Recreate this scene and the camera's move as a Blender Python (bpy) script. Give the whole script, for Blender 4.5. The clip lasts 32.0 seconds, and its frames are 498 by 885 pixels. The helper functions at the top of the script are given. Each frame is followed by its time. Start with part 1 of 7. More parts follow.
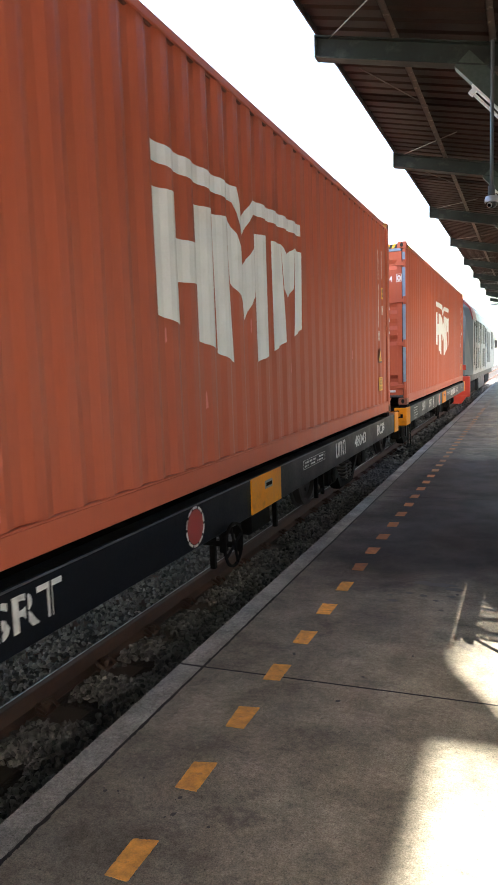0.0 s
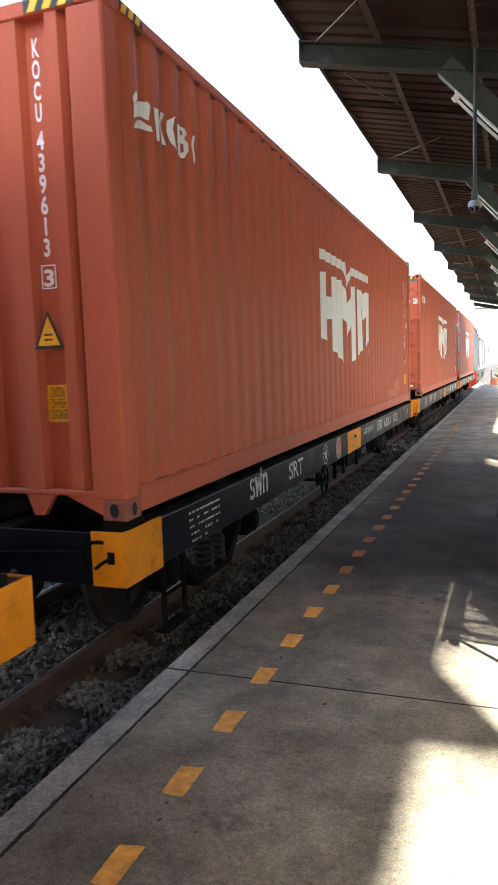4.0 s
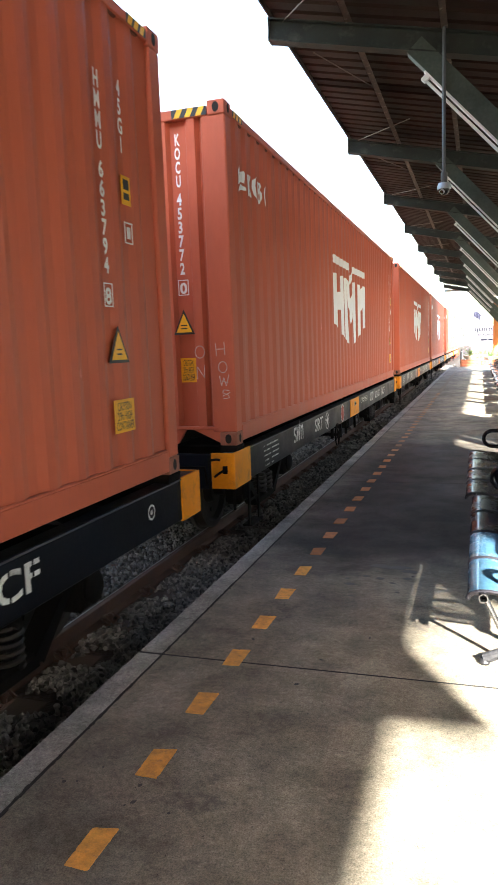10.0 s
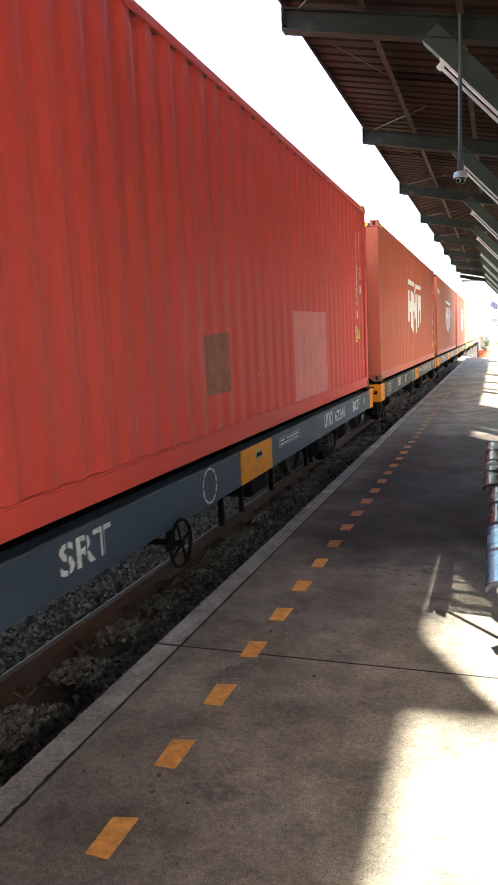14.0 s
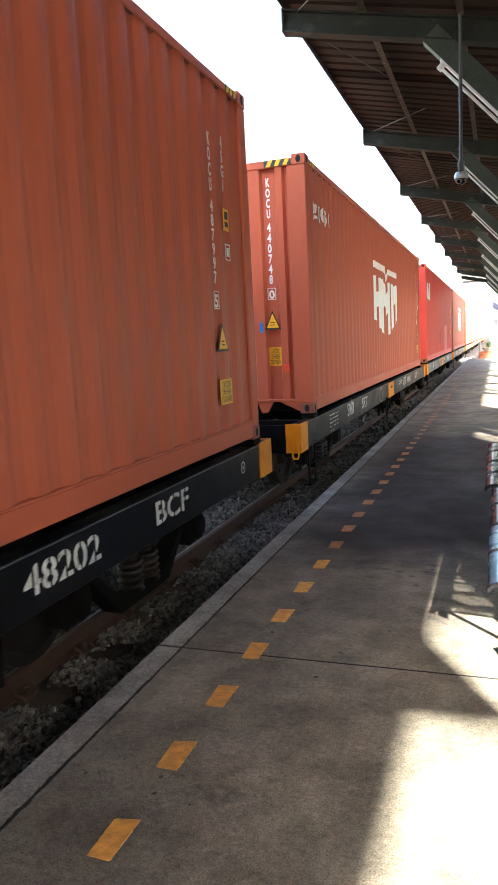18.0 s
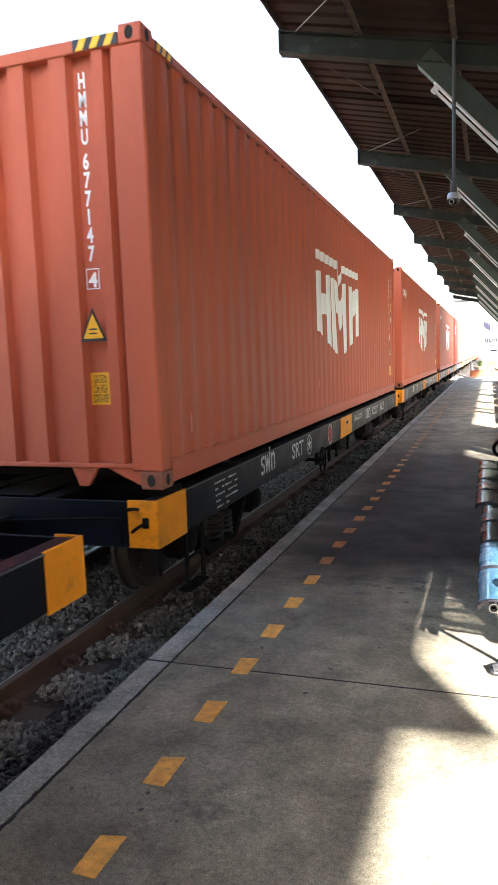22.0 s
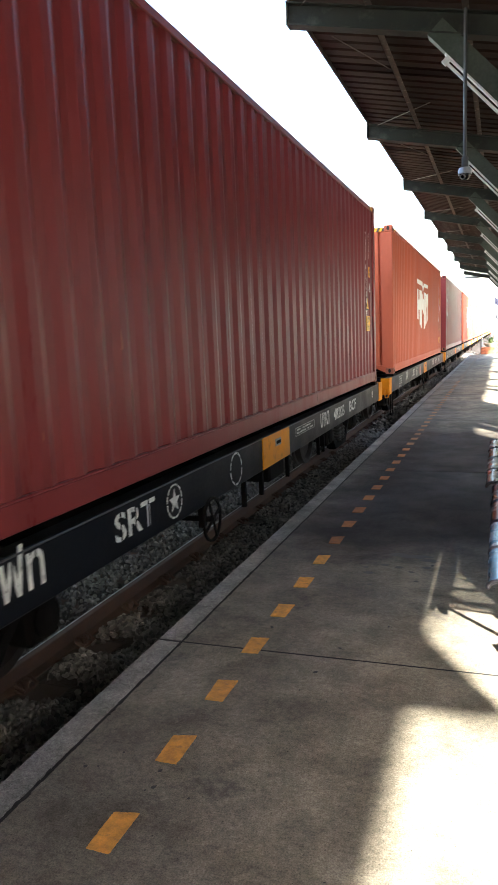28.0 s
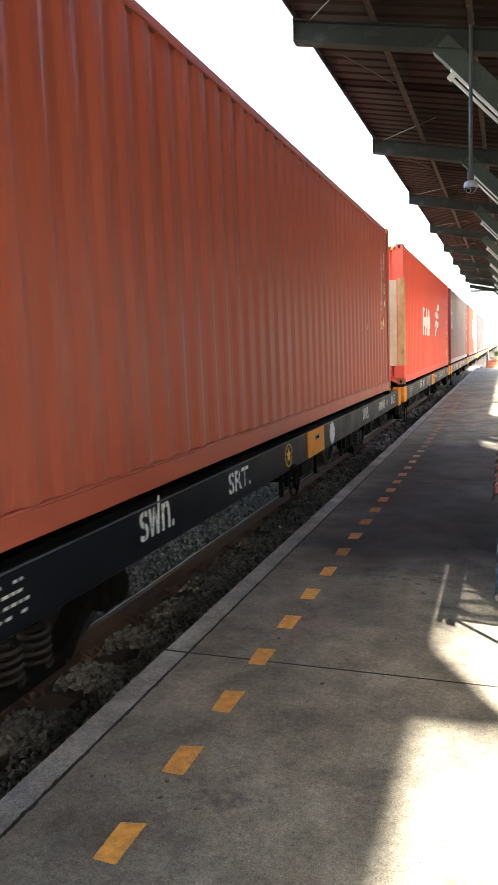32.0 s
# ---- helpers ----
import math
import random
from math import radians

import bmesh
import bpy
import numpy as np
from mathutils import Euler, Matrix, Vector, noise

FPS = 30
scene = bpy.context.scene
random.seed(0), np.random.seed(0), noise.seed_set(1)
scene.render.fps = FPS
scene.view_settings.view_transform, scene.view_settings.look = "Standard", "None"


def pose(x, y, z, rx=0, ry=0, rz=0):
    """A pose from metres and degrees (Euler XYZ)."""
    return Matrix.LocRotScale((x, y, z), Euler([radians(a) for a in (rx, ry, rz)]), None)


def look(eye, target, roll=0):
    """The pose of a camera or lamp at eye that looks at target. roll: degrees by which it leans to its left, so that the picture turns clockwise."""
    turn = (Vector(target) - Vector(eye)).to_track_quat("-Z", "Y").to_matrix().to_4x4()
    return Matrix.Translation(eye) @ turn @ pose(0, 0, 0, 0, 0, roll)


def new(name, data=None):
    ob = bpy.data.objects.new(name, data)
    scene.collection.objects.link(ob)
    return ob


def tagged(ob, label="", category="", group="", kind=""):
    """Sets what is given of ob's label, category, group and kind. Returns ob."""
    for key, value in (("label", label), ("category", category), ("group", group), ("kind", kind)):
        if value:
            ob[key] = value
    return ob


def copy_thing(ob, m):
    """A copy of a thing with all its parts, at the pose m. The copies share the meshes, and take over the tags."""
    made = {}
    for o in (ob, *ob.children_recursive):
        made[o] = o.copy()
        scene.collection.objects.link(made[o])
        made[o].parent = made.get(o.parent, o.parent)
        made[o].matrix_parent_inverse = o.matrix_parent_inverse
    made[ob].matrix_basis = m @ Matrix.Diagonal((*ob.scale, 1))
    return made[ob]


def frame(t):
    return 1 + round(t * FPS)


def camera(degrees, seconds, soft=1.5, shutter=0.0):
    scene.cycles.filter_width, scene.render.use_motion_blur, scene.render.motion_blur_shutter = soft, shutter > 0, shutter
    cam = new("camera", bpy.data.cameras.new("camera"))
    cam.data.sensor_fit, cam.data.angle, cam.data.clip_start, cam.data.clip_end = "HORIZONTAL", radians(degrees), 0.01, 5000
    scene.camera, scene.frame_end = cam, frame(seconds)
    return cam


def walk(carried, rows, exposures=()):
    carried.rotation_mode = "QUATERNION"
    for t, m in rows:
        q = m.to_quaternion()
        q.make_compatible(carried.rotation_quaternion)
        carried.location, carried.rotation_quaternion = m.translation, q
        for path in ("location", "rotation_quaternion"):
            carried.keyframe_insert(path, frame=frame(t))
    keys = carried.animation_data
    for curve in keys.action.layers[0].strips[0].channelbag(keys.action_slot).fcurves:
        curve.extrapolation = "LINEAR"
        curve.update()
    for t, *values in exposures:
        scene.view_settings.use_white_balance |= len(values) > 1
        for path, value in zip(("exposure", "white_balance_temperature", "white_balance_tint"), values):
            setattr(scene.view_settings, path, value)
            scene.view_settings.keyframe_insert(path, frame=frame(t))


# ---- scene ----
# camera
cam = camera(39.03, 32.0, soft=1.2, shutter=0.1)
PATH = [
    (0, pose(-0.007, 0.003, 1.605, 83.51, 1.89, 21.45)),
    (0.5, pose(-0.004, -0.001, 1.601, 83.26, 2.27, 20.62)),
    (1, pose(-0.010, 0.017, 1.612, 83.54, 2.66, 21.15)),
    (1.5, pose(-0.011, 0.017, 1.611, 83.81, 2.56, 21.64)),
    (2, pose(-0.008, 0.013, 1.605, 84.01, 2.56, 20.95)),
    (2.5, pose(-0.009, 0.011, 1.606, 84.36, 2.88, 20.47)),
    (3, pose(-0.008, -0.003, 1.596, 85.24, 1.37, 20.61)),
    (3.5, pose(-0.011, -0.005, 1.596, 85.14, 1.12, 21.15)),
    (4, pose(-0.007, 0.005, 1.599, 83.82, 1.96, 20.30)),
    (4.5, pose(-0.004, 0.011, 1.603, 82.74, 2.67, 19.93)),
    (6.5, pose(-0.007, -0.017, 1.595, 83.80, 2.28, 18.81)),
    (7, pose(-0.003, -0.005, 1.593, 83.58, 2.73, 18.89)),
    (7.5, pose(-0.001, -0.009, 1.595, 83.41, 2.53, 18.85)),
    (8, pose(0.006, -0.009, 1.589, 83.62, 2.19, 18.40)),
    (8.5, pose(-0.000, -0.015, 1.588, 82.93, 1.74, 18.19)),
    (9, pose(0.001, 0.003, 1.596, 82.59, 1.92, 17.96)),
    (9.5, pose(0.004, 0.005, 1.595, 82.64, 2.44, 17.65)),
    (10, pose(-0.001, 0.012, 1.602, 82.32, 2.09, 18.02)),
    (10.5, pose(-0.001, 0.009, 1.598, 82.81, 2.17, 18.24)),
    (11, pose(0.002, 0.011, 1.602, 82.45, 1.73, 18.50)),
    (11.5, pose(-0.003, 0.014, 1.603, 82.28, 2.01, 19.59)),
    (12, pose(-0.004, 0.014, 1.601, 82.51, 2.23, 19.76)),
    (12.5, pose(-0.005, 0.006, 1.604, 83.13, 2.22, 19.67)),
    (13, pose(-0.002, -0.001, 1.597, 82.60, 2.51, 19.70)),
    (13.5, pose(-0.002, 0.004, 1.601, 82.10, 2.60, 19.48)),
    (15.5, pose(0.001, 0.016, 1.598, 81.28, 2.67, 18.93)),
    (16, pose(0.004, 0.016, 1.602, 81.23, 2.86, 19.61)),
    (16.5, pose(-0.002, 0.021, 1.601, 81.10, 2.76, 19.37)),
    (17, pose(0.009, 0.025, 1.602, 81.11, 3.17, 19.16)),
    (17.5, pose(0.003, 0.018, 1.600, 81.52, 3.07, 18.91)),
    (18, pose(-0.001, 0.012, 1.597, 81.93, 2.79, 19.35)),
    (18.5, pose(0.001, 0.018, 1.594, 81.77, 3.09, 19.31)),
    (19, pose(0.001, 0.008, 1.595, 82.14, 2.80, 19.44)),
    (19.5, pose(-0.000, 0.007, 1.597, 82.30, 2.89, 19.71)),
    (20, pose(0.000, 0.006, 1.593, 82.50, 2.95, 19.69)),
    (20.5, pose(-0.002, 0.002, 1.595, 82.87, 2.34, 20.13)),
    (21, pose(-0.002, 0.009, 1.596, 83.36, 2.14, 19.81)),
    (21.5, pose(-0.003, 0.000, 1.593, 83.65, 2.12, 19.10)),
    (22, pose(-0.002, 0.006, 1.591, 83.17, 1.96, 18.77)),
    (22.5, pose(-0.003, 0.010, 1.595, 82.13, 2.06, 18.84)),
    (23, pose(0.004, 0.020, 1.597, 81.76, 2.17, 18.54)),
    (23.5, pose(0.004, 0.029, 1.602, 81.05, 2.28, 18.75)),
    (24, pose(-0.001, 0.028, 1.605, 81.58, 2.49, 18.51)),
    (24.5, pose(-0.001, 0.018, 1.601, 82.71, 2.32, 19.11)),
    (25, pose(-0.002, 0.016, 1.601, 82.61, 2.04, 19.73)),
    (25.5, pose(-0.005, 0.010, 1.602, 82.76, 2.22, 19.57)),
    (26, pose(-0.005, 0.012, 1.601, 82.53, 2.21, 20.39)),
    (26.5, pose(-0.007, 0.010, 1.596, 81.97, 2.28, 20.24)),
    (28.5, pose(-0.003, 0.015, 1.602, 81.46, 2.40, 19.39)),
    (29, pose(-0.005, 0.011, 1.598, 81.88, 2.46, 19.68)),
    (29.5, pose(-0.006, 0.006, 1.596, 82.06, 2.21, 20.23)),
    (30, pose(-0.006, 0.003, 1.596, 82.35, 1.99, 20.27)),
    (30.5, pose(-0.006, 0.007, 1.599, 81.99, 1.99, 20.13)),
    (31, pose(-0.003, 0.012, 1.594, 81.93, 2.34, 20.32)),
    (31.5, pose(-0.005, 0.007, 1.594, 81.94, 2.30, 19.87)),
    (32, pose(-0.006, -0.003, 1.592, 82.54, 2.33, 19.95)),
]
walk(cam, PATH)

# the train: metres run by it every half second
RUN = [
    (0, -0.92), (0.5, 1.37), (1, 3.66), (1.5, 5.97), (2, 8.27), (2.5, 10.59), (3, 12.91), (3.5, 15.25),
    (4, 17.59), (4.5, 19.94), (5, 22.31), (5.5, 24.69), (6, 27.09), (6.5, 29.50), (7, 31.92), (7.5, 34.36),
    (8, 36.82), (8.5, 39.30), (9, 41.79), (9.5, 44.30), (10, 46.82), (10.5, 49.37), (11, 51.93), (11.5, 54.51),
    (12, 57.11), (12.5, 59.74), (13, 62.38), (13.5, 65.04), (14, 67.73), (14.5, 70.44), (15, 73.17), (15.5, 75.92),
    (16, 78.70), (16.5, 81.50), (17, 84.33), (17.5, 87.18), (18, 90.06), (18.5, 92.96), (19, 95.89), (19.5, 98.84),
    (20, 101.83), (20.5, 104.84), (21, 107.88), (21.5, 110.94), (22, 114.04), (22.5, 117.16), (23, 120.32), (23.5, 123.50),
    (24, 126.71), (24.5, 129.95), (25, 133.22), (25.5, 136.52), (26, 139.85), (26.5, 143.20), (27, 146.59), (27.5, 150.00),
    (28, 153.44), (28.5, 156.91), (29, 160.41), (29.5, 163.94), (30, 167.50), (30.5, 171.08), (31, 174.69), (31.5, 178.32),
    (32, 181.98),
]
TRACK_X = -3.272          # centre line of the track
RAIL_Z = -0.29            # top of the rails; the platform is at 0
BOX_Z = 0.74              # underside of the containers
SUN_DIR = Vector((-0.5, 0.866, -0.577)).normalized()   # the way that the sunlight travels

# world and sun
world = bpy.data.worlds.new("world")
scene.world = world
world.use_nodes = True
wn = world.node_tree
sky = wn.nodes.new("ShaderNodeTexSky")
sky.sky_type = "NISHITA"
sky.sun_disc = False
sky.sun_elevation = radians(30)
sky.sun_rotation = math.atan2(0.5, -0.866)
sky.dust_density = 2.0
sky.air_density = 1.2
wn.links.new(sky.outputs[0], wn.nodes["Background"].inputs[0])
wn.nodes["Background"].inputs[1].default_value = 0.1
sun = new("sun", bpy.data.lights.new("sun", "SUN"))
sun.data.energy, sun.data.angle, sun.data.color = 4.8, radians(1.15), (1.0, 0.965, 0.915)
sun.matrix_world = look((0, 0, 30), Vector((0, 0, 30)) + SUN_DIR)
scene.view_settings.exposure = 3.5


# ---------------------------------------------------------------- materials
def material(name, base, rough=0.6, metal=0.0, vary=0.25, scale=3.0, fine=60.0, bump=0.1, stain=None, stain_amount=0.0,
             stain_scale=1.5, stretch=(1, 1, 1), random_by=0.0, spec=0.5, coat=0.0, dist=0.01):
    m = bpy.data.materials.new(name)
    m.use_nodes = True
    t = m.node_tree
    n, l = t.nodes, t.links
    b = n["Principled BSDF"]
    co = n.new("ShaderNodeTexCoord")
    mp = n.new("ShaderNodeMapping")
    mp.inputs["Scale"].default_value = stretch
    l.new(co.outputs["Object"], mp.inputs[0])
    big = n.new("ShaderNodeTexNoise")
    big.inputs["Scale"].default_value, big.inputs["Detail"].default_value = scale, 6
    small = n.new("ShaderNodeTexNoise")
    small.inputs["Scale"].default_value, small.inputs["Detail"].default_value = fine, 4
    for x in (big, small):
        l.new(mp.outputs[0], x.inputs["Vector"])
    mix = n.new("ShaderNodeMath")
    mix.operation = "MULTIPLY_ADD"
    l.new(small.outputs["Fac"], mix.inputs[0])
    mix.inputs[1].default_value = 0.45
    l.new(big.outputs["Fac"], mix.inputs[2])
    ramp = n.new("ShaderNodeMapRange")
    l.new(mix.outputs[0], ramp.inputs[0])
    ramp.inputs[1].default_value, ramp.inputs[2].default_value = 0.45, 1.0
    ramp.inputs[3].default_value, ramp.inputs[4].default_value = 1 - vary, 1 + vary
    mul = n.new("ShaderNodeVectorMath")
    mul.operation = "SCALE"
    mul.inputs[0].default_value = base[:3]
    last = ramp.outputs[0]
    if random_by:
        oi = n.new("ShaderNodeObjectInfo")
        rr = n.new("ShaderNodeMapRange")
        l.new(oi.outputs["Random"], rr.inputs[0])
        rr.inputs[3].default_value, rr.inputs[4].default_value = 1 - random_by, 1 + random_by
        mm = n.new("ShaderNodeMath")
        mm.operation = "MULTIPLY"
        l.new(last, mm.inputs[0])
        l.new(rr.outputs[0], mm.inputs[1])
        last = mm.outputs[0]
    l.new(last, mul.inputs["Scale"])
    colour = mul.outputs[0]
    if stain:
        sn = n.new("ShaderNodeTexNoise")
        sn.inputs["Scale"].default_value, sn.inputs["Detail"].default_value, sn.inputs["Roughness"].default_value = stain_scale, 8, 0.65
        l.new(mp.outputs[0], sn.inputs["Vector"])
        sr = n.new("ShaderNodeMapRange")
        sr.inputs[1].default_value, sr.inputs[2].default_value = 0.55, 0.72
        sr.inputs[4].default_value = stain_amount
        l.new(sn.outputs["Fac"], sr.inputs[0])
        mc = n.new("ShaderNodeMix")
        mc.data_type = "RGBA"
        l.new(sr.outputs[0], mc.inputs[0])
        l.new(colour, mc.inputs[6])
        mc.inputs[7].default_value = (*stain[:3], 1)
        colour = mc.outputs[2]
    l.new(colour, b.inputs["Base Color"])
    rm = n.new("ShaderNodeMapRange")
    l.new(mix.outputs[0], rm.inputs[0])
    rm.inputs[1].default_value, rm.inputs[2].default_value = 0.4, 1.0
    rm.inputs[3].default_value, rm.inputs[4].default_value = max(0.03, rough - 0.12), min(1, rough + 0.12)
    l.new(rm.outputs[0], b.inputs["Roughness"])
    b.inputs["Metallic"].default_value = metal
    b.inputs["Specular IOR Level"].default_value = spec
    b.inputs["Coat Weight"].default_value = coat
    if bump:
        bp = n.new("ShaderNodeBump")
        bp.inputs["Strength"].default_value, bp.inputs["Distance"].default_value = bump, dist
        l.new(mix.outputs[0], bp.inputs["Height"])
        l.new(bp.outputs[0], b.inputs["Normal"])
    return m




def vary_pieces(m, low, high):
    """Each loose piece of a joined mesh gets its own brightness."""
    n, l = m.node_tree.nodes, m.node_tree.links
    socket = n["Principled BSDF"].inputs["Base Color"]
    source = socket.links[0].from_socket
    g = n.new("ShaderNodeNewGeometry")
    r = n.new("ShaderNodeMapRange")
    l.new(g.outputs["Random Per Island"], r.inputs[0])
    r.inputs[3].default_value, r.inputs[4].default_value = low, high
    s = n.new("ShaderNodeVectorMath")
    s.operation = "SCALE"
    l.new(source, s.inputs[0])
    l.new(r.outputs[0], s.inputs["Scale"])
    l.new(s.outputs[0], socket)


def worn_concrete(name, pale, dark, shaded=False):
    """Old platform concrete: fine grit, blotches, dark stains and pale wear, in metres of the place."""
    m = bpy.data.materials.new(name)
    m.use_nodes = True
    n, l = m.node_tree.nodes, m.node_tree.links
    b = n["Principled BSDF"]
    co = n.new("ShaderNodeTexCoord")

    def noise_node(scale, detail, rough, lo, hi, a, c):
        x = n.new("ShaderNodeTexNoise")
        x.inputs["Scale"].default_value, x.inputs["Detail"].default_value, x.inputs["Roughness"].default_value = scale, detail, rough
        l.new(co.outputs["Object"], x.inputs["Vector"])
        r = n.new("ShaderNodeMapRange")
        l.new(x.outputs["Fac"], r.inputs[0])
        for i, val in zip((1, 2, 3, 4), (lo, hi, a, c)):
            r.inputs[i].default_value = val
        return r.outputs[0]

    def times(a, c):
        x = n.new("ShaderNodeMath")
        x.operation = "MULTIPLY"
        l.new(a, x.inputs[0])
        l.new(c, x.inputs[1])
        return x.outputs[0]
    blotch = noise_node(0.8, 7, 0.62, 0.3, 0.7, 0.62, 1.25)
    patch = noise_node(3.0, 8, 0.7, 0.38, 0.62, 0.62, 1.2)
    grit = noise_node(150, 3, 0.75, 0.34, 0.66, 0.62, 1.32)
    grit2 = noise_node(42, 6, 0.75, 0.35, 0.65, 0.7, 1.22)
    pits = noise_node(70, 3, 0.6, 0.28, 0.36, 0.35, 1.0)
    stain = noise_node(1.7, 9, 0.75, 0.56, 0.66, 0.0, 0.7)
    f = times(times(times(blotch, patch), times(grit, grit2)), pits)
    c = n.new("ShaderNodeVectorMath")
    c.operation = "SCALE"
    c.inputs[0].default_value = pale
    l.new(f, c.inputs["Scale"])
    mx = n.new("ShaderNodeMix")
    mx.data_type = "RGBA"
    l.new(stain, mx.inputs[0])
    l.new(c.outputs[0], mx.inputs[6])
    mx.inputs[7].default_value = (*dark, 1)
    colour = mx.outputs[2]
    if shaded:
        # shade in front of the benches, painted as a patch with a ragged outline
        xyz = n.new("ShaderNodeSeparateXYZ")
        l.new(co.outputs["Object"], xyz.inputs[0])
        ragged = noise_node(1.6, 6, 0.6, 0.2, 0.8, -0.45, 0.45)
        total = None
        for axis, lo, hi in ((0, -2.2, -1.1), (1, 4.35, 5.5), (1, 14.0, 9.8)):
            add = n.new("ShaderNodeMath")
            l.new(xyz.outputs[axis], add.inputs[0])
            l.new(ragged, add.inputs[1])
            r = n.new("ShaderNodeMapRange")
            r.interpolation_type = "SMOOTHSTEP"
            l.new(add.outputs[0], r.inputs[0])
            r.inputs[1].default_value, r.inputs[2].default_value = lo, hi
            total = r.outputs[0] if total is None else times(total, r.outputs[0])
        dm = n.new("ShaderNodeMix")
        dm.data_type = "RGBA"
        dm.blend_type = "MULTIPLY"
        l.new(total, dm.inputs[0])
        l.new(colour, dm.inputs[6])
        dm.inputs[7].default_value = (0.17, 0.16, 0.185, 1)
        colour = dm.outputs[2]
    if shaded:
        # darker strip along the painted marks: light falloff put into the colour
        strip = n.new("ShaderNodeMapRange")
        strip.interpolation_type = "SMOOTHSTEP"
        wave = noise_node(1.1, 6, 0.65, 0.25, 0.75, -0.35, 0.35)
        add = n.new("ShaderNodeMath")
        l.new(xyz.outputs[0], add.inputs[0])
        l.new(wave, add.inputs[1])
        l.new(add.outputs[0], strip.inputs[0])
        for i, val in zip((1, 2, 3, 4), (-0.55, -1.15, 0.0, 1.0)):
            strip.inputs[i].default_value = val
        sm = n.new("ShaderNodeMix")
        sm.data_type = "RGBA"
        sm.blend_type = "MULTIPLY"
        l.new(strip.outputs[0], sm.inputs[0])
        l.new(colour, sm.inputs[6])
        sm.inputs[7].default_value = (0.68, 0.68, 0.72, 1)
        colour = sm.outputs[2]
    l.new(colour, b.inputs["Base Color"])
    rough = noise_node(1.1, 6, 0.6, 0.3, 0.7, 0.6, 0.9)
    l.new(rough, b.inputs["Roughness"])
    b.inputs["Specular IOR Level"].default_value = 0.22
    bp = n.new("ShaderNodeBump")
    bp.inputs["Strength"].default_value, bp.inputs["Distance"].default_value = 0.4, 0.004
    l.new(times(grit, grit2), bp.inputs["Height"])
    l.new(bp.outputs[0], b.inputs["Normal"])
    return m


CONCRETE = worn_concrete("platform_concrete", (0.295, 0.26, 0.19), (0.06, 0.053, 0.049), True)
KERB = worn_concrete("kerb_concrete", (0.26, 0.245, 0.218), (0.07, 0.063, 0.056))
SPOT = material("oil_spot", (0.035, 0.032, 0.03), 0.7, vary=0.3, scale=20)
GROOVE = material("groove_dirt", (0.012, 0.011, 0.01), 0.95, vary=0.4, scale=15)
MARK = material("yellow_paint", (0.66, 0.3, 0.05), 0.75, vary=0.35, scale=22, fine=160, bump=0.5, stain=(0.2, 0.125, 0.06), stain_amount=0.75, stain_scale=34, random_by=0.14)
# marks within the dark stretch: dirty yellow paint, colour darkened for shade
MARK_SHADED_DIRTY = material("shaded_dirty_yellow_paint", (0.36, 0.13, 0.035), 0.8, vary=0.4, scale=14, fine=120, bump=0.4, stain=(0.09, 0.06, 0.04), stain_amount=0.8, stain_scale=20, random_by=0.2)
MARK_FADED = material("faded_yellow_paint", (0.3, 0.15, 0.06), 0.8, vary=0.4, scale=10, fine=60, bump=0.2, stain=(0.07, 0.06, 0.05), stain_amount=0.9, stain_scale=9, random_by=0.25)
MARK_WORN = material("worn_off_yellow_paint", (0.15, 0.115, 0.075), 0.8, vary=0.4, scale=6, stain=(0.1, 0.092, 0.08), stain_amount=1.0, stain_scale=3)
STONE = material("ballast_stone", (0.18, 0.164, 0.147), 0.9, vary=0.45, scale=9, fine=90, bump=0.5, stain=(0.12, 0.075, 0.045), stain_amount=0.6, stain_scale=3)
vary_pieces(STONE, 0.15, 1.15)
DIRT = material("ballast_bed", (0.03, 0.021, 0.015), 0.95, vary=0.5, scale=6, fine=40, bump=1.0, dist=0.05, stain=(0.06, 0.034, 0.02), stain_amount=0.8, stain_scale=2.5)
EARTH = material("dry_ground", (0.3, 0.27, 0.2), 0.95, vary=0.3, scale=0.3, fine=8, bump=0.6, stain=(0.1, 0.13, 0.04), stain_amount=0.8, stain_scale=0.2)
RUST = material("rusty_rail", (0.066, 0.033, 0.021), 0.85, vary=0.35, scale=6, fine=60, bump=0.4)
HEAD = material("worn_steel", (0.3, 0.29, 0.28), 0.4, metal=1.0, vary=0.15, scale=8, bump=0.05)
SLEEPER = material("sleeper_concrete", (0.06, 0.04, 0.03), 0.9, vary=0.3, scale=5, bump=0.4, stain=(0.12, 0.06, 0.035), stain_amount=0.8, stain_scale=3)
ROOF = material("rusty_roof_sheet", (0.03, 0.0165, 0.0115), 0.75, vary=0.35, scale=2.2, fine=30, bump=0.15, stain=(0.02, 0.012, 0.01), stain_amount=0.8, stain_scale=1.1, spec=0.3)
STEEL_GREEN = material("old_green_paint", (0.016, 0.021, 0.017), 0.65, vary=0.6, scale=6, fine=40, bump=0.3, stain=(0.075, 0.078, 0.064), stain_amount=0.8, stain_scale=5)
# lighter copy of the beam green, with the light on the struts painted in
STRUT_GREEN = material("lit_green_paint", (0.045, 0.058, 0.046), 0.6, vary=0.5, scale=5, fine=40, bump=0.2, stain=(0.1, 0.1, 0.085), stain_amount=0.7, stain_scale=4)
PALE_GREEN = material("weathered_pale_green_paint", (0.2, 0.23, 0.2), 0.6, vary=0.4, scale=9, stain=(0.03, 0.03, 0.028), stain_amount=0.9, stain_scale=7)
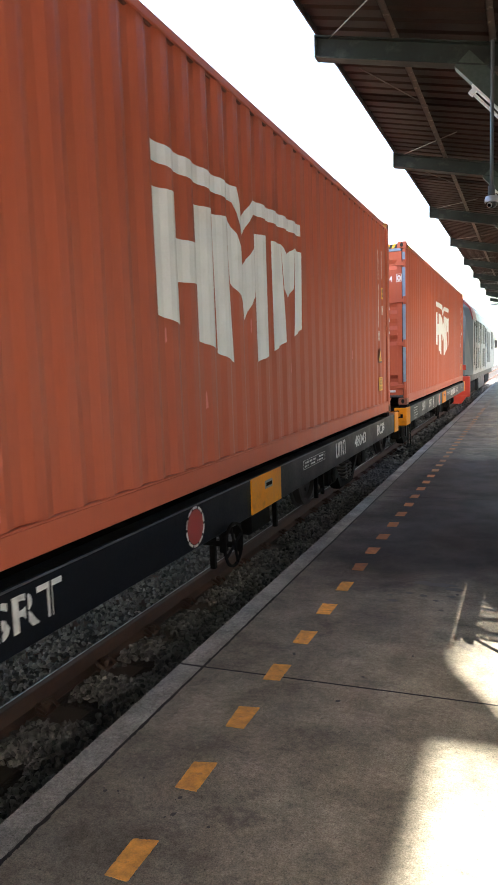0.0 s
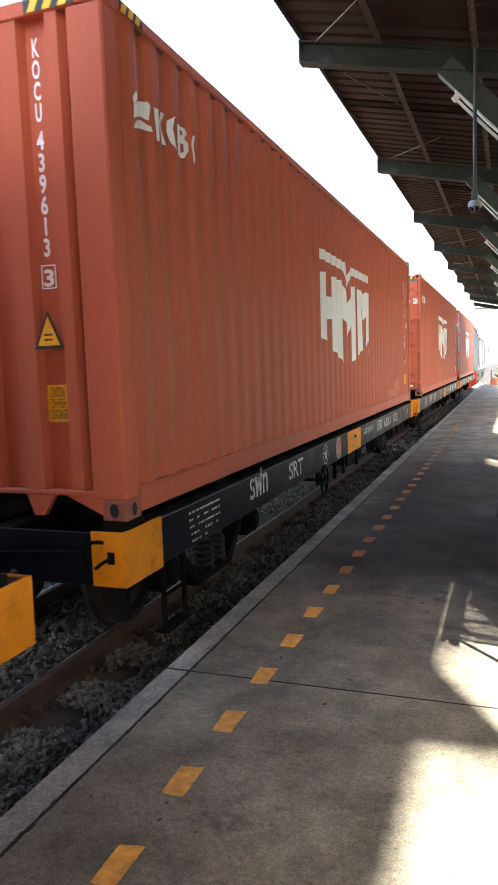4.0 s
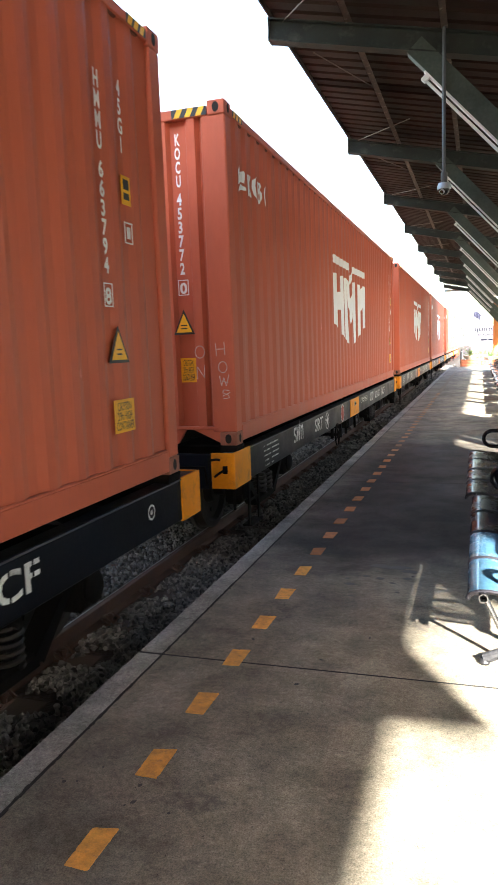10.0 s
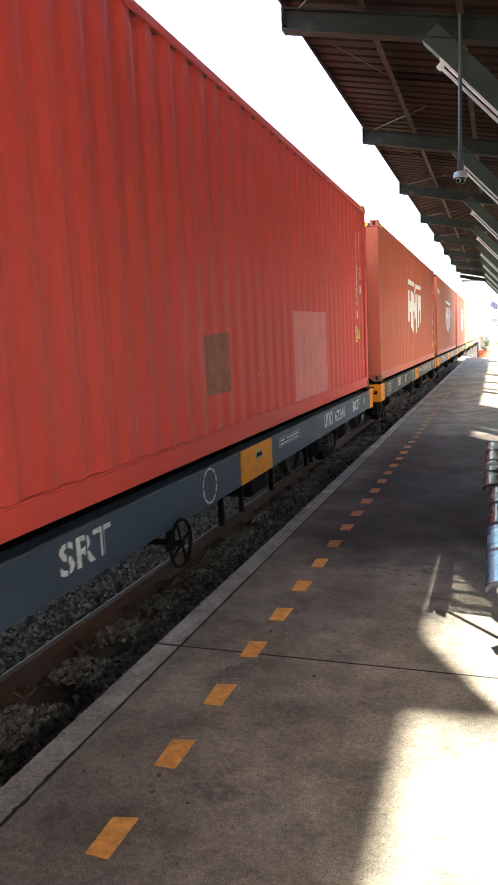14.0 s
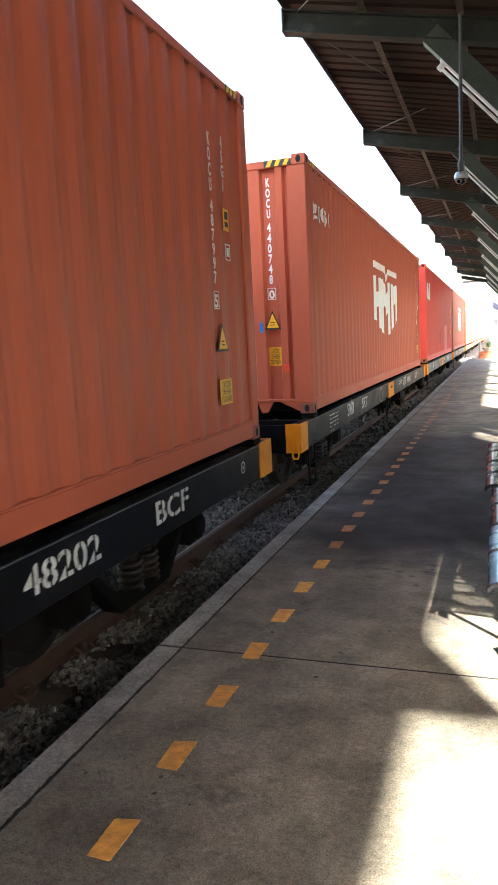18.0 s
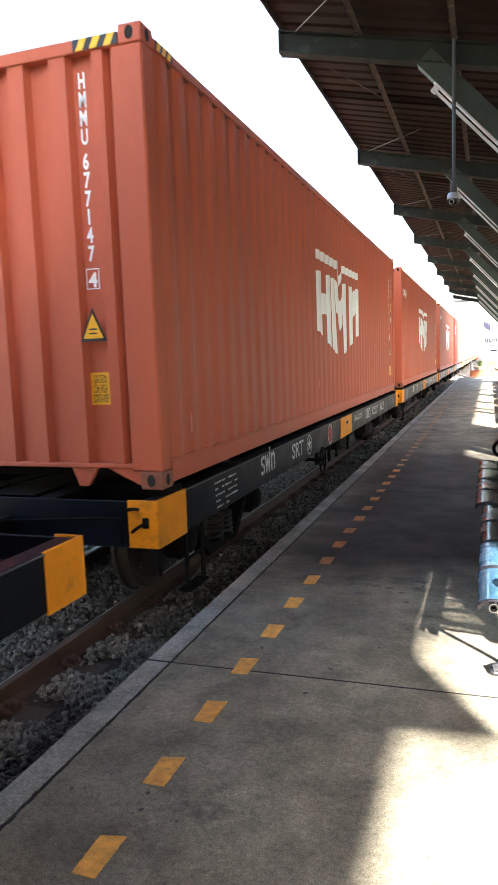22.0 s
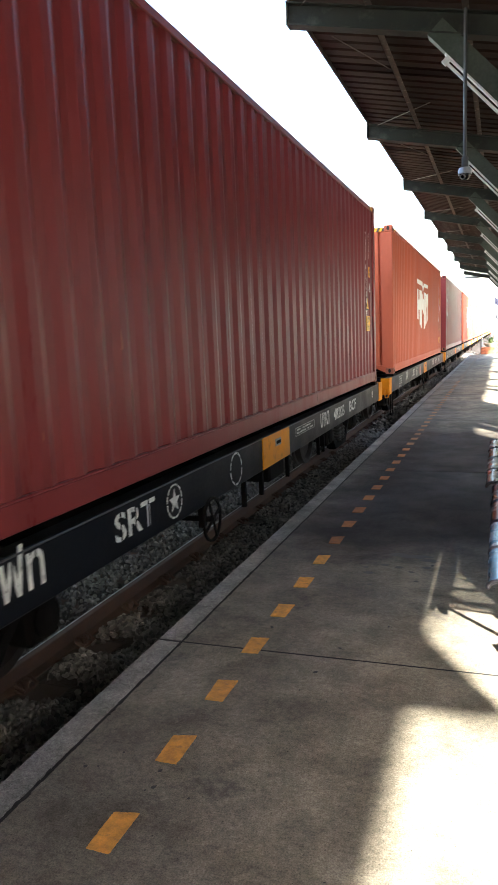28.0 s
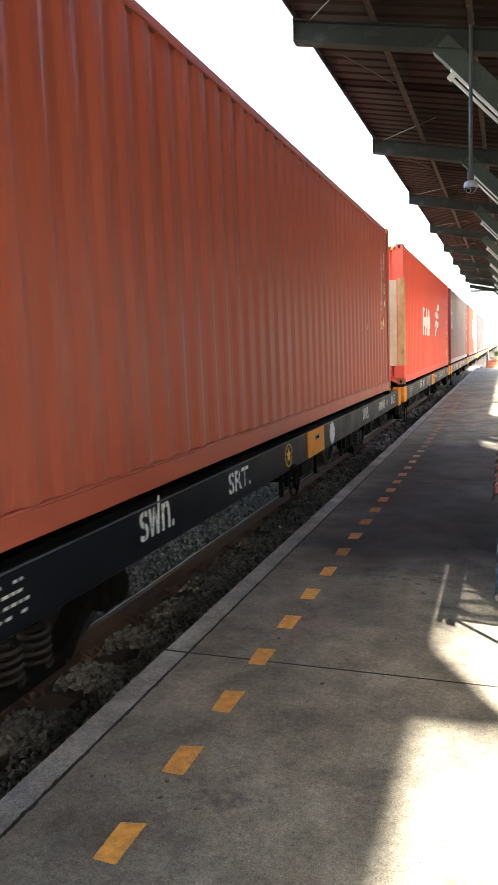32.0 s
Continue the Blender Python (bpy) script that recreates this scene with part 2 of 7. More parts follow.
PURLIN = material("purlin_paint", (0.09, 0.07, 0.055), 0.7, vary=0.4, scale=9, stain=(0.36, 0.32, 0.26), stain_amount=0.9, stain_scale=16)
ROD = material("dark_rod", (0.09, 0.07, 0.06), 0.6, metal=0.6, vary=0.3)
GALV = material("galvanised", (0.45, 0.47, 0.49), 0.45, metal=0.6, vary=0.15, scale=12)
PIPE = material("grey_pipe", (0.08, 0.085, 0.09), 0.5, vary=0.15)
WHITE = material("white_enamel", (0.78, 0.78, 0.76), 0.45, vary=0.1, scale=8)
LENS = material("dark_glass", (0.01, 0.01, 0.012), 0.06, vary=0.1, bump=0)
BLACK = material("black_plastic", (0.015, 0.015, 0.016), 0.5, vary=0.2)
ORANGE_PAINT = material("orange_column_paint", (0.75, 0.23, 0.06), 0.6, vary=0.12)
PLASTER = material("cream_plaster", (0.74, 0.67, 0.54), 0.85, vary=0.12, scale=1.0, stain=(0.5, 0.43, 0.34), stain_amount=0.4)
BRICK = material("red_brick", (0.42, 0.14, 0.07), 0.85, vary=0.2, scale=9, random_by=0.15)
LEAF = material("leaf", (0.09, 0.14, 0.04), 0.55, vary=0.4, scale=3, random_by=0.25, bump=0)
LEAF_FAR = material("far_leaf", (0.09, 0.12, 0.055), 0.7, vary=0.4, scale=1.5, random_by=0.2, bump=0)
BARK = material("bark", (0.16, 0.11, 0.07), 0.9, vary=0.3, scale=6)
CHROME = material("chrome_tube", (0.3, 0.3, 0.31), 0.25, metal=1.0, vary=0.1, bump=0)
ARM = material("black_armrest", (0.012, 0.012, 0.014), 0.22, vary=0.2, spec=0.6)

SILL = material("dark_blue_frame_paint", (0.003, 0.0045, 0.009), 0.4, spec=0.15, vary=0.35, scale=2.5, fine=40, bump=0.1, stain=(0.009, 0.008, 0.007), stain_amount=0.6, stain_scale=2)
SILL_GREY = material("grey_frame_paint", (0.03, 0.054, 0.082), 0.5, vary=0.3, scale=2.5, fine=40, bump=0.1, stain=(0.02, 0.015, 0.012), stain_amount=0.6, stain_scale=2)
SILL_EDGE = material("pale_sill_edge", (0.055, 0.06, 0.068), 0.5, vary=0.4, scale=4, stain=(0.01, 0.01, 0.012), stain_amount=0.9, stain_scale=3)
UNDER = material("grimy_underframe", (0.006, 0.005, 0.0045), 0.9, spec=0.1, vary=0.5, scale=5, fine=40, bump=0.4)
WHEEL = material("wheel_steel", (0.035, 0.027, 0.023), 0.55, metal=0.4, vary=0.3, scale=6)
YELLOW = material("yellow_panel_paint", (0.72, 0.245, 0.004), 0.55, spec=0.3, vary=0.15, scale=4, fine=40, bump=0.1, stain=(0.2, 0.085, 0.02), stain_amount=0.6, stain_scale=7)
LETTER = material("white_lettering", (0.8, 0.81, 0.8), 0.7, vary=0.12, scale=14, stain=(0.4, 0.38, 0.37), stain_amount=0.5, stain_scale=12)
LOGO = material("white_container_paint", (0.86, 0.87, 0.87), 0.65, vary=0.06, scale=4, stain=(0.66, 0.65, 0.62), stain_amount=0.3, stain_scale=5, spec=0.2)
STENCIL = material("worn_stencil_paint", (0.66, 0.67, 0.66), 0.75, vary=0.25, scale=14, stain=(0.14, 0.14, 0.15), stain_amount=0.8, stain_scale=11)
SIGNRED = material("red_disc_paint", (0.3, 0.035, 0.028), 0.55, vary=0.2, scale=8)
SIGNPINK = material("faded_pink_paint", (0.55, 0.2, 0.2), 0.7, vary=0.25, scale=10)
STICKER = material("yellow_sticker", (0.85, 0.43, 0.012), 0.45, vary=0.12, scale=12)
STICKER_BLACK = material("black_print", (0.02, 0.02, 0.02), 0.5)
TAG_RED = material("orange_red_label", (0.8, 0.08, 0.025), 0.5)
BLUE = material("blue_tag", (0.03, 0.22, 0.6), 0.5)
FITTING = material("worn_corner_casting", (0.26, 0.085, 0.05), 0.65, vary=0.35, scale=12, stain=(0.1, 0.05, 0.03), stain_amount=0.8, stain_scale=9)
HOLE = material("dark_hole", (0.01, 0.008, 0.007), 0.9)
BEIGE = material("bare_primer", (0.6, 0.34, 0.13), 0.75, vary=0.25, scale=9, stain=(0.26, 0.1, 0.04), stain_amount=0.85, stain_scale=7, stretch=(1, 1, 0.35))
PALE_PRIMER = material("pale_primer", (0.62, 0.46, 0.29), 0.75, vary=0.15, scale=5)
FADED = material("faded_orange_paint", (0.5, 0.17, 0.11), 0.7, vary=0.2, scale=6)
PATCH = material("faded_patch_paint", (0.66, 0.21, 0.19), 0.7, vary=0.15, scale=4)
TIE = material("pale_tie_rod", (0.16, 0.14, 0.12), 0.5, metal=0.5, vary=0.3)
# rust grime, also used to paint the shade under the top rails
GRIME_AND_SHADE = material("rust_grime_and_shade", (0.14, 0.042, 0.026), 0.85, vary=0.4, scale=9)
FOOT = material("rough_grey_metal", (0.25, 0.25, 0.25), 0.5, metal=0.7, vary=0.3, scale=20)
SEAL = material("weathered_rubber_seal", (0.07, 0.085, 0.1), 0.6, vary=0.3, scale=4)
# the sky's reflection is put into the gasket's pale blue colour
GASKET = material("sky_tinted_gasket", (0.22, 0.3, 0.42), 0.4, vary=0.2, scale=6)
SPRING = material("spring_steel", (0.02, 0.015, 0.012), 0.65, metal=0.2, vary=0.3)


def container_paint(name, base, rough=0.52):
    return material(name, base, rough, vary=0.1, scale=1.3, fine=26, bump=0.06, stain=tuple(0.72 * x + 0.03 for x in base), stain_amount=0.35,
                    stain_scale=3.2, stretch=(1, 2.4, 0.3), spec=0.22)


PAINT = {
    "orange": container_paint("red_brown_container_paint", (0.465, 0.11, 0.058)),
    "red": container_paint("red_container_paint", (0.62, 0.07, 0.052)),
    "bright": container_paint("bright_red_container_paint", (0.84, 0.118, 0.068)),
    "maroon": container_paint("maroon_container_paint", (0.19, 0.03, 0.033), 0.36),
    "brown": container_paint("brown_container_paint", (0.4, 0.09, 0.052), 0.44),
}


# ---------------------------------------------------------------- mesh tools
class Shape:
    """Vertices and faces of one part."""

    def __init__(self):
        self.v, self.f = [], []

    def add(self, verts, faces):
        k = len(self.v)
        self.v += [tuple(p) for p in verts]
        self.f += [tuple(i + k for i in face) for face in faces]
        return self

    def box(self, x0, x1, y0, y1, z0, z1, b=0.0):
        b = min(b, (x1 - x0) * 0.4, (y1 - y0) * 0.4, (z1 - z0) * 0.4)
        if b <= 0:
            v = [(x, y, z) for x in (x0, x1) for y in (y0, y1) for z in (z0, z1)]
            return self.add(v, [(0, 1, 3, 2), (4, 6, 7, 5), (0, 4, 5, 1), (2, 3, 7, 6), (0, 2, 6, 4), (1, 5, 7, 3)])
        lo, hi = (x0, y0, z0), (x1, y1, z1)
        v, at = [], {}
        for s in ((i, j, k) for i in (0, 1) for j in (0, 1) for k in (0, 1)):
            for axis in range(3):
                p = []
                for a in range(3):
                    e = hi[a] if s[a] else lo[a]
                    p.append(e if a == axis else e + (-b if s[a] else b))
                at[s, axis] = len(v)
                v.append(p)
        f = []
        for axis in range(3):
            u, w = [a for a in range(3) if a != axis]
            for side in (0, 1):
                ring = []
                for i, j in ((0, 0), (1, 0), (1, 1), (0, 1)):
                    s = [0, 0, 0]
                    s[axis], s[u], s[w] = side, i, j
                    ring.append(at[tuple(s), axis])
                f.append(ring if (side == 1) != (axis == 1) else ring[::-1])
            for i in (0, 1):
                for j in (0, 1):
                    a, c = [0, 0, 0], [0, 0, 0]
                    a[u], a[w], c[u], c[w] = i, j, i, j
                    a[axis], c[axis] = 0, 1
                    a, c = tuple(a), tuple(c)
                    q = [at[a, u], at[c, u], at[c, w], at[a, w]]
                    f.append(q if ((i == j) != (axis == 1)) else q[::-1])
        for s in ((i, j, k) for i in (0, 1) for j in (0, 1) for k in (0, 1)):
            q = [at[s, 0], at[s, 1], at[s, 2]]
            f.append(q if sum(s) % 2 else q[::-1])
        return self.add(v, f)

    def prism(self, poly, axis, a, c):
        """A polygon in the two other axes, drawn out from a to c along axis."""
        n = len(poly)

        def put(p, h):
            return (h, p[0], p[1]) if axis == 0 else (p[0], h, p[1]) if axis == 1 else (p[0], p[1], h)
        v = [put(p, a) for p in poly] + [put(p, c) for p in poly]
        f = [tuple(range(n))[::-1], tuple(range(n, 2 * n))] + [(i, (i + 1) % n, n + (i + 1) % n, n + i) for i in range(n)]
        return self.add(v, f)

    def cyl(self, p, q, r, n=12, r2=None, caps=True):
        p, q = Vector(p), Vector(q)
        d = (q - p).normalized()
        u = d.orthogonal().normalized()
        w = d.cross(u)
        r2 = r if r2 is None else r2
        v = []
        for c, rad in ((p, r), (q, r2)):
            for i in range(n):
                a = 2 * math.pi * i / n
                v.append(c + (u * math.cos(a) + w * math.sin(a)) * rad)
        f = [(i, (i + 1) % n, n + (i + 1) % n, n + i) for i in range(n)]
        if caps:
            f += [tuple(range(n))[::-1], tuple(range(n, 2 * n))]
        return self.add(v, f)

    def tube(self, pts, r, n=8, closed=False):
        pts = [Vector(p) for p in pts]
        k = len(pts)
        v = []
        ref = None
        for i, p in enumerate(pts):
            a = pts[i - 1] if (i or closed) else p
            b = pts[(i + 1) % k] if (i < k - 1 or closed) else p
            d = (b - a).normalized()
            u = d.orthogonal().normalized() if ref is None else (ref - d * ref.dot(d)).normalized()
            ref = u
            w = d.cross(u)
            v += [p + (u * math.cos(2 * math.pi * j / n) + w * math.sin(2 * math.pi * j / n)) * r for j in range(n)]
        f = []
        for i in range(k if closed else k - 1):
            for j in range(n):
                a, b = i * n, ((i + 1) % k) * n
                f.append((a + j, a + (j + 1) % n, b + (j + 1) % n, b + j))
        if not closed:
            f += [tuple(range(n))[::-1], tuple(range((k - 1) * n, k * n))]
        return self.add(v, f)

    def disc_ring(self, c, axis, r0, r1, thick, n=32, a0=0.0, a1=2 * math.pi):
        """A flat ring round the x or y axis, thick along it."""
        c = Vector(c)
        full = abs(a1 - a0 - 2 * math.pi) < 1e-6
        v = []
        steps = n if full else n + 1
        for i in range(steps):
            a = a0 + (a1 - a0) * i / n
            for rad in (r0, r1):
                for h in (0, thick):
                    q = (h, rad * math.cos(a), rad * math.sin(a)) if axis == 0 else (rad * math.cos(a), h, rad * math.sin(a))
                    v.append(c + Vector(q))
        f = []
        for i in range(n):
            a, b = i * 4, ((i + 1) % steps) * 4
            f += [(a, a + 2, b + 2, b), (a + 1, b + 1, b + 3, a + 3), (a + 2, a + 3, b + 3, b + 2), (a, b, b + 1, a + 1)]
        if not full:
            e = (steps - 1) * 4
            f += [(0, 1, 3, 2), (e, e + 2, e + 3, e + 1)]
        return self.add(v, f)

    def lathe(self, c, axis, prof, n=24):
        """prof: (distance along the axis, radius); closed at the ends."""
        c = Vector(c)
        v, f = [], []
        for h, rad in prof:
            for i in range(n):
                a = 2 * math.pi * i / n
                p, q = rad * math.cos(a), rad * math.sin(a)
                v.append(c + Vector((h, p, q) if axis == 0 else (p, h, q) if axis == 1 else (p, q, h)))
        for k in range(len(prof) - 1):
            for i in range(n):
                f.append((k * n + i, k * n + (i + 1) % n, (k + 1) * n + (i + 1) % n, (k + 1) * n + i))
        f += [tuple(range(n))[::-1], tuple(range((len(prof) - 1) * n, len(prof) * n))]
        return self.add(v, f)

    def mesh(self, name, mat, smooth=False):
        me = bpy.data.meshes.new(name)
        me.from_pydata(self.v, [], self.f)
        bm = bmesh.new()
        bm.from_mesh(me)
        bmesh.ops.recalc_face_normals(bm, faces=bm.faces)
        bm.to_mesh(me)
        bm.free()
        if smooth:
            me.polygons.foreach_set("use_smooth", [True] * len(me.polygons))
            me.set_sharp_from_angle(angle=radians(35))
        me.materials.append(mat)
        return me


def part(name, shape, mat, parent=None, label="", smooth=False):
    me = shape if isinstance(shape, bpy.types.Mesh) else shape.mesh(name, mat, smooth)
    ob = new(name, me)
    if parent:
        ob.parent = parent
    if label:
        tagged(ob, label)
    return ob


def thing(name, at, label, category, group="", kind=""):
    ob = new(name)
    ob.empty_display_size = 0.2
    ob.location = at
    return tagged(ob, label, category, group, kind)


FONT_CURVE = bpy.data.curves.new("lettering", "FONT")
FONT_CURVE.offset = 0.018
FONT_OBJECT = new("lettering", FONT_CURVE)
LETTERS = {}


def stencil_gaps(me):
    """The bridges of a stencil: a narrow upright gap through the middle of every broad letter."""
    bm = bmesh.new()
    bm.from_mesh(me)
    bmesh.ops.remove_doubles(bm, verts=bm.verts, dist=1e-4)
    seen, letters = set(), []
    for start in bm.verts:
        if start in seen:
            continue
        todo, island = [start], []
        seen.add(start)
        while todo:
            p = todo.pop()
            island.append(p)
            for e in p.link_edges:
                q = e.other_vert(p)
                if q not in seen:
                    seen.add(q)
                    todo.append(q)
        xs = [p.co.x for p in island]
        letters.append((min(xs), max(xs)))
    for a, b in letters:
        if b - a < 0.3:
            continue
        mid, gap = (a + b) / 2 + 0.02, 0.028
        for x in (mid - gap, mid + gap):
            bmesh.ops.bisect_plane(bm, geom=bm.verts[:] + bm.edges[:] + bm.faces[:], plane_co=(x, 0, 0), plane_no=(1, 0, 0))
        gone = [f for f in bm.faces if abs(f.calc_center_median().x - mid) < gap * 0.95]
        bmesh.ops.delete(bm, geom=gone, context="FACES")
    bm.to_mesh(me)
    bm.free()


def lettering(name, text, mat, parent, at, width, height, face="side", label="", stretch_lines=0.8):
    """Flat lettering of that width and height, its lower left corner at the place given; face: side (seen from +x) or end (seen from -y)."""
    key = (text, mat.name, round(width, 3), round(height, 3), face)
    if key not in LETTERS:
        FONT_CURVE.body, FONT_CURVE.align_x, FONT_CURVE.space_line = text, "CENTER" if "\n" in text else "LEFT", stretch_lines
        FONT_CURVE.resolution_u = 3
        FONT_CURVE.offset = 0.032 if mat is LETTER else 0.018 if mat is STENCIL else 0.015 if mat.name.endswith("sign_paint") else 0.006
        bpy.context.view_layer.update()
        me = bpy.data.meshes.new_from_object(FONT_OBJECT.evaluated_get(bpy.context.evaluated_depsgraph_get()))
        if mat is STENCIL:
            stencil_gaps(me)
        co = np.array([v.co[:] for v in me.vertices])
        lo, hi = co.min(0), co.max(0)
        for v in me.vertices:
            a, b = (v.co.x - lo[0]) / (hi[0] - lo[0]) * width, (v.co.y - lo[1]) / (hi[1] - lo[1]) * height
            v.co = (0, a, b) if face == "side" else (a, 0, b)
        me.materials.clear()
        me.materials.append(mat)
        LETTERS[key] = me
    ob = new(name, LETTERS[key])
    ob.parent = parent
    ob.location = at
    if label:
        tagged(ob, label)
    return ob


# ---------------------------------------------------------------- ground, track
part("ground", Shape().add([(-900, -900, -0.85), (900, -900, -0.85), (900, 900, -0.85), (-900, 900, -0.85)], [(0, 1, 2, 3)]), EARTH)
tagged(bpy.data.objects["ground"], "dry pale earth and grass round the railway", "ground", kind="structure")

bed = Shape()
prof = [(-6.6, -0.86), (-5.2, -0.47), (-4.2, -0.44), (-2.5, -0.43), (-2.1, -0.45), (-1.9, -0.55), (-1.76, -0.64), (-1.76, -0.86)]
bed.prism(prof, 1, -30, 260)
tagged(part("ballast_bed", bed, DIRT), "dark dirty bed under the track ballast", "ballast", kind="structure")


def stones(name, spots, size, seed):
    rng = random.Random(seed)
    ico = [(0, 0, -1), (0.72, -0.53, -0.45), (-0.28, -0.85, -0.45), (-0.89, 0, -0.45), (-0.28, 0.85, -0.45), (0.72, 0.53, -0.45),
           (0.28, -0.85, 0.45), (-0.72, -0.53, 0.45), (-0.72, 0.53, 0.45), (0.28, 0.85, 0.45), (0.89, 0, 0.45), (0, 0, 1)]
    tri = [(0, 1, 2), (1, 0, 5), (0, 2, 3), (0, 3, 4), (0, 4, 5), (1, 5, 10), (2, 1, 6), (3, 2, 7), (4, 3, 8), (5, 4, 9), (1, 10, 6), (2, 6, 7),
           (3, 7, 8), (4, 8, 9), (5, 9, 10), (6, 10, 11), (7, 6, 11), (8, 7, 11), (9, 8, 11), (10, 9, 11)]
    v, f = [], []
    for x, y, z in spots:
        e = Euler((rng.uniform(0, 6.3), rng.uniform(0, 6.3), rng.uniform(0, 6.3))).to_matrix()
        sx, sy, sz = (size * rng.uniform(0.55, 1.25) for _ in range(3))
        k = len(v)
        for p in ico:
            q = e @ Vector((p[0] * sx * rng.uniform(0.55, 1.25), p[1] * sy * rng.uniform(0.55, 1.25), p[2] * sz * rng.uniform(0.55, 1.2)))
            v.append((x + q.x, y + q.y, z + q.z))
        f += [(a + k, b + k, c + k) for a, b, c in tri]
    me = bpy.data.meshes.new(name)
    me.from_pydata(v, [], f)
    me.materials.append(STONE)
    ob = new(name, me)
    return tagged(ob, "grey and rust-stained crushed stone ballast between the rails", "ballast", kind="stuff")


rng = random.Random(4)


def bed_height(x):
    return float(np.interp(x, [p[0] for p in prof[:6]], [p[1] for p in prof[:6]]))


TIE0, TIE_STEP = 0.71, 0.632       # the first sleeper and their spacing

spots = []
for i in range(42000):
    y = 1.2 + 13 * rng.random() ** 1.5
    x = rng.uniform(-2.62, -1.93) if i % 5 < 3 else rng.uniform(-4.4, -2.86)
    heap = noise.noise((x * 3.1, y * 2.3, 4.0))
    if x > -2.7:
        # heaped between the sleepers, thin and sunken over them and beside the platform
        crib = -math.cos(6.2832 * (y - TIE0 + 0.1 * heap) / TIE_STEP)
        depth = 0.22 * crib + 0.55 * heap + 0.5 + (2.2 * (-2.16 - x) if x > -2.16 else 0.6 * (x + 2.16))
        if depth < 0.35 * rng.random():
            continue
        spots.append((x, y, bed_height(x) + rng.uniform(-0.008, 0.025) + 0.04 * min(1.2, max(0.0, depth))))
    else:
        spots.append((x, y, bed_height(x) + rng.uniform(0.0, 0.04) + 0.05 * max(0.0, heap)))
stones("ballast", spots, 0.021, 5)
spots = []
for i in range(9000):
    y = rng.uniform(13, 62)
    x = rng.uniform(-2.62, -1.84) if i % 3 < 2 else rng.uniform(-4.4, -2.86)
    spots.append((x, y, bed_height(x) + rng.uniform(0.0, 0.06)))
stones("ballast", spots, 0.045, 6)
spots = [(rng.uniform(-6.4, -4.2), rng.uniform(3, 40), -0.42 - 0.1 * rng.random()) for i in range(3500)]
stones("ballast", spots, 0.06, 7)

track = thing("railway_track", (TRACK_X, 0, RAIL_Z), "metre-gauge railway track with rusty rails on concrete sleepers", "railway track", kind="structure")
RAIL_PROFILE = [(-0.062, -0.135), (0.062, -0.135), (0.062, -0.124), (0.012, -0.108), (0.008, -0.05), (0.031, -0.036), (0.031, -0.006), (0.024, -0.001),
                (-0.024, -0.001), (-0.031, -0.006), (-0.031, -0.036), (-0.008, -0.05), (-0.012, -0.108), (-0.062, -0.124)]
for side in (-1, 1):
    r = part("rail", Shape().prism([(x + side * 0.532, z) for x, z in RAIL_PROFILE], 1, -30, 260), RUST, track, "rusty steel rail")
    part("running_surface", Shape().prism([(side * 0.532 + x, z) for x, z in ((-0.024, -0.004), (-0.013, -0.004), (-0.014, 0.0022), (-0.022, 0.0022))], 1, -30, 260), HEAD, r,
         "bright worn top of the rail")
sl = Shape().prism([(-0.12, -0.28), (0.12, -0.28), (0.1, -0.138), (-0.1, -0.138)], 0, -0.86, 0.86)
sl.v = [(x, y, z) for x, y, z in sl.v]
SLEEPER_MESH = sl.mesh("sleeper", SLEEPER)
clip = Shape()
clip.box(0.045, 0.13, -0.06, 0.06, -0.137, -0.118, 0.006)
clip.tube([(0.135, -0.06, -0.11), (0.085, -0.07, -0.08), (0.048, -0.03, -0.088), (0.05, 0.03, -0.088), (0.085, 0.07, -0.08), (0.14, 0.055, -0.11)], 0.013, 6)
clip.cyl((0.1, 0, -0.13), (0.1, 0, -0.055), 0.02, 6)
clip.cyl((0.1, 0, -0.085), (0.1, 0, -0.065), 0.032, 6)
CLIP_MESH = clip.mesh("rail_clip", RUST)
clip_in = Shape()
clip_in.v = [(-x, -y, z) for x, y, z in clip.v]
clip_in.f = list(clip.f)
CLIP_IN_MESH = clip_in.mesh("rail_clip", RUST)
for k in range(75):
    y = TIE0 + TIE_STEP * k
    s = part("sleeper", SLEEPER_MESH, SLEEPER, track)
    s.location = (0, y, 0)
    if k < 50:
        for x, me in ((0.532, CLIP_MESH), (0.532, CLIP_IN_MESH), (-0.532, CLIP_MESH)):
            c = part("rail_clip", me, RUST, s, "rusty spring clip")
            c.location = (x, 0, 0)

# ---------------------------------------------------------------- platform
platform = thing("platform", (0, 0, 0), "stained grey concrete platform with a pale kerb", "platform", kind="structure")
JOINTS = [-14.4, -9.95, -5.6, -1.1, 3.24, 8.1, 13.0, 17.9, 22.8, 27.7, 32.6, 37.5, 44.5]
SKEW = math.tan(radians(3.5))
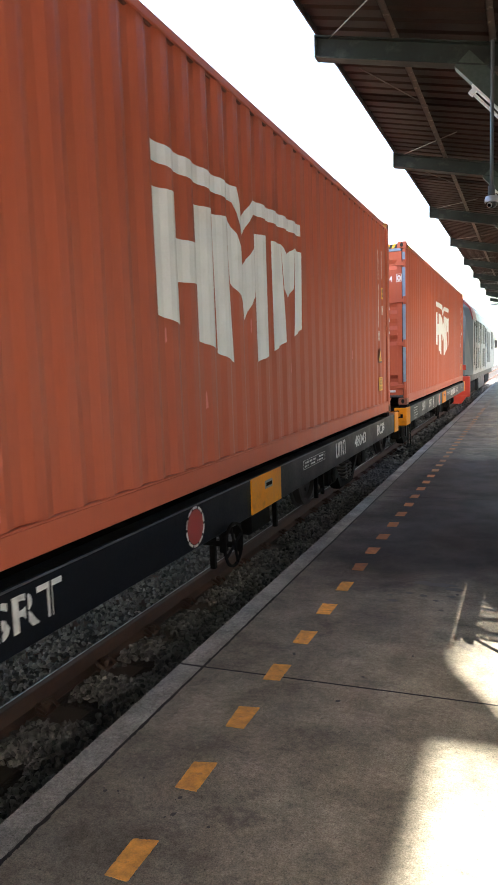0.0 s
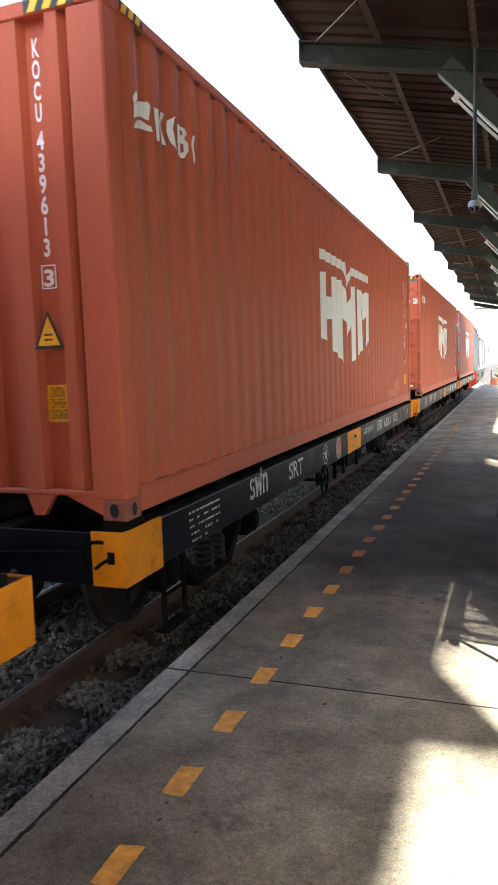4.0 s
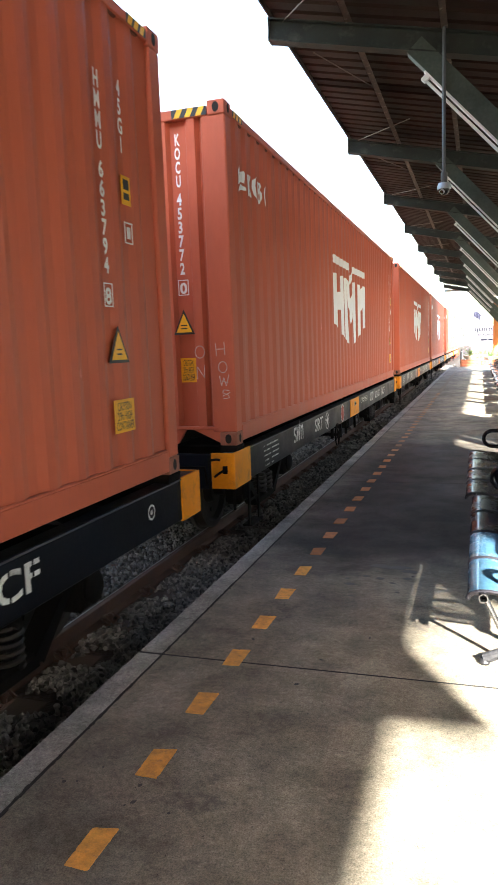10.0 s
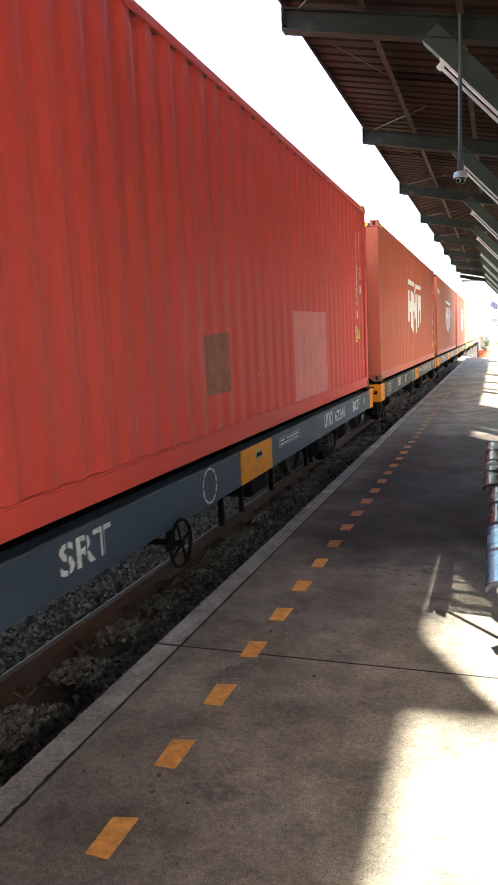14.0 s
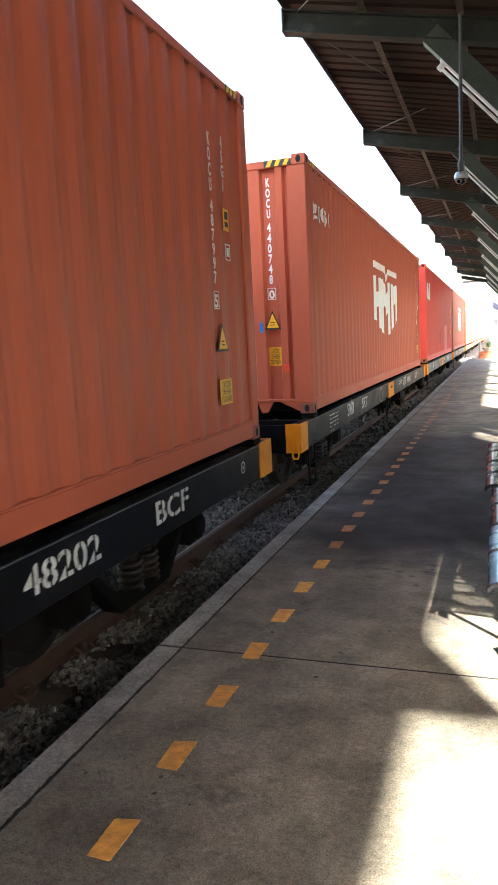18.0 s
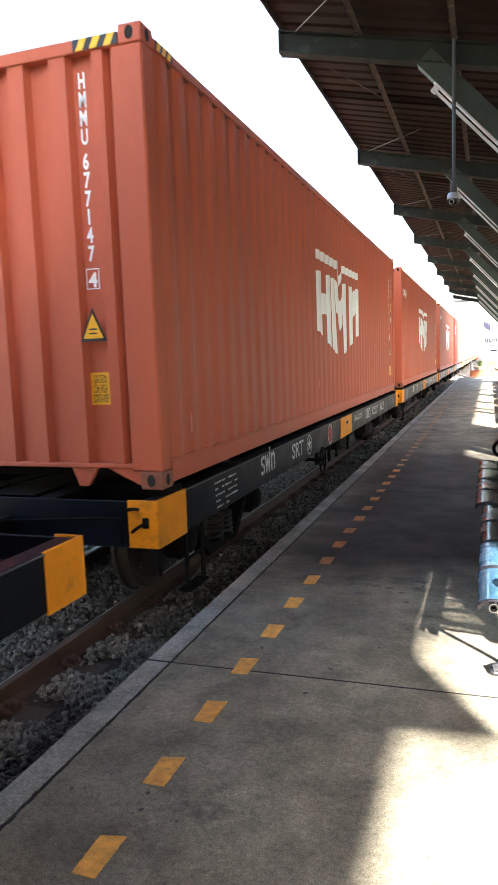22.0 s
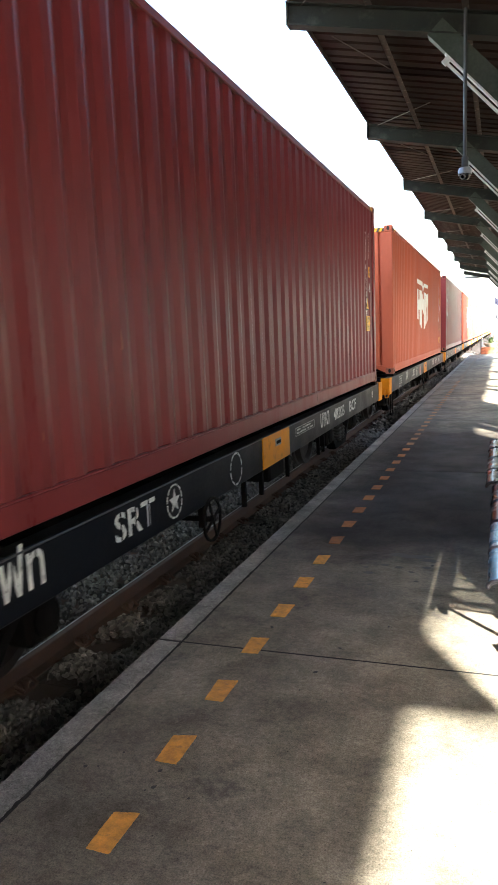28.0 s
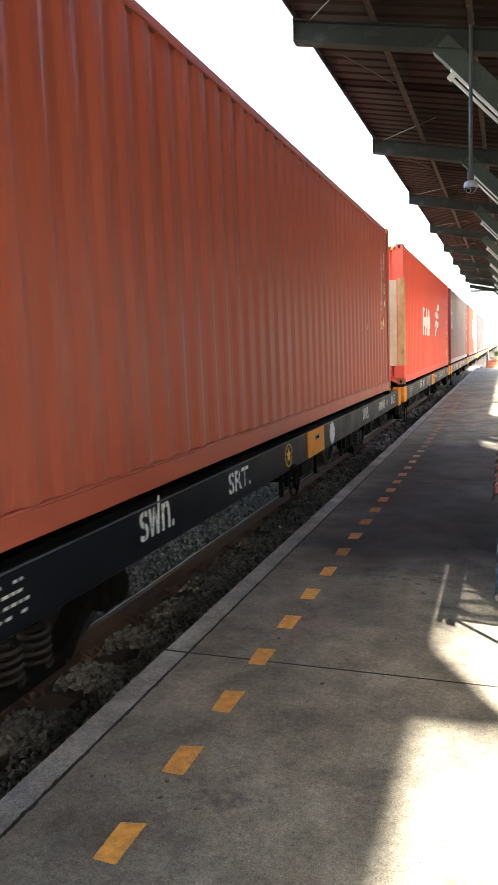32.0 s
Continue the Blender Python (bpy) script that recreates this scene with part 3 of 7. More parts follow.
for a, b in zip(JOINTS[:-1], JOINTS[1:]):
    g = 0.008
    slab = Shape()
    for x0, x1 in ((-1.592, 9.0),):
        v = [(x0, a + g + (x0 + 1.6) * SKEW, -0.9), (x1, a + g + min(x1 + 1.6, 3) * SKEW, -0.9), (x1, b - g + min(x1 + 1.6, 3) * SKEW, -0.9), (x0, b - g + (x0 + 1.6) * SKEW, -0.9)]
        v += [(x, y, 0.0) for x, y, z in v]
        slab.add(v, [(3, 2, 1, 0), (4, 5, 6, 7), (0, 1, 5, 4), (1, 2, 6, 5), (2, 3, 7, 6), (3, 0, 4, 7)])
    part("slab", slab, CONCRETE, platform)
    n = 1
    for i in range(n):
        y0, y1 = a + (b - a) * i / n, a + (b - a) * (i + 1) / n
        part("kerb_stone", Shape().box(-1.74, -1.602, y0 + 0.006, y1 - 0.006, -0.16, 0.002, 0.008), KERB, platform, "pale weathered concrete kerb")
part("platform_wall", Shape().box(-1.705, -1.6, -15, 44.6, -0.9, -0.162), CONCRETE, platform, "dark stained face of the platform")
part("joint_filling", Shape().box(-1.735, 8.9, -14.5, 44.4, -0.5, -0.0015), GROOVE, platform, "dirt in the joints of the platform")
rng = random.Random(31)
ragged = Shape()
for k in range(420):
    y = 1.2 + 14 * rng.random() ** 1.5
    a, b, x = rng.uniform(0.004, 0.035), rng.uniform(0.001, 0.004) + 0.006 * rng.random() ** 6, -1.597 + rng.choice((-0.005, 0.005))
    ragged.prism([(x + b * (0.6 + 0.5 * rng.random()) * math.cos(6.283 * i / 8), y + a * (0.6 + 0.5 * rng.random()) * math.sin(6.283 * i / 8)) for i in range(8)], 2, -0.003, 0.0032)
tagged(part("groove_edge_dirt", ragged, GROOVE, platform, "dirt and broken edges along the kerb groove"), kind="stuff")
rng = random.Random(11)
for k in range(46):
    y = 1.735 + 0.487 * (k - 3)
    m = Shape()
    ring = []
    for i, (x, yy) in enumerate(((-1.243, 0), (-1.152, 0.006), (-1.152, 0.203), (-1.247, 0.19))):
        ring.append((x + rng.uniform(-0.005, 0.005), y + yy + rng.uniform(-0.006, 0.006)))
    pts = []
    for i in range(4):
        p, q = Vector(ring[i]), Vector(ring[(i + 1) % 4])
        steps = 14 if i % 2 == 0 else 26
        out = Vector((q.y - p.y, p.x - q.x)).normalized()
        for u in range(steps):
            # crumbled edge: small teeth, now and then a deeper chip
            bite = rng.gauss(0, 0.0006) - (rng.uniform(0.001, 0.004) if rng.random() < 0.07 else 0.0)
            pts.append(p.lerp(q, (u + rng.uniform(0.2, 0.8)) / steps) + out * bite)
    m.prism([(p.x, p.y) for p in pts], 2, -0.002, 0.0024)
    part("painted_mark", m, MARK if k < 10 else MARK_SHADED_DIRTY if k < 20 else MARK_FADED, platform, "worn yellow painted safety mark")
line = Shape()
line.prism([(-1.24, 22.6), (-1.13, 22.6), (-1.13, 43.0), (-1.24, 43.0)], 2, -0.002, 0.003)
part("painted_line", line, MARK_WORN, platform, "worn yellow painted safety line")
for k in range(58):
    x, y = rng.uniform(-1.5, 0.6), 1.3 + 9 * rng.random() ** 1.5
    if x > -0.45 and y < 4.6 and k % 3:
        continue
    r = 0.004 + 0.013 * rng.random() ** 2
    turn, flat = rng.uniform(0, 6.28), rng.uniform(0.5, 0.95)
    m = Shape()
    for c in range(rng.choice((1, 2, 2, 3))):
        # trodden gum and oil: a ragged blot with crumbs beside it
        rc, n = r * (1.0 if c == 0 else rng.uniform(0.2, 0.45)), 15
        xc, yc = (x, y) if c == 0 else (x + rng.uniform(-2, 2) * r, y + rng.uniform(-2, 2) * r)
        ring = [(rc * rng.uniform(0.6, 1.15) * math.cos(6.283 * i / n), rc * flat * rng.uniform(0.6, 1.15) * math.sin(6.283 * i / n)) for i in range(n)]
        m.prism([(xc + a * math.cos(turn) - b * math.sin(turn), yc + a * math.sin(turn) + b * math.cos(turn)) for a, b in ring], 2, -0.001, 0.0011 + 0.0002 * c)
    part("dark_spot", m, SPOT, platform, "dark trodden blot on the concrete")

SPLASH = material("splash_stain", (0.085, 0.076, 0.066), 0.65, vary=0.35, scale=12, fine=90, bump=0.2)
rng = random.Random(52)
for x, y, a, b in ((-0.57, 4.96, 0.12, 0.05), (-0.45, 4.88, 0.07, 0.035), (-0.68, 4.98, 0.08, 0.04), (-0.82, 4.55, 0.035, 0.03), (-0.74, 4.73, 0.03, 0.02), (-0.64, 4.7, 0.03, 0.025),
                   (-0.46, 4.73, 0.035, 0.025), (-0.86, 4.66, 0.02, 0.016), (-0.55, 4.62, 0.022, 0.015), (-0.5, 4.45, 0.016, 0.012), (-0.78, 4.33, 0.018, 0.012)):
    m = Shape()
    m.prism([(x + a * (0.62 + 0.55 * rng.random()) * math.cos(6.283 * i / 22), y + b * (0.62 + 0.55 * rng.random()) * math.sin(6.283 * i / 22)) for i in range(22)], 2, -0.001, 0.0013)
    part("damp_spot", m, SPLASH, platform, "dark splash on the concrete")

# ---------------------------------------------------------------- canopy
BAY = 3.69
Y0 = 6.01
TIP_X, TIP_Z = -1.665, 4.1
FALL = 0.225


def beam_z(x):
    return TIP_Z - FALL * (x - TIP_X)


EAVE_X = 2.622
canopy = thing("canopy", (0, 0, 0), "old rusty steel platform canopy with green-painted beams and corrugated roof", "canopy", kind="structure")
roof_z = 0.26
y, up, sheet = Y0 - 6 * BAY - 0.6, 0, Shape()
ys = []
while y < 36.3:
    ys += [(y, 0), (y + 0.13, 0), (y + 0.15, 0.028), (y + 0.18, 0.028)]
    y += 0.2
bays = [Y0 + BAY * k + BAY / 2 for k in range(-7, 9)]
for b0, b1 in zip([-99] + bays, bays + [999]):
    sel = [p for p in ys if b0 - 0.3 <= p[0] <= b1 + 0.02]
    if len(sel) < 3:
        continue
    sh = Shape()
    v = []
    for yy, h in sel:
        for x in (TIP_X - 0.02, EAVE_X):
            for th in (0, 0.004):
                v.append((x, yy, beam_z(x) + roof_z + h + th))
    f = []
    for i in range(len(sel) - 1):
        a, b = i * 4, i * 4 + 4
        f += [(a, a + 2, b + 2, b), (a + 1, b + 1, b + 3, a + 3), (a, b, b + 1, a + 1), (a + 2, a + 3, b + 3, b + 2)]
    sh.add(v, f)
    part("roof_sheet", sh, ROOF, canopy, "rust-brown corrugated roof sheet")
part("edge_angle", Shape().box(TIP_X - 0.03, TIP_X - 0.012, Y0 - 6 * BAY - 0.6, 36.2, TIP_Z + 0.225, TIP_Z + 0.275, 0.003), ROD, canopy, "dark steel edge of the roof")
for px in (-1.0, -0.27, 0.48, 1.25, 2.0):
    z = beam_z(px) + 0.175
    for k in range(-6, 8):
        sh = Shape()
        y0, y1 = Y0 + BAY * k + 0.005, Y0 + BAY * (k + 1) - 0.005
        sh.box(px - 0.028, px - 0.022, y0, y1, z, z + 0.08)
        sh.box(px - 0.028, px + 0.022, y0, y1, z, z + 0.005)
        part("purlin", sh, PURLIN, canopy, "rust-flecked steel purlin")
COLUMN_X = 1.05
beam = Shape()
for sgn in (0, 1):
    xs = (TIP_X, 2.38)
    v = []
    z0, z1 = (0.0, 0.012) if sgn == 0 else (0.163, 0.175)
    for x in xs:
        for yy in (-0.06, 0.06):
            for z in (z0, z1):
                v.append((x, yy, beam_z(x) + z))
    beam.add(v, [(0, 1, 3, 2), (4, 6, 7, 5), (0, 4, 5, 1), (2, 3, 7, 6), (0, 2, 6, 4), (1, 5, 7, 3)])
v = [(x, yy, beam_z(x) + z) for x in (TIP_X, 2.38) for yy in (-0.012, 0.012) for z in (0.012, 0.163)]
beam.add(v, [(0, 1, 3, 2), (4, 6, 7, 5), (0, 4, 5, 1), (2, 3, 7, 6), (0, 2, 6, 4), (1, 5, 7, 3)])
BEAM_MESH = beam.mesh("beam", STEEL_GREEN)
plate = Shape().prism([(-0.062, -0.004), (0.062, -0.004), (0.062, 0.178), (-0.062, 0.178)], 0, TIP_X - 0.008, TIP_X)
plate.v = [(x, y_, z + TIP_Z) for x, y_, z in plate.v]
PLATE_MESH = plate.mesh("end_plate", PALE_GREEN)
strut = Shape()
s0, s1 = Vector((-0.54, 0, beam_z(-0.54) + 0.0)), Vector((COLUMN_X - 0.1, 0, beam_z(-0.54) - 1.62))
d = (s1 - s0).normalized()
up_v = Vector((d.z, 0, -d.x)) * -1
v = []
for p in (s0 + Vector((0, 0, 0.0)), s1):
    for yy in (-0.055, 0.055):
        for h in (0, 0.15):
            v.append(p + Vector((0, yy, 0)) - up_v * 0.02 + up_v * h * -1 * (-1))
strut.add(v, [(0, 1, 3, 2), (4, 6, 7, 5), (0, 4, 5, 1), (2, 3, 7, 6), (0, 2, 6, 4), (1, 5, 7, 3)])
STRUT_MESH = strut.mesh("strut", STRUT_GREEN)
col = Shape().box(COLUMN_X - 0.1, COLUMN_X + 0.1, -0.1, 0.1, 0.0, beam_z(COLUMN_X) - 0.002, 0.008)
COL_MESH = col.mesh("column", STEEL_GREEN)
col = Shape().box(0.62, 1.02, -0.2, 0.2, 0.0, 3.4, 0.012)
COLBASE_MESH = col.mesh("column_casing", ORANGE_PAINT)
for k in range(-6, 9):
    yb = Y0 + BAY * k
    for name, me, label in (("beam", BEAM_MESH, "green-painted rusty steel beam"), ("end_plate", PLATE_MESH, "pale weathered beam end"),
                            ("strut", STRUT_MESH, "green-painted diagonal strut"), ("column", COL_MESH, "green-painted steel column")):
        if k == -1 and name in ("strut", "column"):
            continue        # left out to keep a column shadow off the sunlit floor
        o = part(name, me, STEEL_GREEN, canopy, label)
        o.location = (0, yb, 0)
    if k == 8:
        o = part("column_casing", COLBASE_MESH, ORANGE_PAINT, canopy, "orange-painted foot of the column")
        o.location = (0, yb + 1.2, 0)
    if k > -6:
        part("tie_rod", Shape().cyl((-1.6, yb + 0.05, TIP_Z + 0.15), (-0.77, yb - 1.15, 4.1), 0.0055, 6), TIE, canopy, "thin pale diagonal tie rod")
        part("tie_rod", Shape().cyl((-1.41, yb + 0.45, 4.15), (-0.98, yb + 1.68, 4.15), 0.005, 6), ROD, canopy, "thin dark diagonal tie rod")

# strip lights along the struts
strip = thing("strip_light", (0, 0, 0), "white fluorescent strip light fixed under a canopy strut", "lamp", "strip lights under the canopy")
u0 = Vector((-0.43, 0, beam_z(-0.54) - 0.17))
a0, a1 = u0, u0 + d * 1.25


def bar(sh, p, q, w, h0, h1):
    v = []
    for c in (p, q):
        for yy in (-w, w):
            for h in (h0, h1):
                v.append(Vector(c) + Vector((0, yy, 0)) + up_v * h)
    return sh.add(v, [(0, 1, 3, 2), (4, 6, 7, 5), (0, 4, 5, 1), (2, 3, 7, 6), (0, 2, 6, 4), (1, 5, 7, 3)])


part("housing", bar(Shape(), a0, a1, 0.026, 0.0, 0.035), WHITE, strip, "white enamelled batten")
part("tube", Shape().cyl(a0 + d * 0.05 - up_v * 0.03, a1 - d * 0.05 - up_v * 0.03, 0.012, 10), WHITE, strip, "unlit fluorescent tube", True)
for e in (a0 + d * 0.02, a1 - d * 0.06):
    part("lamp_holder", bar(Shape(), e, e + d * 0.04, 0.02, -0.05, 0.0), WHITE, strip)
strip.location = (0, Y0 - 0.02, 0)
for k in range(1, 8):
    copy_thing(strip, Matrix.Translation((0, Y0 + BAY * k - 0.02, 0)))

# security camera on its pipe
cctv = thing("security_camera", (-0.275, 5.93, 2.78), "small white security camera hanging on a grey pipe", "security camera")
part("pipe", Shape().cyl((0, 0, 0.1), (0, 0, 1.2), 0.014, 10), PIPE, cctv, "grey drop pipe", True)
part("bracket", Shape().cyl((0, 0, 0.035), (0, 0, 0.12), 0.026, 12), PIPE, cctv, "", True)
part("housing", Shape().lathe((0, 0, 0), 2, [(0.045, 0.024), (0.04, 0.044), (0.02, 0.052), (-0.004, 0.053), (-0.008, 0.05)], 22), GALV, cctv, "grey round camera housing", True)
dome = [(-0.008 - 0.042 * math.sin(a), 0.045 * math.cos(a)) for a in [math.pi / 2 * i / 7 for i in range(7)]]
part("dome", Shape().lathe((0, 0, 0), 2, dome, 22), LENS, cctv, "dark glass dome", True)
eye_dir = Vector((-0.3, -0.75, -0.5)).normalized()
part("lens_ring", Shape().cyl(Vector((0, 0, -0.006)) + eye_dir * 0.034, Vector((0, 0, -0.006)) + eye_dir * 0.049, 0.02, 18), GALV, cctv, "pale ring round the lens", True)
part("lens", Shape().cyl(Vector((0, 0, -0.006)) + eye_dir * 0.04, Vector((0, 0, -0.006)) + eye_dir * 0.051, 0.014, 18), LENS, cctv, "dark glass lens", True)

# unseen walls and board, added outside the view to shape the light
# sized for the shade on the platform; cream, to bounce light at the train
wall = Shape().box(2.68, 2.88, -0.15, 5.6, 0, 3.75)
wall.box(2.68, 2.88, 7.2, 10.2, 0, 3.75)
wall.box(2.68, 2.88, -26.0, -10.5, 0, 3.75)
# added to keep the low eastern sky off the train
tagged(part("sky_block_wall", Shape().box(9.2, 9.5, -45, -4, -0.85, 6.2).box(9.2, 9.5, 14, 48, -0.85, 6.2), PLASTER), "unseen cream wall added to block the low sky", "wall", kind="structure")
tagged(part("shade_wall_east", wall, PLASTER), "unseen cream wall added to cast shade and bounce light", "wall", kind="structure")
# unseen board, cut to cast the wedge of shadow on the floor
board = thing("hanging_sign", (2.0, -1.1, 2.75), "unseen plain board added to cast a wedge-shaped shadow", "sign")
part("board", Shape().prism([(-0.45, -0.14), (0.37, -0.1), (0.385, 0.45), (-0.45, 0.5)], 1, -0.02, 0.02), WHITE, board)
for x in (-0.35, 0.3):
    part("hanger", Shape().cyl((x, 0, 0.49), (x, 0, 0.8), 0.008), ROD, board)



def shade_tree(x, y, seed, lift=0.0):
    """An unseen tall tree, added to keep sun and sky off the train."""
    t = thing("tree", (x, y, 0 if x > 0 else -0.85), "unseen tall dense tree added to keep light off the train", "tree", "trees behind the station")
    rr = random.Random(seed)
    trunk = Shape().tube([(0, 0, -0.02), (0.08, 0.05, 3.5), (0.0, 0.1, 7.0), (0.05, 0.0, 10.5)], 0.13, 10)
    for i in range(9):
        a = rr.uniform(0, 6.28)
        trunk.cyl((0.03, 0.04, 9.6 + 0.1 * i), (1.5 * math.cos(a), 3.6 * math.sin(a), 11.6 + 0.6 * i), 0.1, 6, 0.03)
    part("trunk", trunk, BARK, t)
    v, f = [], []
    for i in range(5600):
        d = Vector((rr.gauss(0, 1), rr.gauss(0, 1), rr.gauss(0, 1))).normalized() * rr.random() ** 0.4
        q = Vector((d.x * 2.0, d.y * 4.7, 13.7 + d.z * 4.2)) if not lift else Vector((d.x * 3.4, d.y * 2.4, 10.2 + d.z * 7.5))
        u = Vector((rr.uniform(-1, 1), rr.uniform(-1, 1), rr.uniform(-1, 1))).normalized() * 0.36
        w = u.orthogonal().normalized() * 0.26
        k = len(v)
        v += [q - u, q + w, q + u, q - w]
        f.append((k, k + 1, k + 2, k + 3))
    me = bpy.data.meshes.new("crown")
    me.from_pydata(v, [], f)
    me.materials.append(LEAF)
    o = new("crown", me)
    o.parent = t
    tagged(o, "dense crown of leaves")


for k in range(9):
    shade_tree(7.0, -26.8 + 6.9 * k, 300 + k)
for k, x in enumerate((-16.5, -12.2, -8.4, 1.6, 5.4)):
    shade_tree(x, -21.0 - 1.3 * (k % 2), 330 + k, 1.0)

# ---------------------------------------------------------------- waiting benches
# printed seats out of the sun: their shade is put into a darker colour
SEAT_SHADED = material("shaded_printed_seat", (0.006, 0.007, 0.016), 0.24, vary=0.35, scale=5, fine=30, bump=0.02, stain=(0.035, 0.014, 0.018), stain_amount=0.8, stain_scale=4.0, spec=0.15)
SEAT_EDGE = material("seat_edge_metal", (0.03, 0.028, 0.035), 0.3, metal=0.3, vary=0.3)
SEAT_PRINT = material("blue_printed_seat", (0.1, 0.24, 0.36), 0.22, vary=0.35, scale=4, fine=40, bump=0.02, stain=(0.3, 0.26, 0.13), stain_amount=0.7, stain_scale=2.6, coat=0.15)


def perforate(m):
    """Rows of small punched holes through the sheet, that let the sun through."""
    n, l = m.node_tree.nodes, m.node_tree.links
    co = n.new("ShaderNodeTexCoord")
    k = n.new("ShaderNodeVectorMath")
    k.operation = "SCALE"
    k.inputs["Scale"].default_value = 2 * math.pi / 0.008
    l.new(co.outputs["Object"], k.inputs[0])
    w = n.new("ShaderNodeVectorMath")
    w.operation = "SINE"
    l.new(k.outputs[0], w.inputs[0])
    x = n.new("ShaderNodeSeparateXYZ")
    l.new(w.outputs[0], x.inputs[0])
    p = n.new("ShaderNodeMath")
    p.operation = "MULTIPLY"
    l.new(x.outputs[0], p.inputs[0])
    l.new(x.outputs[1], p.inputs[1])
    a = n.new("ShaderNodeMath")
    a.operation = "LESS_THAN"
    l.new(p.outputs[0], a.inputs[0])
    a.inputs[1].default_value = 0.3
    l.new(a.outputs[0], n["Principled BSDF"].inputs["Alpha"])


perforate(SEAT_PRINT)
BENCH_FOOT = material("pitted_grey_metal", (0.035, 0.035, 0.037), 0.6, metal=0.4, vary=0.6, scale=60, fine=160, bump=0.5)
BENCH_X, SEAT_Z = -0.048, 0.40
L_SEAT = 0.565
seat_prof = [(-0.004, -0.042), (0.0, -0.026), (0.018, -0.01), (0.055, 0.0), (0.1, 0.002), (0.2, -0.012), (0.36, -0.03), (0.42, -0.02), (0.45, 0.04), (0.47, 0.14), (0.53, 0.45)]


def waiting_bench(x0, y_start, printed, label):
    bench = thing("waiting_bench", (x0, y_start, 0), label, "bench", "benches on the platform")
    for k in range(4):
        y0, y1 = k * L_SEAT + 0.012, (k + 1) * L_SEAT - 0.012
        sh = Shape()
        v = []
        for x, z in seat_prof:
            for yy in (y0, y1):
                v.append((x, yy, SEAT_Z + z))
        for x, z in seat_prof:
            for yy in (y0, y1):
                v.append((x + 0.002, yy, SEAT_Z + z - 0.004))
        n = len(seat_prof)
        f = []
        for i in range(n - 1):
            a = 2 * i
            f += [(a, a + 1, a + 3, a + 2), (2 * n + a, 2 * n + a + 2, 2 * n + a + 3, 2 * n + a + 1), (a, a + 2, 2 * n + a + 2, 2 * n + a), (a + 1, 2 * n + a + 1, 2 * n + a + 3, a + 3)]
        f += [(0, 2 * n, 2 * n + 1, 1), (2 * n - 2, 2 * n - 1, 4 * n - 1, 4 * n - 2)]
        sh.add(v, f)
        s = part("seat", sh, SEAT_PRINT if k < printed else SEAT_SHADED, bench, "glossy blue printed metal seat shell" if k < printed else "glossy printed metal seat shell, coloured dark for shade", True)
        for yy in (y0 + 0.005, y1 - 0.005):
            inner = yy + (0.017 if yy < y0 + 0.1 else -0.017)
            edge = Shape().tube([(x, yy, SEAT_Z + z - 0.004) for x, z in seat_prof], 0.008, 8)
            edge.tube([(x + 0.004, inner, SEAT_Z + z - 0.015) for x, z in seat_prof], 0.01, 6)
            part("seat_edge", edge, SEAT_EDGE, s, "rolled metal edge of the seat", True)
        part("seat_bracket", Shape().box(0.06, 0.42, y0 + 0.16, y0 + 0.19, SEAT_Z - 0.062, SEAT_Z - 0.045, 0.004), BLACK, s, "black steel bracket under the seat")
    part("beam", Shape().lathe((0.072, -0.02, 0.37), 1, [(0.2, 0.018), (0.0, 0.018), (0.0, 0.0225), (4 * L_SEAT + 0.04, 0.0225)], 20), CHROME, bench, "chrome tube under the seats, open at its end", True)
    part("rear_beam", Shape().box(0.3, 0.36, 0.05, 4 * L_SEAT - 0.05, 0.27, 0.33, 0.01), BLACK, bench, "black steel beam under the seats")
    for y in (0.08, 4 * L_SEAT - 0.08):
        part("leg", Shape().tube([(0.072, y, 0.355), (0.11, y, 0.28), (0.17, y, 0.15), (0.2, y, 0.06)], 0.014, 10), CHROME, bench, "chrome tube leg", True)
        part("leg", Shape().tube([(0.33, y, 0.28), (0.36, y, 0.2), (0.42, y, 0.06), (0.46, y, 0.022)], 0.019, 10), CHROME, bench, "chrome tube leg", True)
        part("foot", Shape().tube([(0.24, y, 0.08), (0.2, y, 0.075), (0.14, y, 0.055), (0.1, y, 0.035), (0.075, y, 0.028)], 0.027, 10), BENCH_FOOT, bench, "worn pitted metal foot", True)
        part("foot_pad", Shape().lathe((0.08, y, 0.0), 2, [(0, 0.026), (0.012, 0.03), (0.03, 0.02)], 14), BLACK, bench, "", True)
    for y in (0.0, 4 * L_SEAT - 0.02):
        dx = 0.0 if y else 0.09
        pts = [(0.45, y, 0.44), (0.26 + dx, y, 0.45)] + [(0.235 + dx - 0.09 * math.sin(a), y, 0.535 - 0.085 * math.cos(a)) for a in [math.pi * i / 12 for i in range(13)]] + [(0.5, y, 0.615)]
        part("armrest", Shape().tube(pts, 0.02, 10), ARM, bench, "black looped armrest", True)
    return bench


waiting_bench(BENCH_X, 3.44, 2, "four-seat metal waiting bench with printed blue seats and black armrests")
bench = waiting_bench(BENCH_X - 0.05, 5.74, 0, "four-seat metal waiting bench, seats coloured dark for shade, black armrests")
for k in range(9):
    copy_thing(bench, pose(0.45, 12.5 + 2.9 * k, 0))

# ---------------------------------------------------------------- containers
LENGTH, WIDTH, HEIGHT = 12.192, 2.438, 2.945
HALF = WIDTH / 2
PITCH, DEEP = 0.2785, 0.021
P0, P1 = 0.165, LENGTH - 0.165
OUT = HALF - 0.008


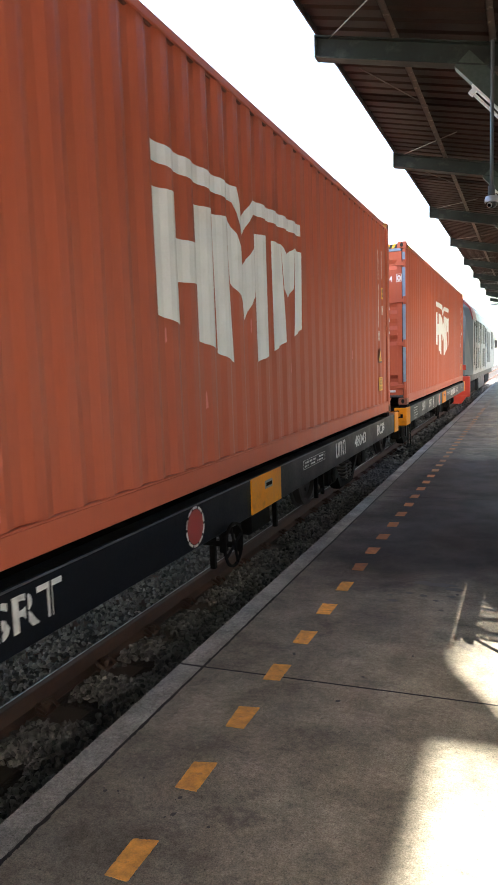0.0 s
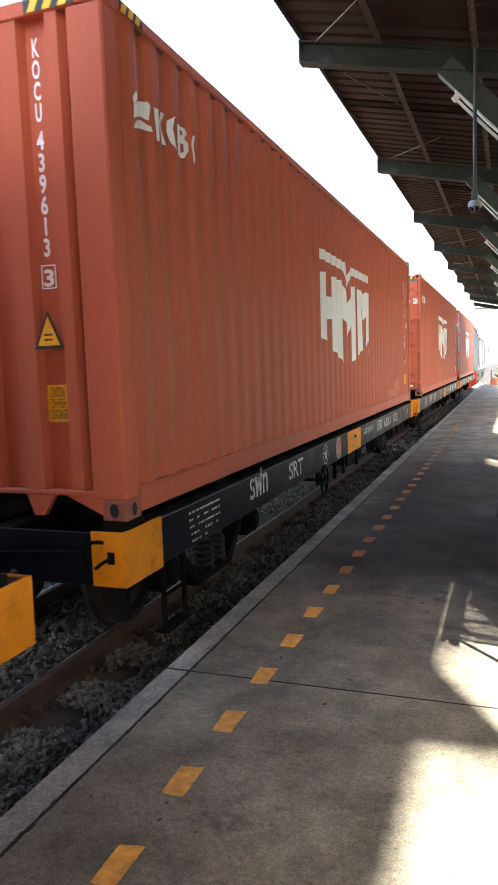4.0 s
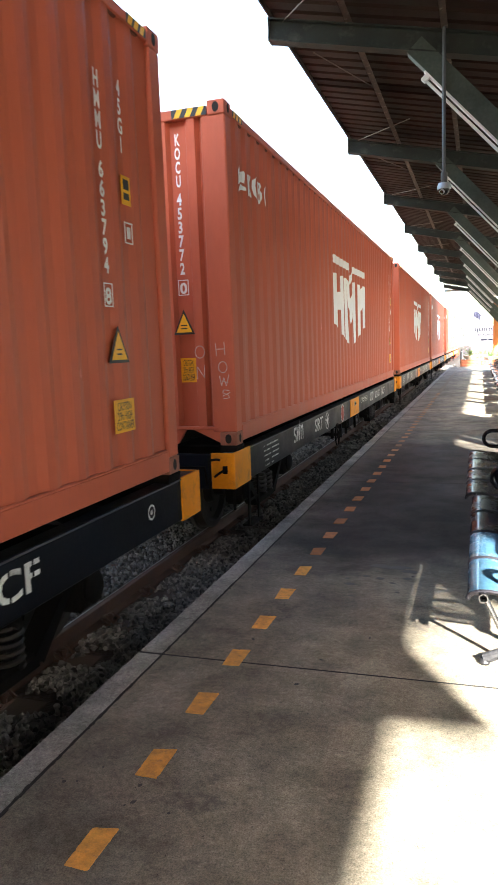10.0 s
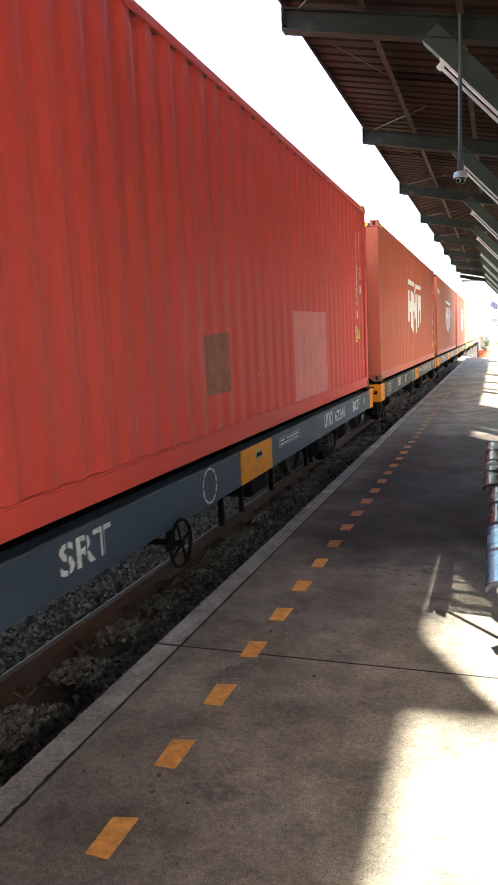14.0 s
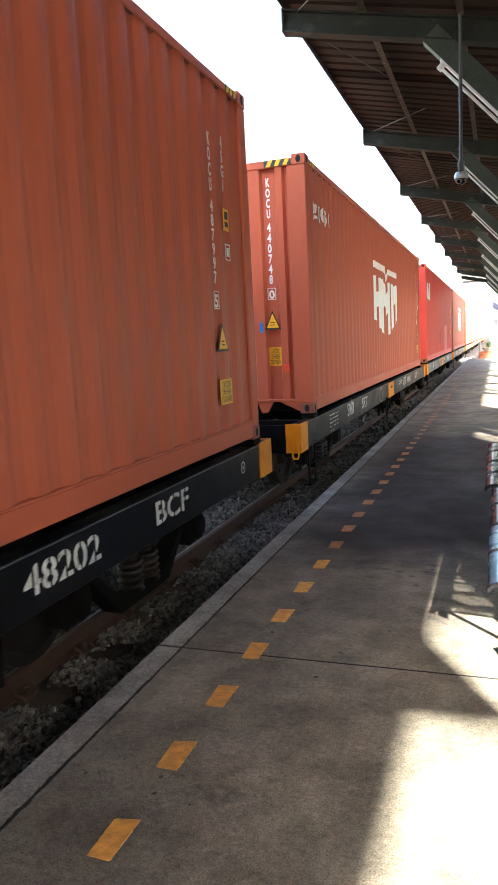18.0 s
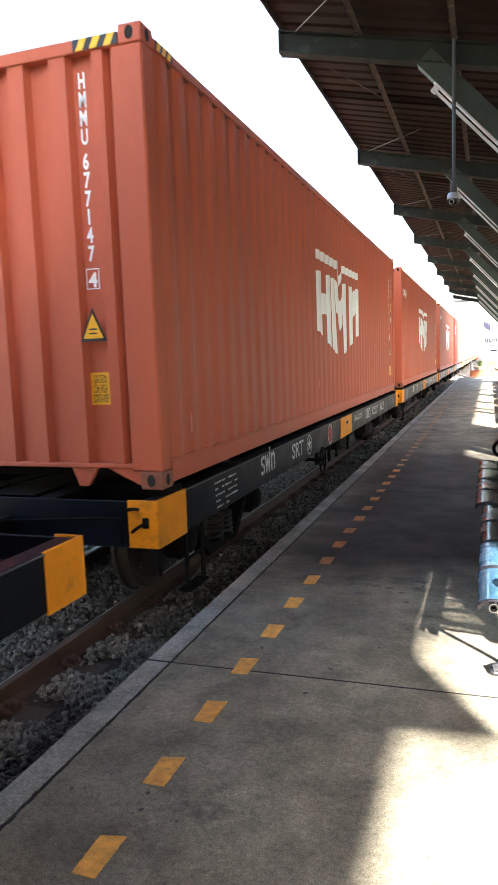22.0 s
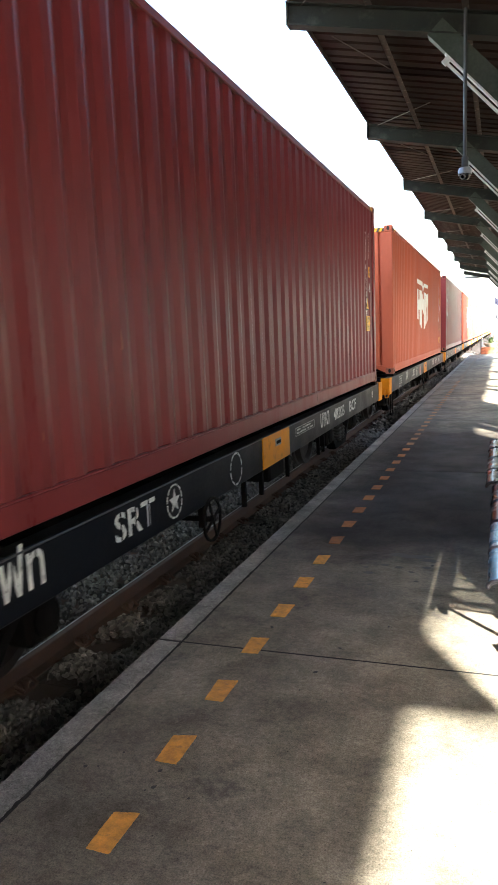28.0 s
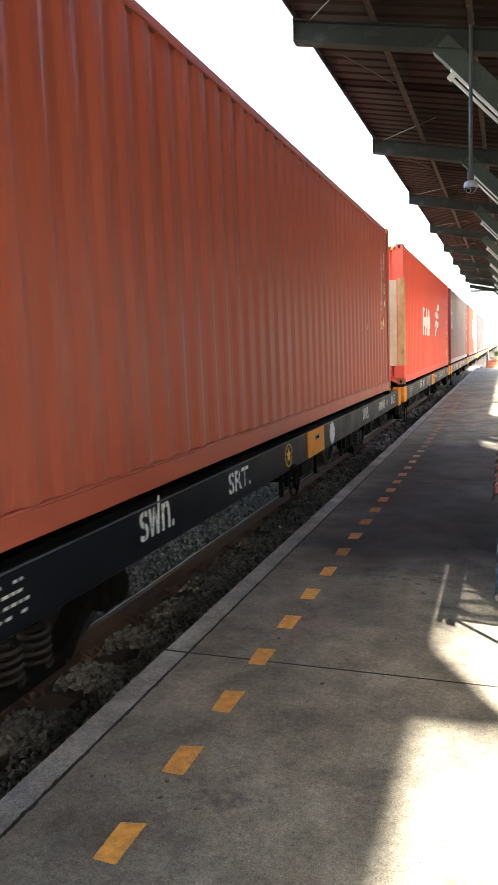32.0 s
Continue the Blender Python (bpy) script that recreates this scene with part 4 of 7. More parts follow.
def side_profile():
    pts, y = [(P0, OUT - DEEP)], P0 + 0.06
    while y + PITCH < P1:
        pts += [(y, OUT - DEEP), (y + 0.068, OUT), (y + 0.14, OUT), (y + 0.208, OUT - DEEP)]
        y += PITCH
    pts.append((P1, OUT - DEEP))
    return pts


SIDE = side_profile()
Z_LOW, Z_HIGH = 0.165, HEIGHT - 0.098


def cut(poly, y, keep_above):
    out = []
    for i, p in enumerate(poly):
        q = poly[(i + 1) % len(poly)]
        a, b = (p[0] >= y) == keep_above or p[0] == y, (q[0] >= y) == keep_above or q[0] == y
        if a:
            out.append(p)
        if a != b:
            u = (y - p[0]) / (q[0] - p[0])
            out.append((y, p[1] + u * (q[1] - p[1])))
    return out


def painted(polys, lift=0.003):
    """Paint on the ribbed side: polygons in (y, z) laid on every face of the ribs."""
    sh = Shape()
    for (ya, xa), (yb, xb) in zip(SIDE[:-1], SIDE[1:]):
        if yb - ya < 1e-4:
            continue
        for poly in polys:
            p = cut(poly, ya, True)
            p = cut(p, yb, False) if len(p) > 2 else []
            if len(p) > 2:
                v = [(xa + (xb - xa) * (y - ya) / (yb - ya) + lift, y, z) for y, z in p]
                sh.add(v, [tuple(range(len(v)))])
    # weld the pieces of one stroke
    at, index = {}, []
    for p in sh.v:
        index.append(at.setdefault(tuple(round(a, 3) for a in p), len(at)))
    faces = [tuple(dict.fromkeys(index[i] for i in f)) for f in sh.f]
    sh.v, sh.f = list(at), [f for f in faces if len(f) > 2]
    return sh


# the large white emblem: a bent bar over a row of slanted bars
EMBLEM_ROOF = [[(4.59, 2.93), (5.88, 2.92), (5.84, 2.80), (4.59, 2.81)], [(5.88, 2.92), (5.99, 2.72), (5.99, 2.58), (5.80, 2.81)], [(5.99, 2.72), (6.23, 2.90), (6.23, 2.79), (5.99, 2.58)], [(6.23, 2.90), (7.51, 2.91), (7.51, 2.80), (6.23, 2.79)]]
EMBLEM_FIRST = [[(4.58, 2.66), (4.87, 2.68), (4.89, 1.86), (4.60, 1.91)], [(4.86, 2.40), (5.17, 2.41), (5.17, 2.14), (4.88, 2.13)], [(5.15, 2.66), (5.43, 2.68), (5.44, 1.71), (5.17, 1.76)]]
EMBLEM_SECOND = [[(5.44, 2.65), (5.69, 2.67), (5.77, 1.61), (5.47, 1.68)], [(5.69, 2.67), (5.86, 2.58), (5.97, 2.46), (6.00, 2.36), (6.01, 1.94), (5.91, 2.12), (5.74, 2.20)], [(6.00, 2.36), (6.25, 2.54), (6.28, 2.20), (6.01, 1.94)], [(6.25, 2.64), (6.54, 2.66), (6.55, 1.66), (6.29, 1.61)]]
EMBLEM_THIRD = [[(6.66, 2.64), (6.93, 2.65), (6.99, 1.78), (6.67, 1.70)], [(6.93, 2.65), (7.06, 2.57), (7.08, 2.17), (6.97, 2.25)], [(7.06, 2.57), (7.30, 2.66), (7.25, 2.28), (7.08, 2.17)], [(7.30, 2.66), (7.52, 2.65), (7.50, 1.91), (7.24, 1.84)]]
SMALL_WAVE = [[(0.32, 3.17), (0.37, 3.22), (0.40, 3.21), (0.39, 3.18), (0.33, 3.13)], [(0.33, 3.13), (0.39, 3.17), (0.53, 3.21), (0.55, 3.19), (0.53, 3.10), (0.45, 3.10), (0.36, 3.07), (0.32, 3.05)], [(0.32, 3.01), (0.36, 3.05), (0.44, 3.08), (0.55, 3.07), (0.56, 3.04), (0.45, 3.03), (0.37, 3.01), (0.32, 2.99)], [(0.58, 3.19), (0.64, 3.20), (0.64, 3.01), (0.60, 3.00)], [(0.63, 3.12), (0.71, 3.21), (0.76, 3.21), (0.66, 3.09)], [(0.65, 3.10), (0.69, 3.12), (0.77, 3.02), (0.70, 3.01)]]
SMALL_BARS = [[(0.79, 3.18), (0.88, 3.23), (0.86, 3.20), (0.84, 3.14), (0.88, 3.02), (0.81, 3.05), (0.78, 3.11)], [(0.90, 3.19), (0.97, 3.20), (0.95, 2.99), (0.90, 2.99)], [(0.97, 3.20), (1.06, 3.21), (1.08, 3.18), (1.02, 3.16), (1.02, 3.18), (0.97, 3.18)], [(1.02, 3.16), (1.08, 3.18), (1.05, 3.14), (0.96, 3.11), (0.96, 3.13)], [(0.96, 3.11), (1.05, 3.14), (1.09, 3.12), (1.09, 3.07), (1.03, 3.05), (1.03, 3.10), (0.96, 3.09)], [(1.03, 3.05), (1.09, 3.07), (1.04, 3.01), (0.95, 2.99), (0.95, 3.02)], [(1.13, 3.17), (1.18, 3.20), (1.15, 3.12), (1.17, 3.04), (1.16, 3.00), (1.14, 3.01), (1.12, 3.12)]]
TALL_TOP = [[(0.68, 3.21), (0.72, 3.30), (0.75, 3.30), (0.75, 3.19), (0.72, 2.92), (0.67, 2.91)], [(0.75, 3.19), (0.86, 3.21), (0.86, 3.17), (0.75, 3.15)], [(0.67, 2.91), (0.72, 2.92), (0.77, 2.92), (0.76, 2.88), (0.71, 2.88)], [(0.77, 2.92), (0.83, 2.95), (0.87, 2.96), (0.85, 2.92), (0.76, 2.88)]]
TALL_MIDDLE = [[(0.68, 2.81), (0.71, 2.79), (0.70, 2.65), (0.65, 2.68)], [(0.65, 2.68), (0.70, 2.65), (0.71, 2.58), (0.74, 2.53), (0.70, 2.50), (0.66, 2.58)], [(0.68, 2.81), (0.78, 2.83), (0.79, 2.78), (0.71, 2.79)], [(0.78, 2.83), (0.85, 2.79), (0.89, 2.73), (0.91, 2.68), (0.78, 2.67), (0.79, 2.78)], [(0.70, 2.67), (0.78, 2.69), (0.91, 2.68), (0.70, 2.65)], [(0.74, 2.53), (0.80, 2.55), (0.76, 2.49), (0.70, 2.50)], [(0.80, 2.55), (0.85, 2.57), (0.90, 2.61), (0.92, 2.60), (0.85, 2.53), (0.76, 2.49)]]
TALL_FOOT = [[(0.63, 2.44), (0.76, 2.45), (0.76, 2.42), (0.63, 2.42)], [(0.66, 2.42), (0.74, 2.42), (0.97, 2.12), (0.84, 2.11)], [(0.79, 2.44), (0.94, 2.45), (0.93, 2.43), (0.80, 2.42)],
             [(0.87, 2.42), (0.91, 2.43), (0.80, 2.29), (0.77, 2.30)], [(0.75, 2.28), (0.79, 2.25), (0.70, 2.13), (0.66, 2.13)], [(0.62, 2.14), (0.74, 2.14), (0.74, 2.12), (0.62, 2.12)]]
BLOCK = [[(0.5, 3.1), (0.58, 3.17), (0.63, 3.17), (0.63, 2.67), (0.58, 2.67), (0.5, 2.74)], [(0.63, 3.17), (0.76, 3.17), (0.76, 3.04), (0.63, 3.06)], [(0.63, 2.79), (0.76, 2.8), (0.76, 2.67), (0.63, 2.67)],
         [(0.8, 2.67), (0.93, 3.17), (1.0, 3.17), (0.93, 2.67)], [(1.0, 3.17), (1.06, 3.17), (1.16, 2.67), (1.04, 2.67), (0.99, 2.95)], [(0.91, 2.78), (0.92, 2.86), (1.06, 2.86), (1.07, 2.78)],
         [(1.22, 3.19), (1.42, 3.19), (1.42, 2.67), (1.22, 2.67)]]
STRIPE_BARS = [[(3.88, 2.53), (4.21, 2.53), (4.07, 2.28), (4.01, 2.06), (3.97, 1.81), (3.67, 1.81), (3.73, 2.21), (3.79, 2.39)], [(4.07, 2.28), (4.53, 2.30), (4.36, 2.06), (4.01, 2.06)], [(4.57, 2.52), (4.82, 2.54), (4.83, 2.27), (4.61, 1.81), (4.30, 1.81), (4.36, 2.06), (4.53, 2.30)], [(5.11, 2.52), (5.16, 2.17), (5.09, 1.81), (4.90, 1.80), (4.88, 2.10), (4.92, 2.20)], [(5.11, 2.52), (5.39, 2.53), (5.40, 2.25), (5.16, 2.17)], [(5.16, 2.17), (5.40, 2.25), (5.42, 1.81), (5.24, 1.80)], [(5.41, 2.22), (5.58, 2.36), (5.58, 2.03), (5.43, 1.90)]]
STRIPE_WAVES = [[(7.06, 2.51), (7.28, 2.53), (7.1, 2.05), (7.08, 2.05)], [(7.32, 2.51), (7.62, 2.54), (7.63, 2.36), (7.3, 2.34)], [(7.62, 2.54), (7.89, 2.77), (7.89, 2.59), (7.64, 2.44)],
           [(7.89, 2.77), (8.15, 2.81), (8.12, 2.6), (7.89, 2.59)], [(8.15, 2.81), (8.42, 2.8), (8.36, 2.61), (8.12, 2.6)], [(7.64, 2.41), (7.88, 2.52), (7.86, 2.34), (7.65, 2.29)],
           [(7.88, 2.52), (8.29, 2.52), (8.2, 2.34), (7.86, 2.34)], [(7.25, 2.26), (7.63, 2.29), (7.59, 2.16), (7.34, 2.08), (7.17, 2.07)], [(7.64, 2.23), (8.19, 2.27), (8.19, 2.08), (7.67, 2.07)],
           [(7.12, 1.99), (7.37, 2.01), (7.37, 1.82), (7.09, 1.8)], [(7.37, 2.01), (7.64, 2.12), (7.66, 2.06), (7.37, 1.82)]]


END_MARK = ([[(-0.66, 2.2), (-0.6, 2.26), (-0.57, 2.2), (-0.6, 2.13), (-0.66, 2.1)], [(-0.6, 2.26), (-0.53, 2.25), (-0.53, 2.19), (-0.57, 2.2)], [(-0.6, 2.13), (-0.53, 2.1), (-0.53, 2.08), (-0.62, 2.08)]],
            [[(-0.35, 2.26), (-0.28, 2.26), (-0.21, 2.08), (-0.29, 2.08)], [(-0.22, 2.26), (-0.2, 2.26), (-0.33, 2.08), (-0.35, 2.08)]])

MARKS = {
    "emblem": ((EMBLEM_ROOF, EMBLEM_FIRST, EMBLEM_SECOND, EMBLEM_THIRD), "large white painted emblem bar"),
    "small": ((SMALL_WAVE[:2], SMALL_WAVE[2:3], SMALL_WAVE[3:], SMALL_BARS[:1], SMALL_BARS[1:6], SMALL_BARS[6:]), "small white painted emblem"),
    "tall": ((TALL_TOP, TALL_MIDDLE, TALL_FOOT), "white upright painted emblem"),
    "block": ((BLOCK[:3], BLOCK[3:6], BLOCK[6:]), "white painted block emblem"),
    "stripes": ((STRIPE_BARS[:3], STRIPE_BARS[3:], STRIPE_WAVES[:1], STRIPE_WAVES[1:5], STRIPE_WAVES[5:7], STRIPE_WAVES[7:8], STRIPE_WAVES[8:9], STRIPE_WAVES[9:]), "white painted bars and waves"),
}
END_BACK = 0.07


def ribbed_end():
    """Front end: broad vertical ribs."""
    pts = [(-HALF + 0.1, END_BACK)]
    for a, b in ((-0.945, -0.843), (-0.672, -0.522), (-0.35, -0.2), (-0.075, 0.075), (0.2, 0.35), (0.522, 0.672), (0.843, 0.945)):
        pts += [(a - 0.012, END_BACK), (a + 0.012, 0.014), (b - 0.012, 0.014), (b + 0.012, END_BACK)]
    pts.append((HALF - 0.1, END_BACK))
    sh = Shape()
    v = [(x, y, z) for x, y in pts for z in (0.17, HEIGHT - 0.1)]
    sh.add(v, [(2 * i, 2 * i + 2, 2 * i + 3, 2 * i + 1) for i in range(len(pts) - 1)])
    return sh


def side_sheet(sign):
    sh = Shape()
    # the foot of the sheet flares out to the rail, so that rain runs off
    v = [p for y, x in SIDE for p in ((sign * (HALF - 0.0105), y, Z_LOW + 0.002), (sign * x, y, Z_LOW + 0.016), (sign * x, y, Z_HIGH))]
    sh.add(v, [(3 * i + k, 3 * i + 3 + k, 3 * i + 4 + k, 3 * i + 1 + k) for i in range(len(SIDE) - 1) for k in (0, 1)])
    return sh


def casting(sx, y0, y1, z0, z1):
    sh = Shape().box(min(sx * (HALF - 0.16), sx * (HALF + 0.002)), max(sx * (HALF - 0.16), sx * (HALF + 0.002)), y0, y1, z0, z1, 0.008)
    return sh


def oval(at, axis, ry, rz):
    n = 14
    sh = Shape()
    if axis == 0:
        sh.prism([(at[1] + ry * math.cos(6.283 * i / n), at[2] + rz * math.sin(6.283 * i / n)) for i in range(n)], 0, at[0] - 0.02, at[0] + 0.003)
    else:
        sh.prism([(at[0] + ry * math.cos(6.283 * i / n), at[2] + rz * math.sin(6.283 * i / n)) for i in range(n)], 1, at[1] - 0.003, at[1] + 0.02)
    return sh


MESHES = {}


def shared(key, make, mat, smooth=False):
    k = (key, mat.name)
    if k not in MESHES:
        MESHES[k] = make().mesh(key.split("|")[0], mat, smooth)
    return MESHES[k]


def chevrons(axis):
    """Black and yellow warning tape: the yellow slants."""
    y = Shape()
    for i in range(3):
        a, h = (0.02 + i * 0.1, 0.07) if axis == 1 else (0.01 + i * 0.08, 0.056)
        p = [(a, 0.0), (a + 0.05, 0.0), (a + 0.04 + h * 0.65, h), (a - 0.01 + h * 0.65, h)]
        if axis == 1:
            y.prism(p, 1, -0.0035, 0.0)
        else:
            y.prism(p, 0, 0.0, 0.0035)
    return y


def tape(axis):
    return Shape().box(0, 0.32, -0.002, 0.001, 0, 0.072) if axis == 1 else Shape().box(-0.001, 0.002, 0, 0.26, 0, 0.058)


def triangle_sign(parent, at, face, w=0.25, h=0.22):
    def tri(k, a, c):
        p = [(-w / 2 * k, h * (1 - k) * 0.35), (w / 2 * k, h * (1 - k) * 0.35), (0, h * (0.35 + 0.65 * k) if k < 1 else h)]
        return Shape().prism(p, 0 if face == "side" else 1, a, c)
    out = 1 if face == "side" else -1
    o = part("warning_triangle", shared("warning_triangle|%s|%.2f" % (face, w), lambda: tri(1.0, -0.002, 0.002), STICKER_BLACK), None, parent, "black-edged yellow warning triangle")
    o.location = at
    i = part("yellow_field", shared("yellow_field|%s|%.2f" % (face, w), lambda: tri(0.76, 0.0 if out > 0 else -0.004, 0.004 if out > 0 else 0.0), STICKER), None, o, "yellow sticker")
    b = Shape()
    for k in range(2):
        if face == "side":
            b.box(0.0, 0.0048, -0.03, 0.03, 0.075 - 0.028 * k, 0.085 - 0.028 * k)
        else:
            b.box(-0.03, 0.03, -0.0048, 0.0, 0.075 - 0.028 * k, 0.085 - 0.028 * k)
    part("small_print", b, STICKER_BLACK, o)
    return o


def caution(parent, at, face, text, w, h):
    sh = Shape().box(-0.002, 0.002, 0, w, 0, h) if face == "side" else Shape().box(0, w, -0.002, 0.002, 0, h)
    o = part("caution_label", sh, STICKER, parent, "yellow sticker with black capitals")
    o.location = at
    e = 0.0035
    lettering("caution_text", text, STICKER_BLACK, o, (e, 0.015, 0.015) if face == "side" else (0.015, -e, 0.015), w - 0.03, h - 0.03, face)
    return o


def column_text(s):
    return "\n".join(s)


def container(spec):
    paint = PAINT[spec["paint"]]
    number = spec["id"]
    c = thing("shipping_container", (TRACK_X, 0, BOX_Z), spec["label"], "container", "containers on the train")
    key = spec["paint"]
    part("side_panel", shared("side_panel", lambda: side_sheet(1), paint), paint, c, "ribbed steel side")
    part("side_panel", shared("side_panel|far", lambda: side_sheet(-1), paint), paint, c, "ribbed steel side")
    part("roof", shared("roof", lambda: Shape().box(-HALF + 0.05, HALF - 0.05, 0.06, LENGTH - 0.06, HEIGHT - 0.075, HEIGHT - 0.04), paint), paint, c)
    part("floor", shared("floor", lambda: Shape().box(-HALF + 0.06, HALF - 0.06, 0.2, LENGTH - 0.2, 0.05, 0.16), UNDER), UNDER, c, "dark underside")
    for sx in (-1, 1):
        a, b = sorted((sx * (HALF - 0.055), sx * HALF))
        part("bottom_rail", shared("bottom_rail|%d" % sx, lambda: Shape().box(a, b, 0.17, LENGTH - 0.17, 0.025, 0.168, 0.006), paint), paint, c)
        if sx > 0:
            part("rail_lip", shared("rail_lip", lambda: Shape().box(HALF - 0.036, HALF - 0.0035, 0.17, LENGTH - 0.17, 0.1665, 0.1795, 0.003), paint), paint, c, "straight welded lip over the bottom rail")
        part("top_rail", shared("top_rail|%d" % sx, lambda: Shape().box(a, b, 0.17, LENGTH - 0.17, HEIGHT - 0.1, HEIGHT - 0.035, 0.006), paint), paint, c)
        for e, (y0, y1) in enumerate(((0.0, 0.168), (LENGTH - 0.168, LENGTH))):
            narrow = e == 0 and spec.get("doors", 0)
            xa, xb = sorted((sx * (HALF - (0.07 if narrow else 0.225 if e == 0 else 0.15)), sx * HALF))
            part("corner_post", shared("corner_post|%d%d%d" % (sx, e, narrow), lambda: Shape().box(xa, xb, y0 + 0.005, y1 - 0.005, 0.118, HEIGHT - 0.118, 0.012), paint), paint, c)
            for lev, (z0, z1) in enumerate(((0.0, 0.12), (HEIGHT - 0.12, HEIGHT))):
                f = part("corner_casting", shared("corner_casting|%d%d%d" % (sx, e, lev), lambda: casting(sx, y0 - 0.002, y1 + 0.002, z0, z1), FITTING if lev == 0 else paint), paint, c, "worn steel corner casting")
                if sx > 0:
                    part("casting_hole", shared("casting_hole|s%d%d" % (e, lev), lambda: oval((HALF + 0.001, (y0 + y1) / 2, (z0 + z1) / 2), 0, 0.028, 0.04), HOLE), HOLE, f)
                if e == 0:
                    part("casting_hole", shared("casting_hole|e%d%d" % (sx, lev), lambda: oval((sx * (HALF - 0.08), y0 - 0.001, (z0 + z1) / 2), 1, 0.03, 0.042), HOLE), HOLE, f)
    # dark tabs under the top rail, standing in for shade in the recesses
    tab = shared("rail_tab", lambda: Shape().prism([(0.0, HEIGHT - 0.1), (0.12, HEIGHT - 0.1), (0.095, HEIGHT - 0.119), (0.025, HEIGHT - 0.119)], 0, HALF - 0.03, HALF - 0.0165), GRIME_AND_SHADE)
    for i in range(42):
        part("rail_tab", tab, GRIME_AND_SHADE, c).location = (0, P0 + 0.217 + PITCH * i, 0)
    for z0, z1 in ((0.02, 0.17), (HEIGHT - 0.12, HEIGHT - 0.035)):
        if not spec.get("doors"):
            part("end_rail", shared("end_rail|%.2f" % z0, lambda: Shape().box(-HALF + 0.165, HALF - 0.165, 0.003, 0.07, z0 + (0.12 if z0 < 0.1 else 0), z1, 0.006), paint), paint, c)
        part("end_rail", shared("end_rail|f%.2f" % z0, lambda: Shape().box(-HALF + 0.15, HALF - 0.15, LENGTH - 0.07, LENGTH - 0.012, z0, z1, 0.006), paint), paint, c)
    part("far_end", shared("far_end", lambda: Shape().box(-HALF + 0.12, HALF - 0.12, LENGTH - 0.06, LENGTH - 0.03, 0.16, HEIGHT - 0.1), paint), paint, c)
    if spec.get("doors"):
        door_end(c, paint, number)
    else:
        part("end_panel", shared("end_panel", ribbed_end, paint), paint, c, "front end with broad vertical ribs")
        for x in (-0.62, 0.62):
            part("lug", shared("lug|%.2f" % x, lambda: Shape().prism([(x - 0.1, 0.14), (x + 0.1, 0.14), (x + 0.02, 0.01), (x - 0.05, 0.01)], 1, 0.02, 0.06), paint), paint, c)
        for sx in (-1, 1):
            part("gusset", shared("gusset|%d" % sx, lambda: Shape().prism([(sx * (HALF - 0.16), 0.14), (sx * (HALF - 0.16), 0.02), (sx * (HALF - 0.42), 0.14)], 1, 0.02, 0.05), paint), paint, c)
        # lettering on the end
        if number:
            e = END_BACK - 0.003
            lettering("serial_letters", column_text(number[0]), LETTER, c, (0.718, e, 2.28), 0.054, 0.45, "end", "white painted serial letters", 0.86)
            lettering("serial_letters", column_text(number[1]), LETTER, c, (0.718, e, 1.53), 0.051, 0.7, "end", "white painted serial letters", 0.86)
            box_digit(c, number[2], (0.71, e, 1.36), "end")
        if spec.get("tag", 1) == 1:
            triangle_sign(c, (0.757, 0.012, 1.0), "end", 0.2, 0.22)
            caution(c, (0.684, END_BACK - 0.004, 0.57), "end", "CAUTION\n2.9m HIGH\nCONTAINER", 0.15, 0.22)
        elif spec.get("tag") == 2:
            triangle_sign(c, (0.757, 0.012, 0.98), "end", 0.2, 0.22)
        elif spec.get("tag") == 3:
            for k, strokes in enumerate(END_MARK):
                sh = Shape()
                for q in strokes:
                    sh.prism([(-0.34 + 1.5 * (x + 0.28), 2.42 + 1.5 * (z - 2.17)) for x, z in q], 1, 0.0105, 0.013)
                part("emblem_stroke", sh, LOGO, c, "white painted emblem on the end")
            caution(c, (0.27, 0.012, 0.42), "end", "CAUTION\n2.9m HIGH", 0.37, 0.215)
    for sx in (1,):
        for name, make, mat, loc in (("warning_tape", lambda: tape(1), STICKER_BLACK, (HALF - 0.485, 0.0005, HEIGHT - 0.112)),):
            o = part(name, shared("warning_tape|e", make, mat), mat, c, "black and yellow warning tape")
            o.location = loc
            part("yellow_slant", shared("yellow_slant|e", lambda: chevrons(1), STICKER), STICKER, o)
        for y in (0.2, LENGTH - 0.46):
            o = part("warning_tape", shared("warning_tape|s", lambda: tape(0), STICKER_BLACK), STICKER_BLACK, c, "black and yellow warning tape")
            o.location = (HALF + 0.002, y, HEIGHT - 0.098)
            part("yellow_slant", shared("yellow_slant|s", lambda: chevrons(0), STICKER), STICKER, o)
    # side lettering near the far end
    face = HALF - 0.003
    if number:
        lettering("serial_letters", column_text(number[0]), LETTER, c, (face, 11.285, 2.01), 0.06, 0.43, "side", "white painted serial letters", 0.86)
        lettering("serial_letters", column_text(number[1]), LETTER, c, (face, 11.285, 1.32), 0.06, 0.63, "side", "white painted serial letters", 0.86)
        box_digit(c, number[2], (face, 11.28, 1.14), "side")
        lettering("type_code", column_text("45G1"), LETTER, c, (face, 11.55, 2.05), 0.055, 0.42, "side", "white painted type code", 0.86)
        o = part("height_label", shared("height_label", lambda: Shape().box(-0.002, 0.002, 0, 0.11, 0, 0.17), STICKER), STICKER, c, "small yellow height label")
        o.location = (face, 11.55, 1.75)
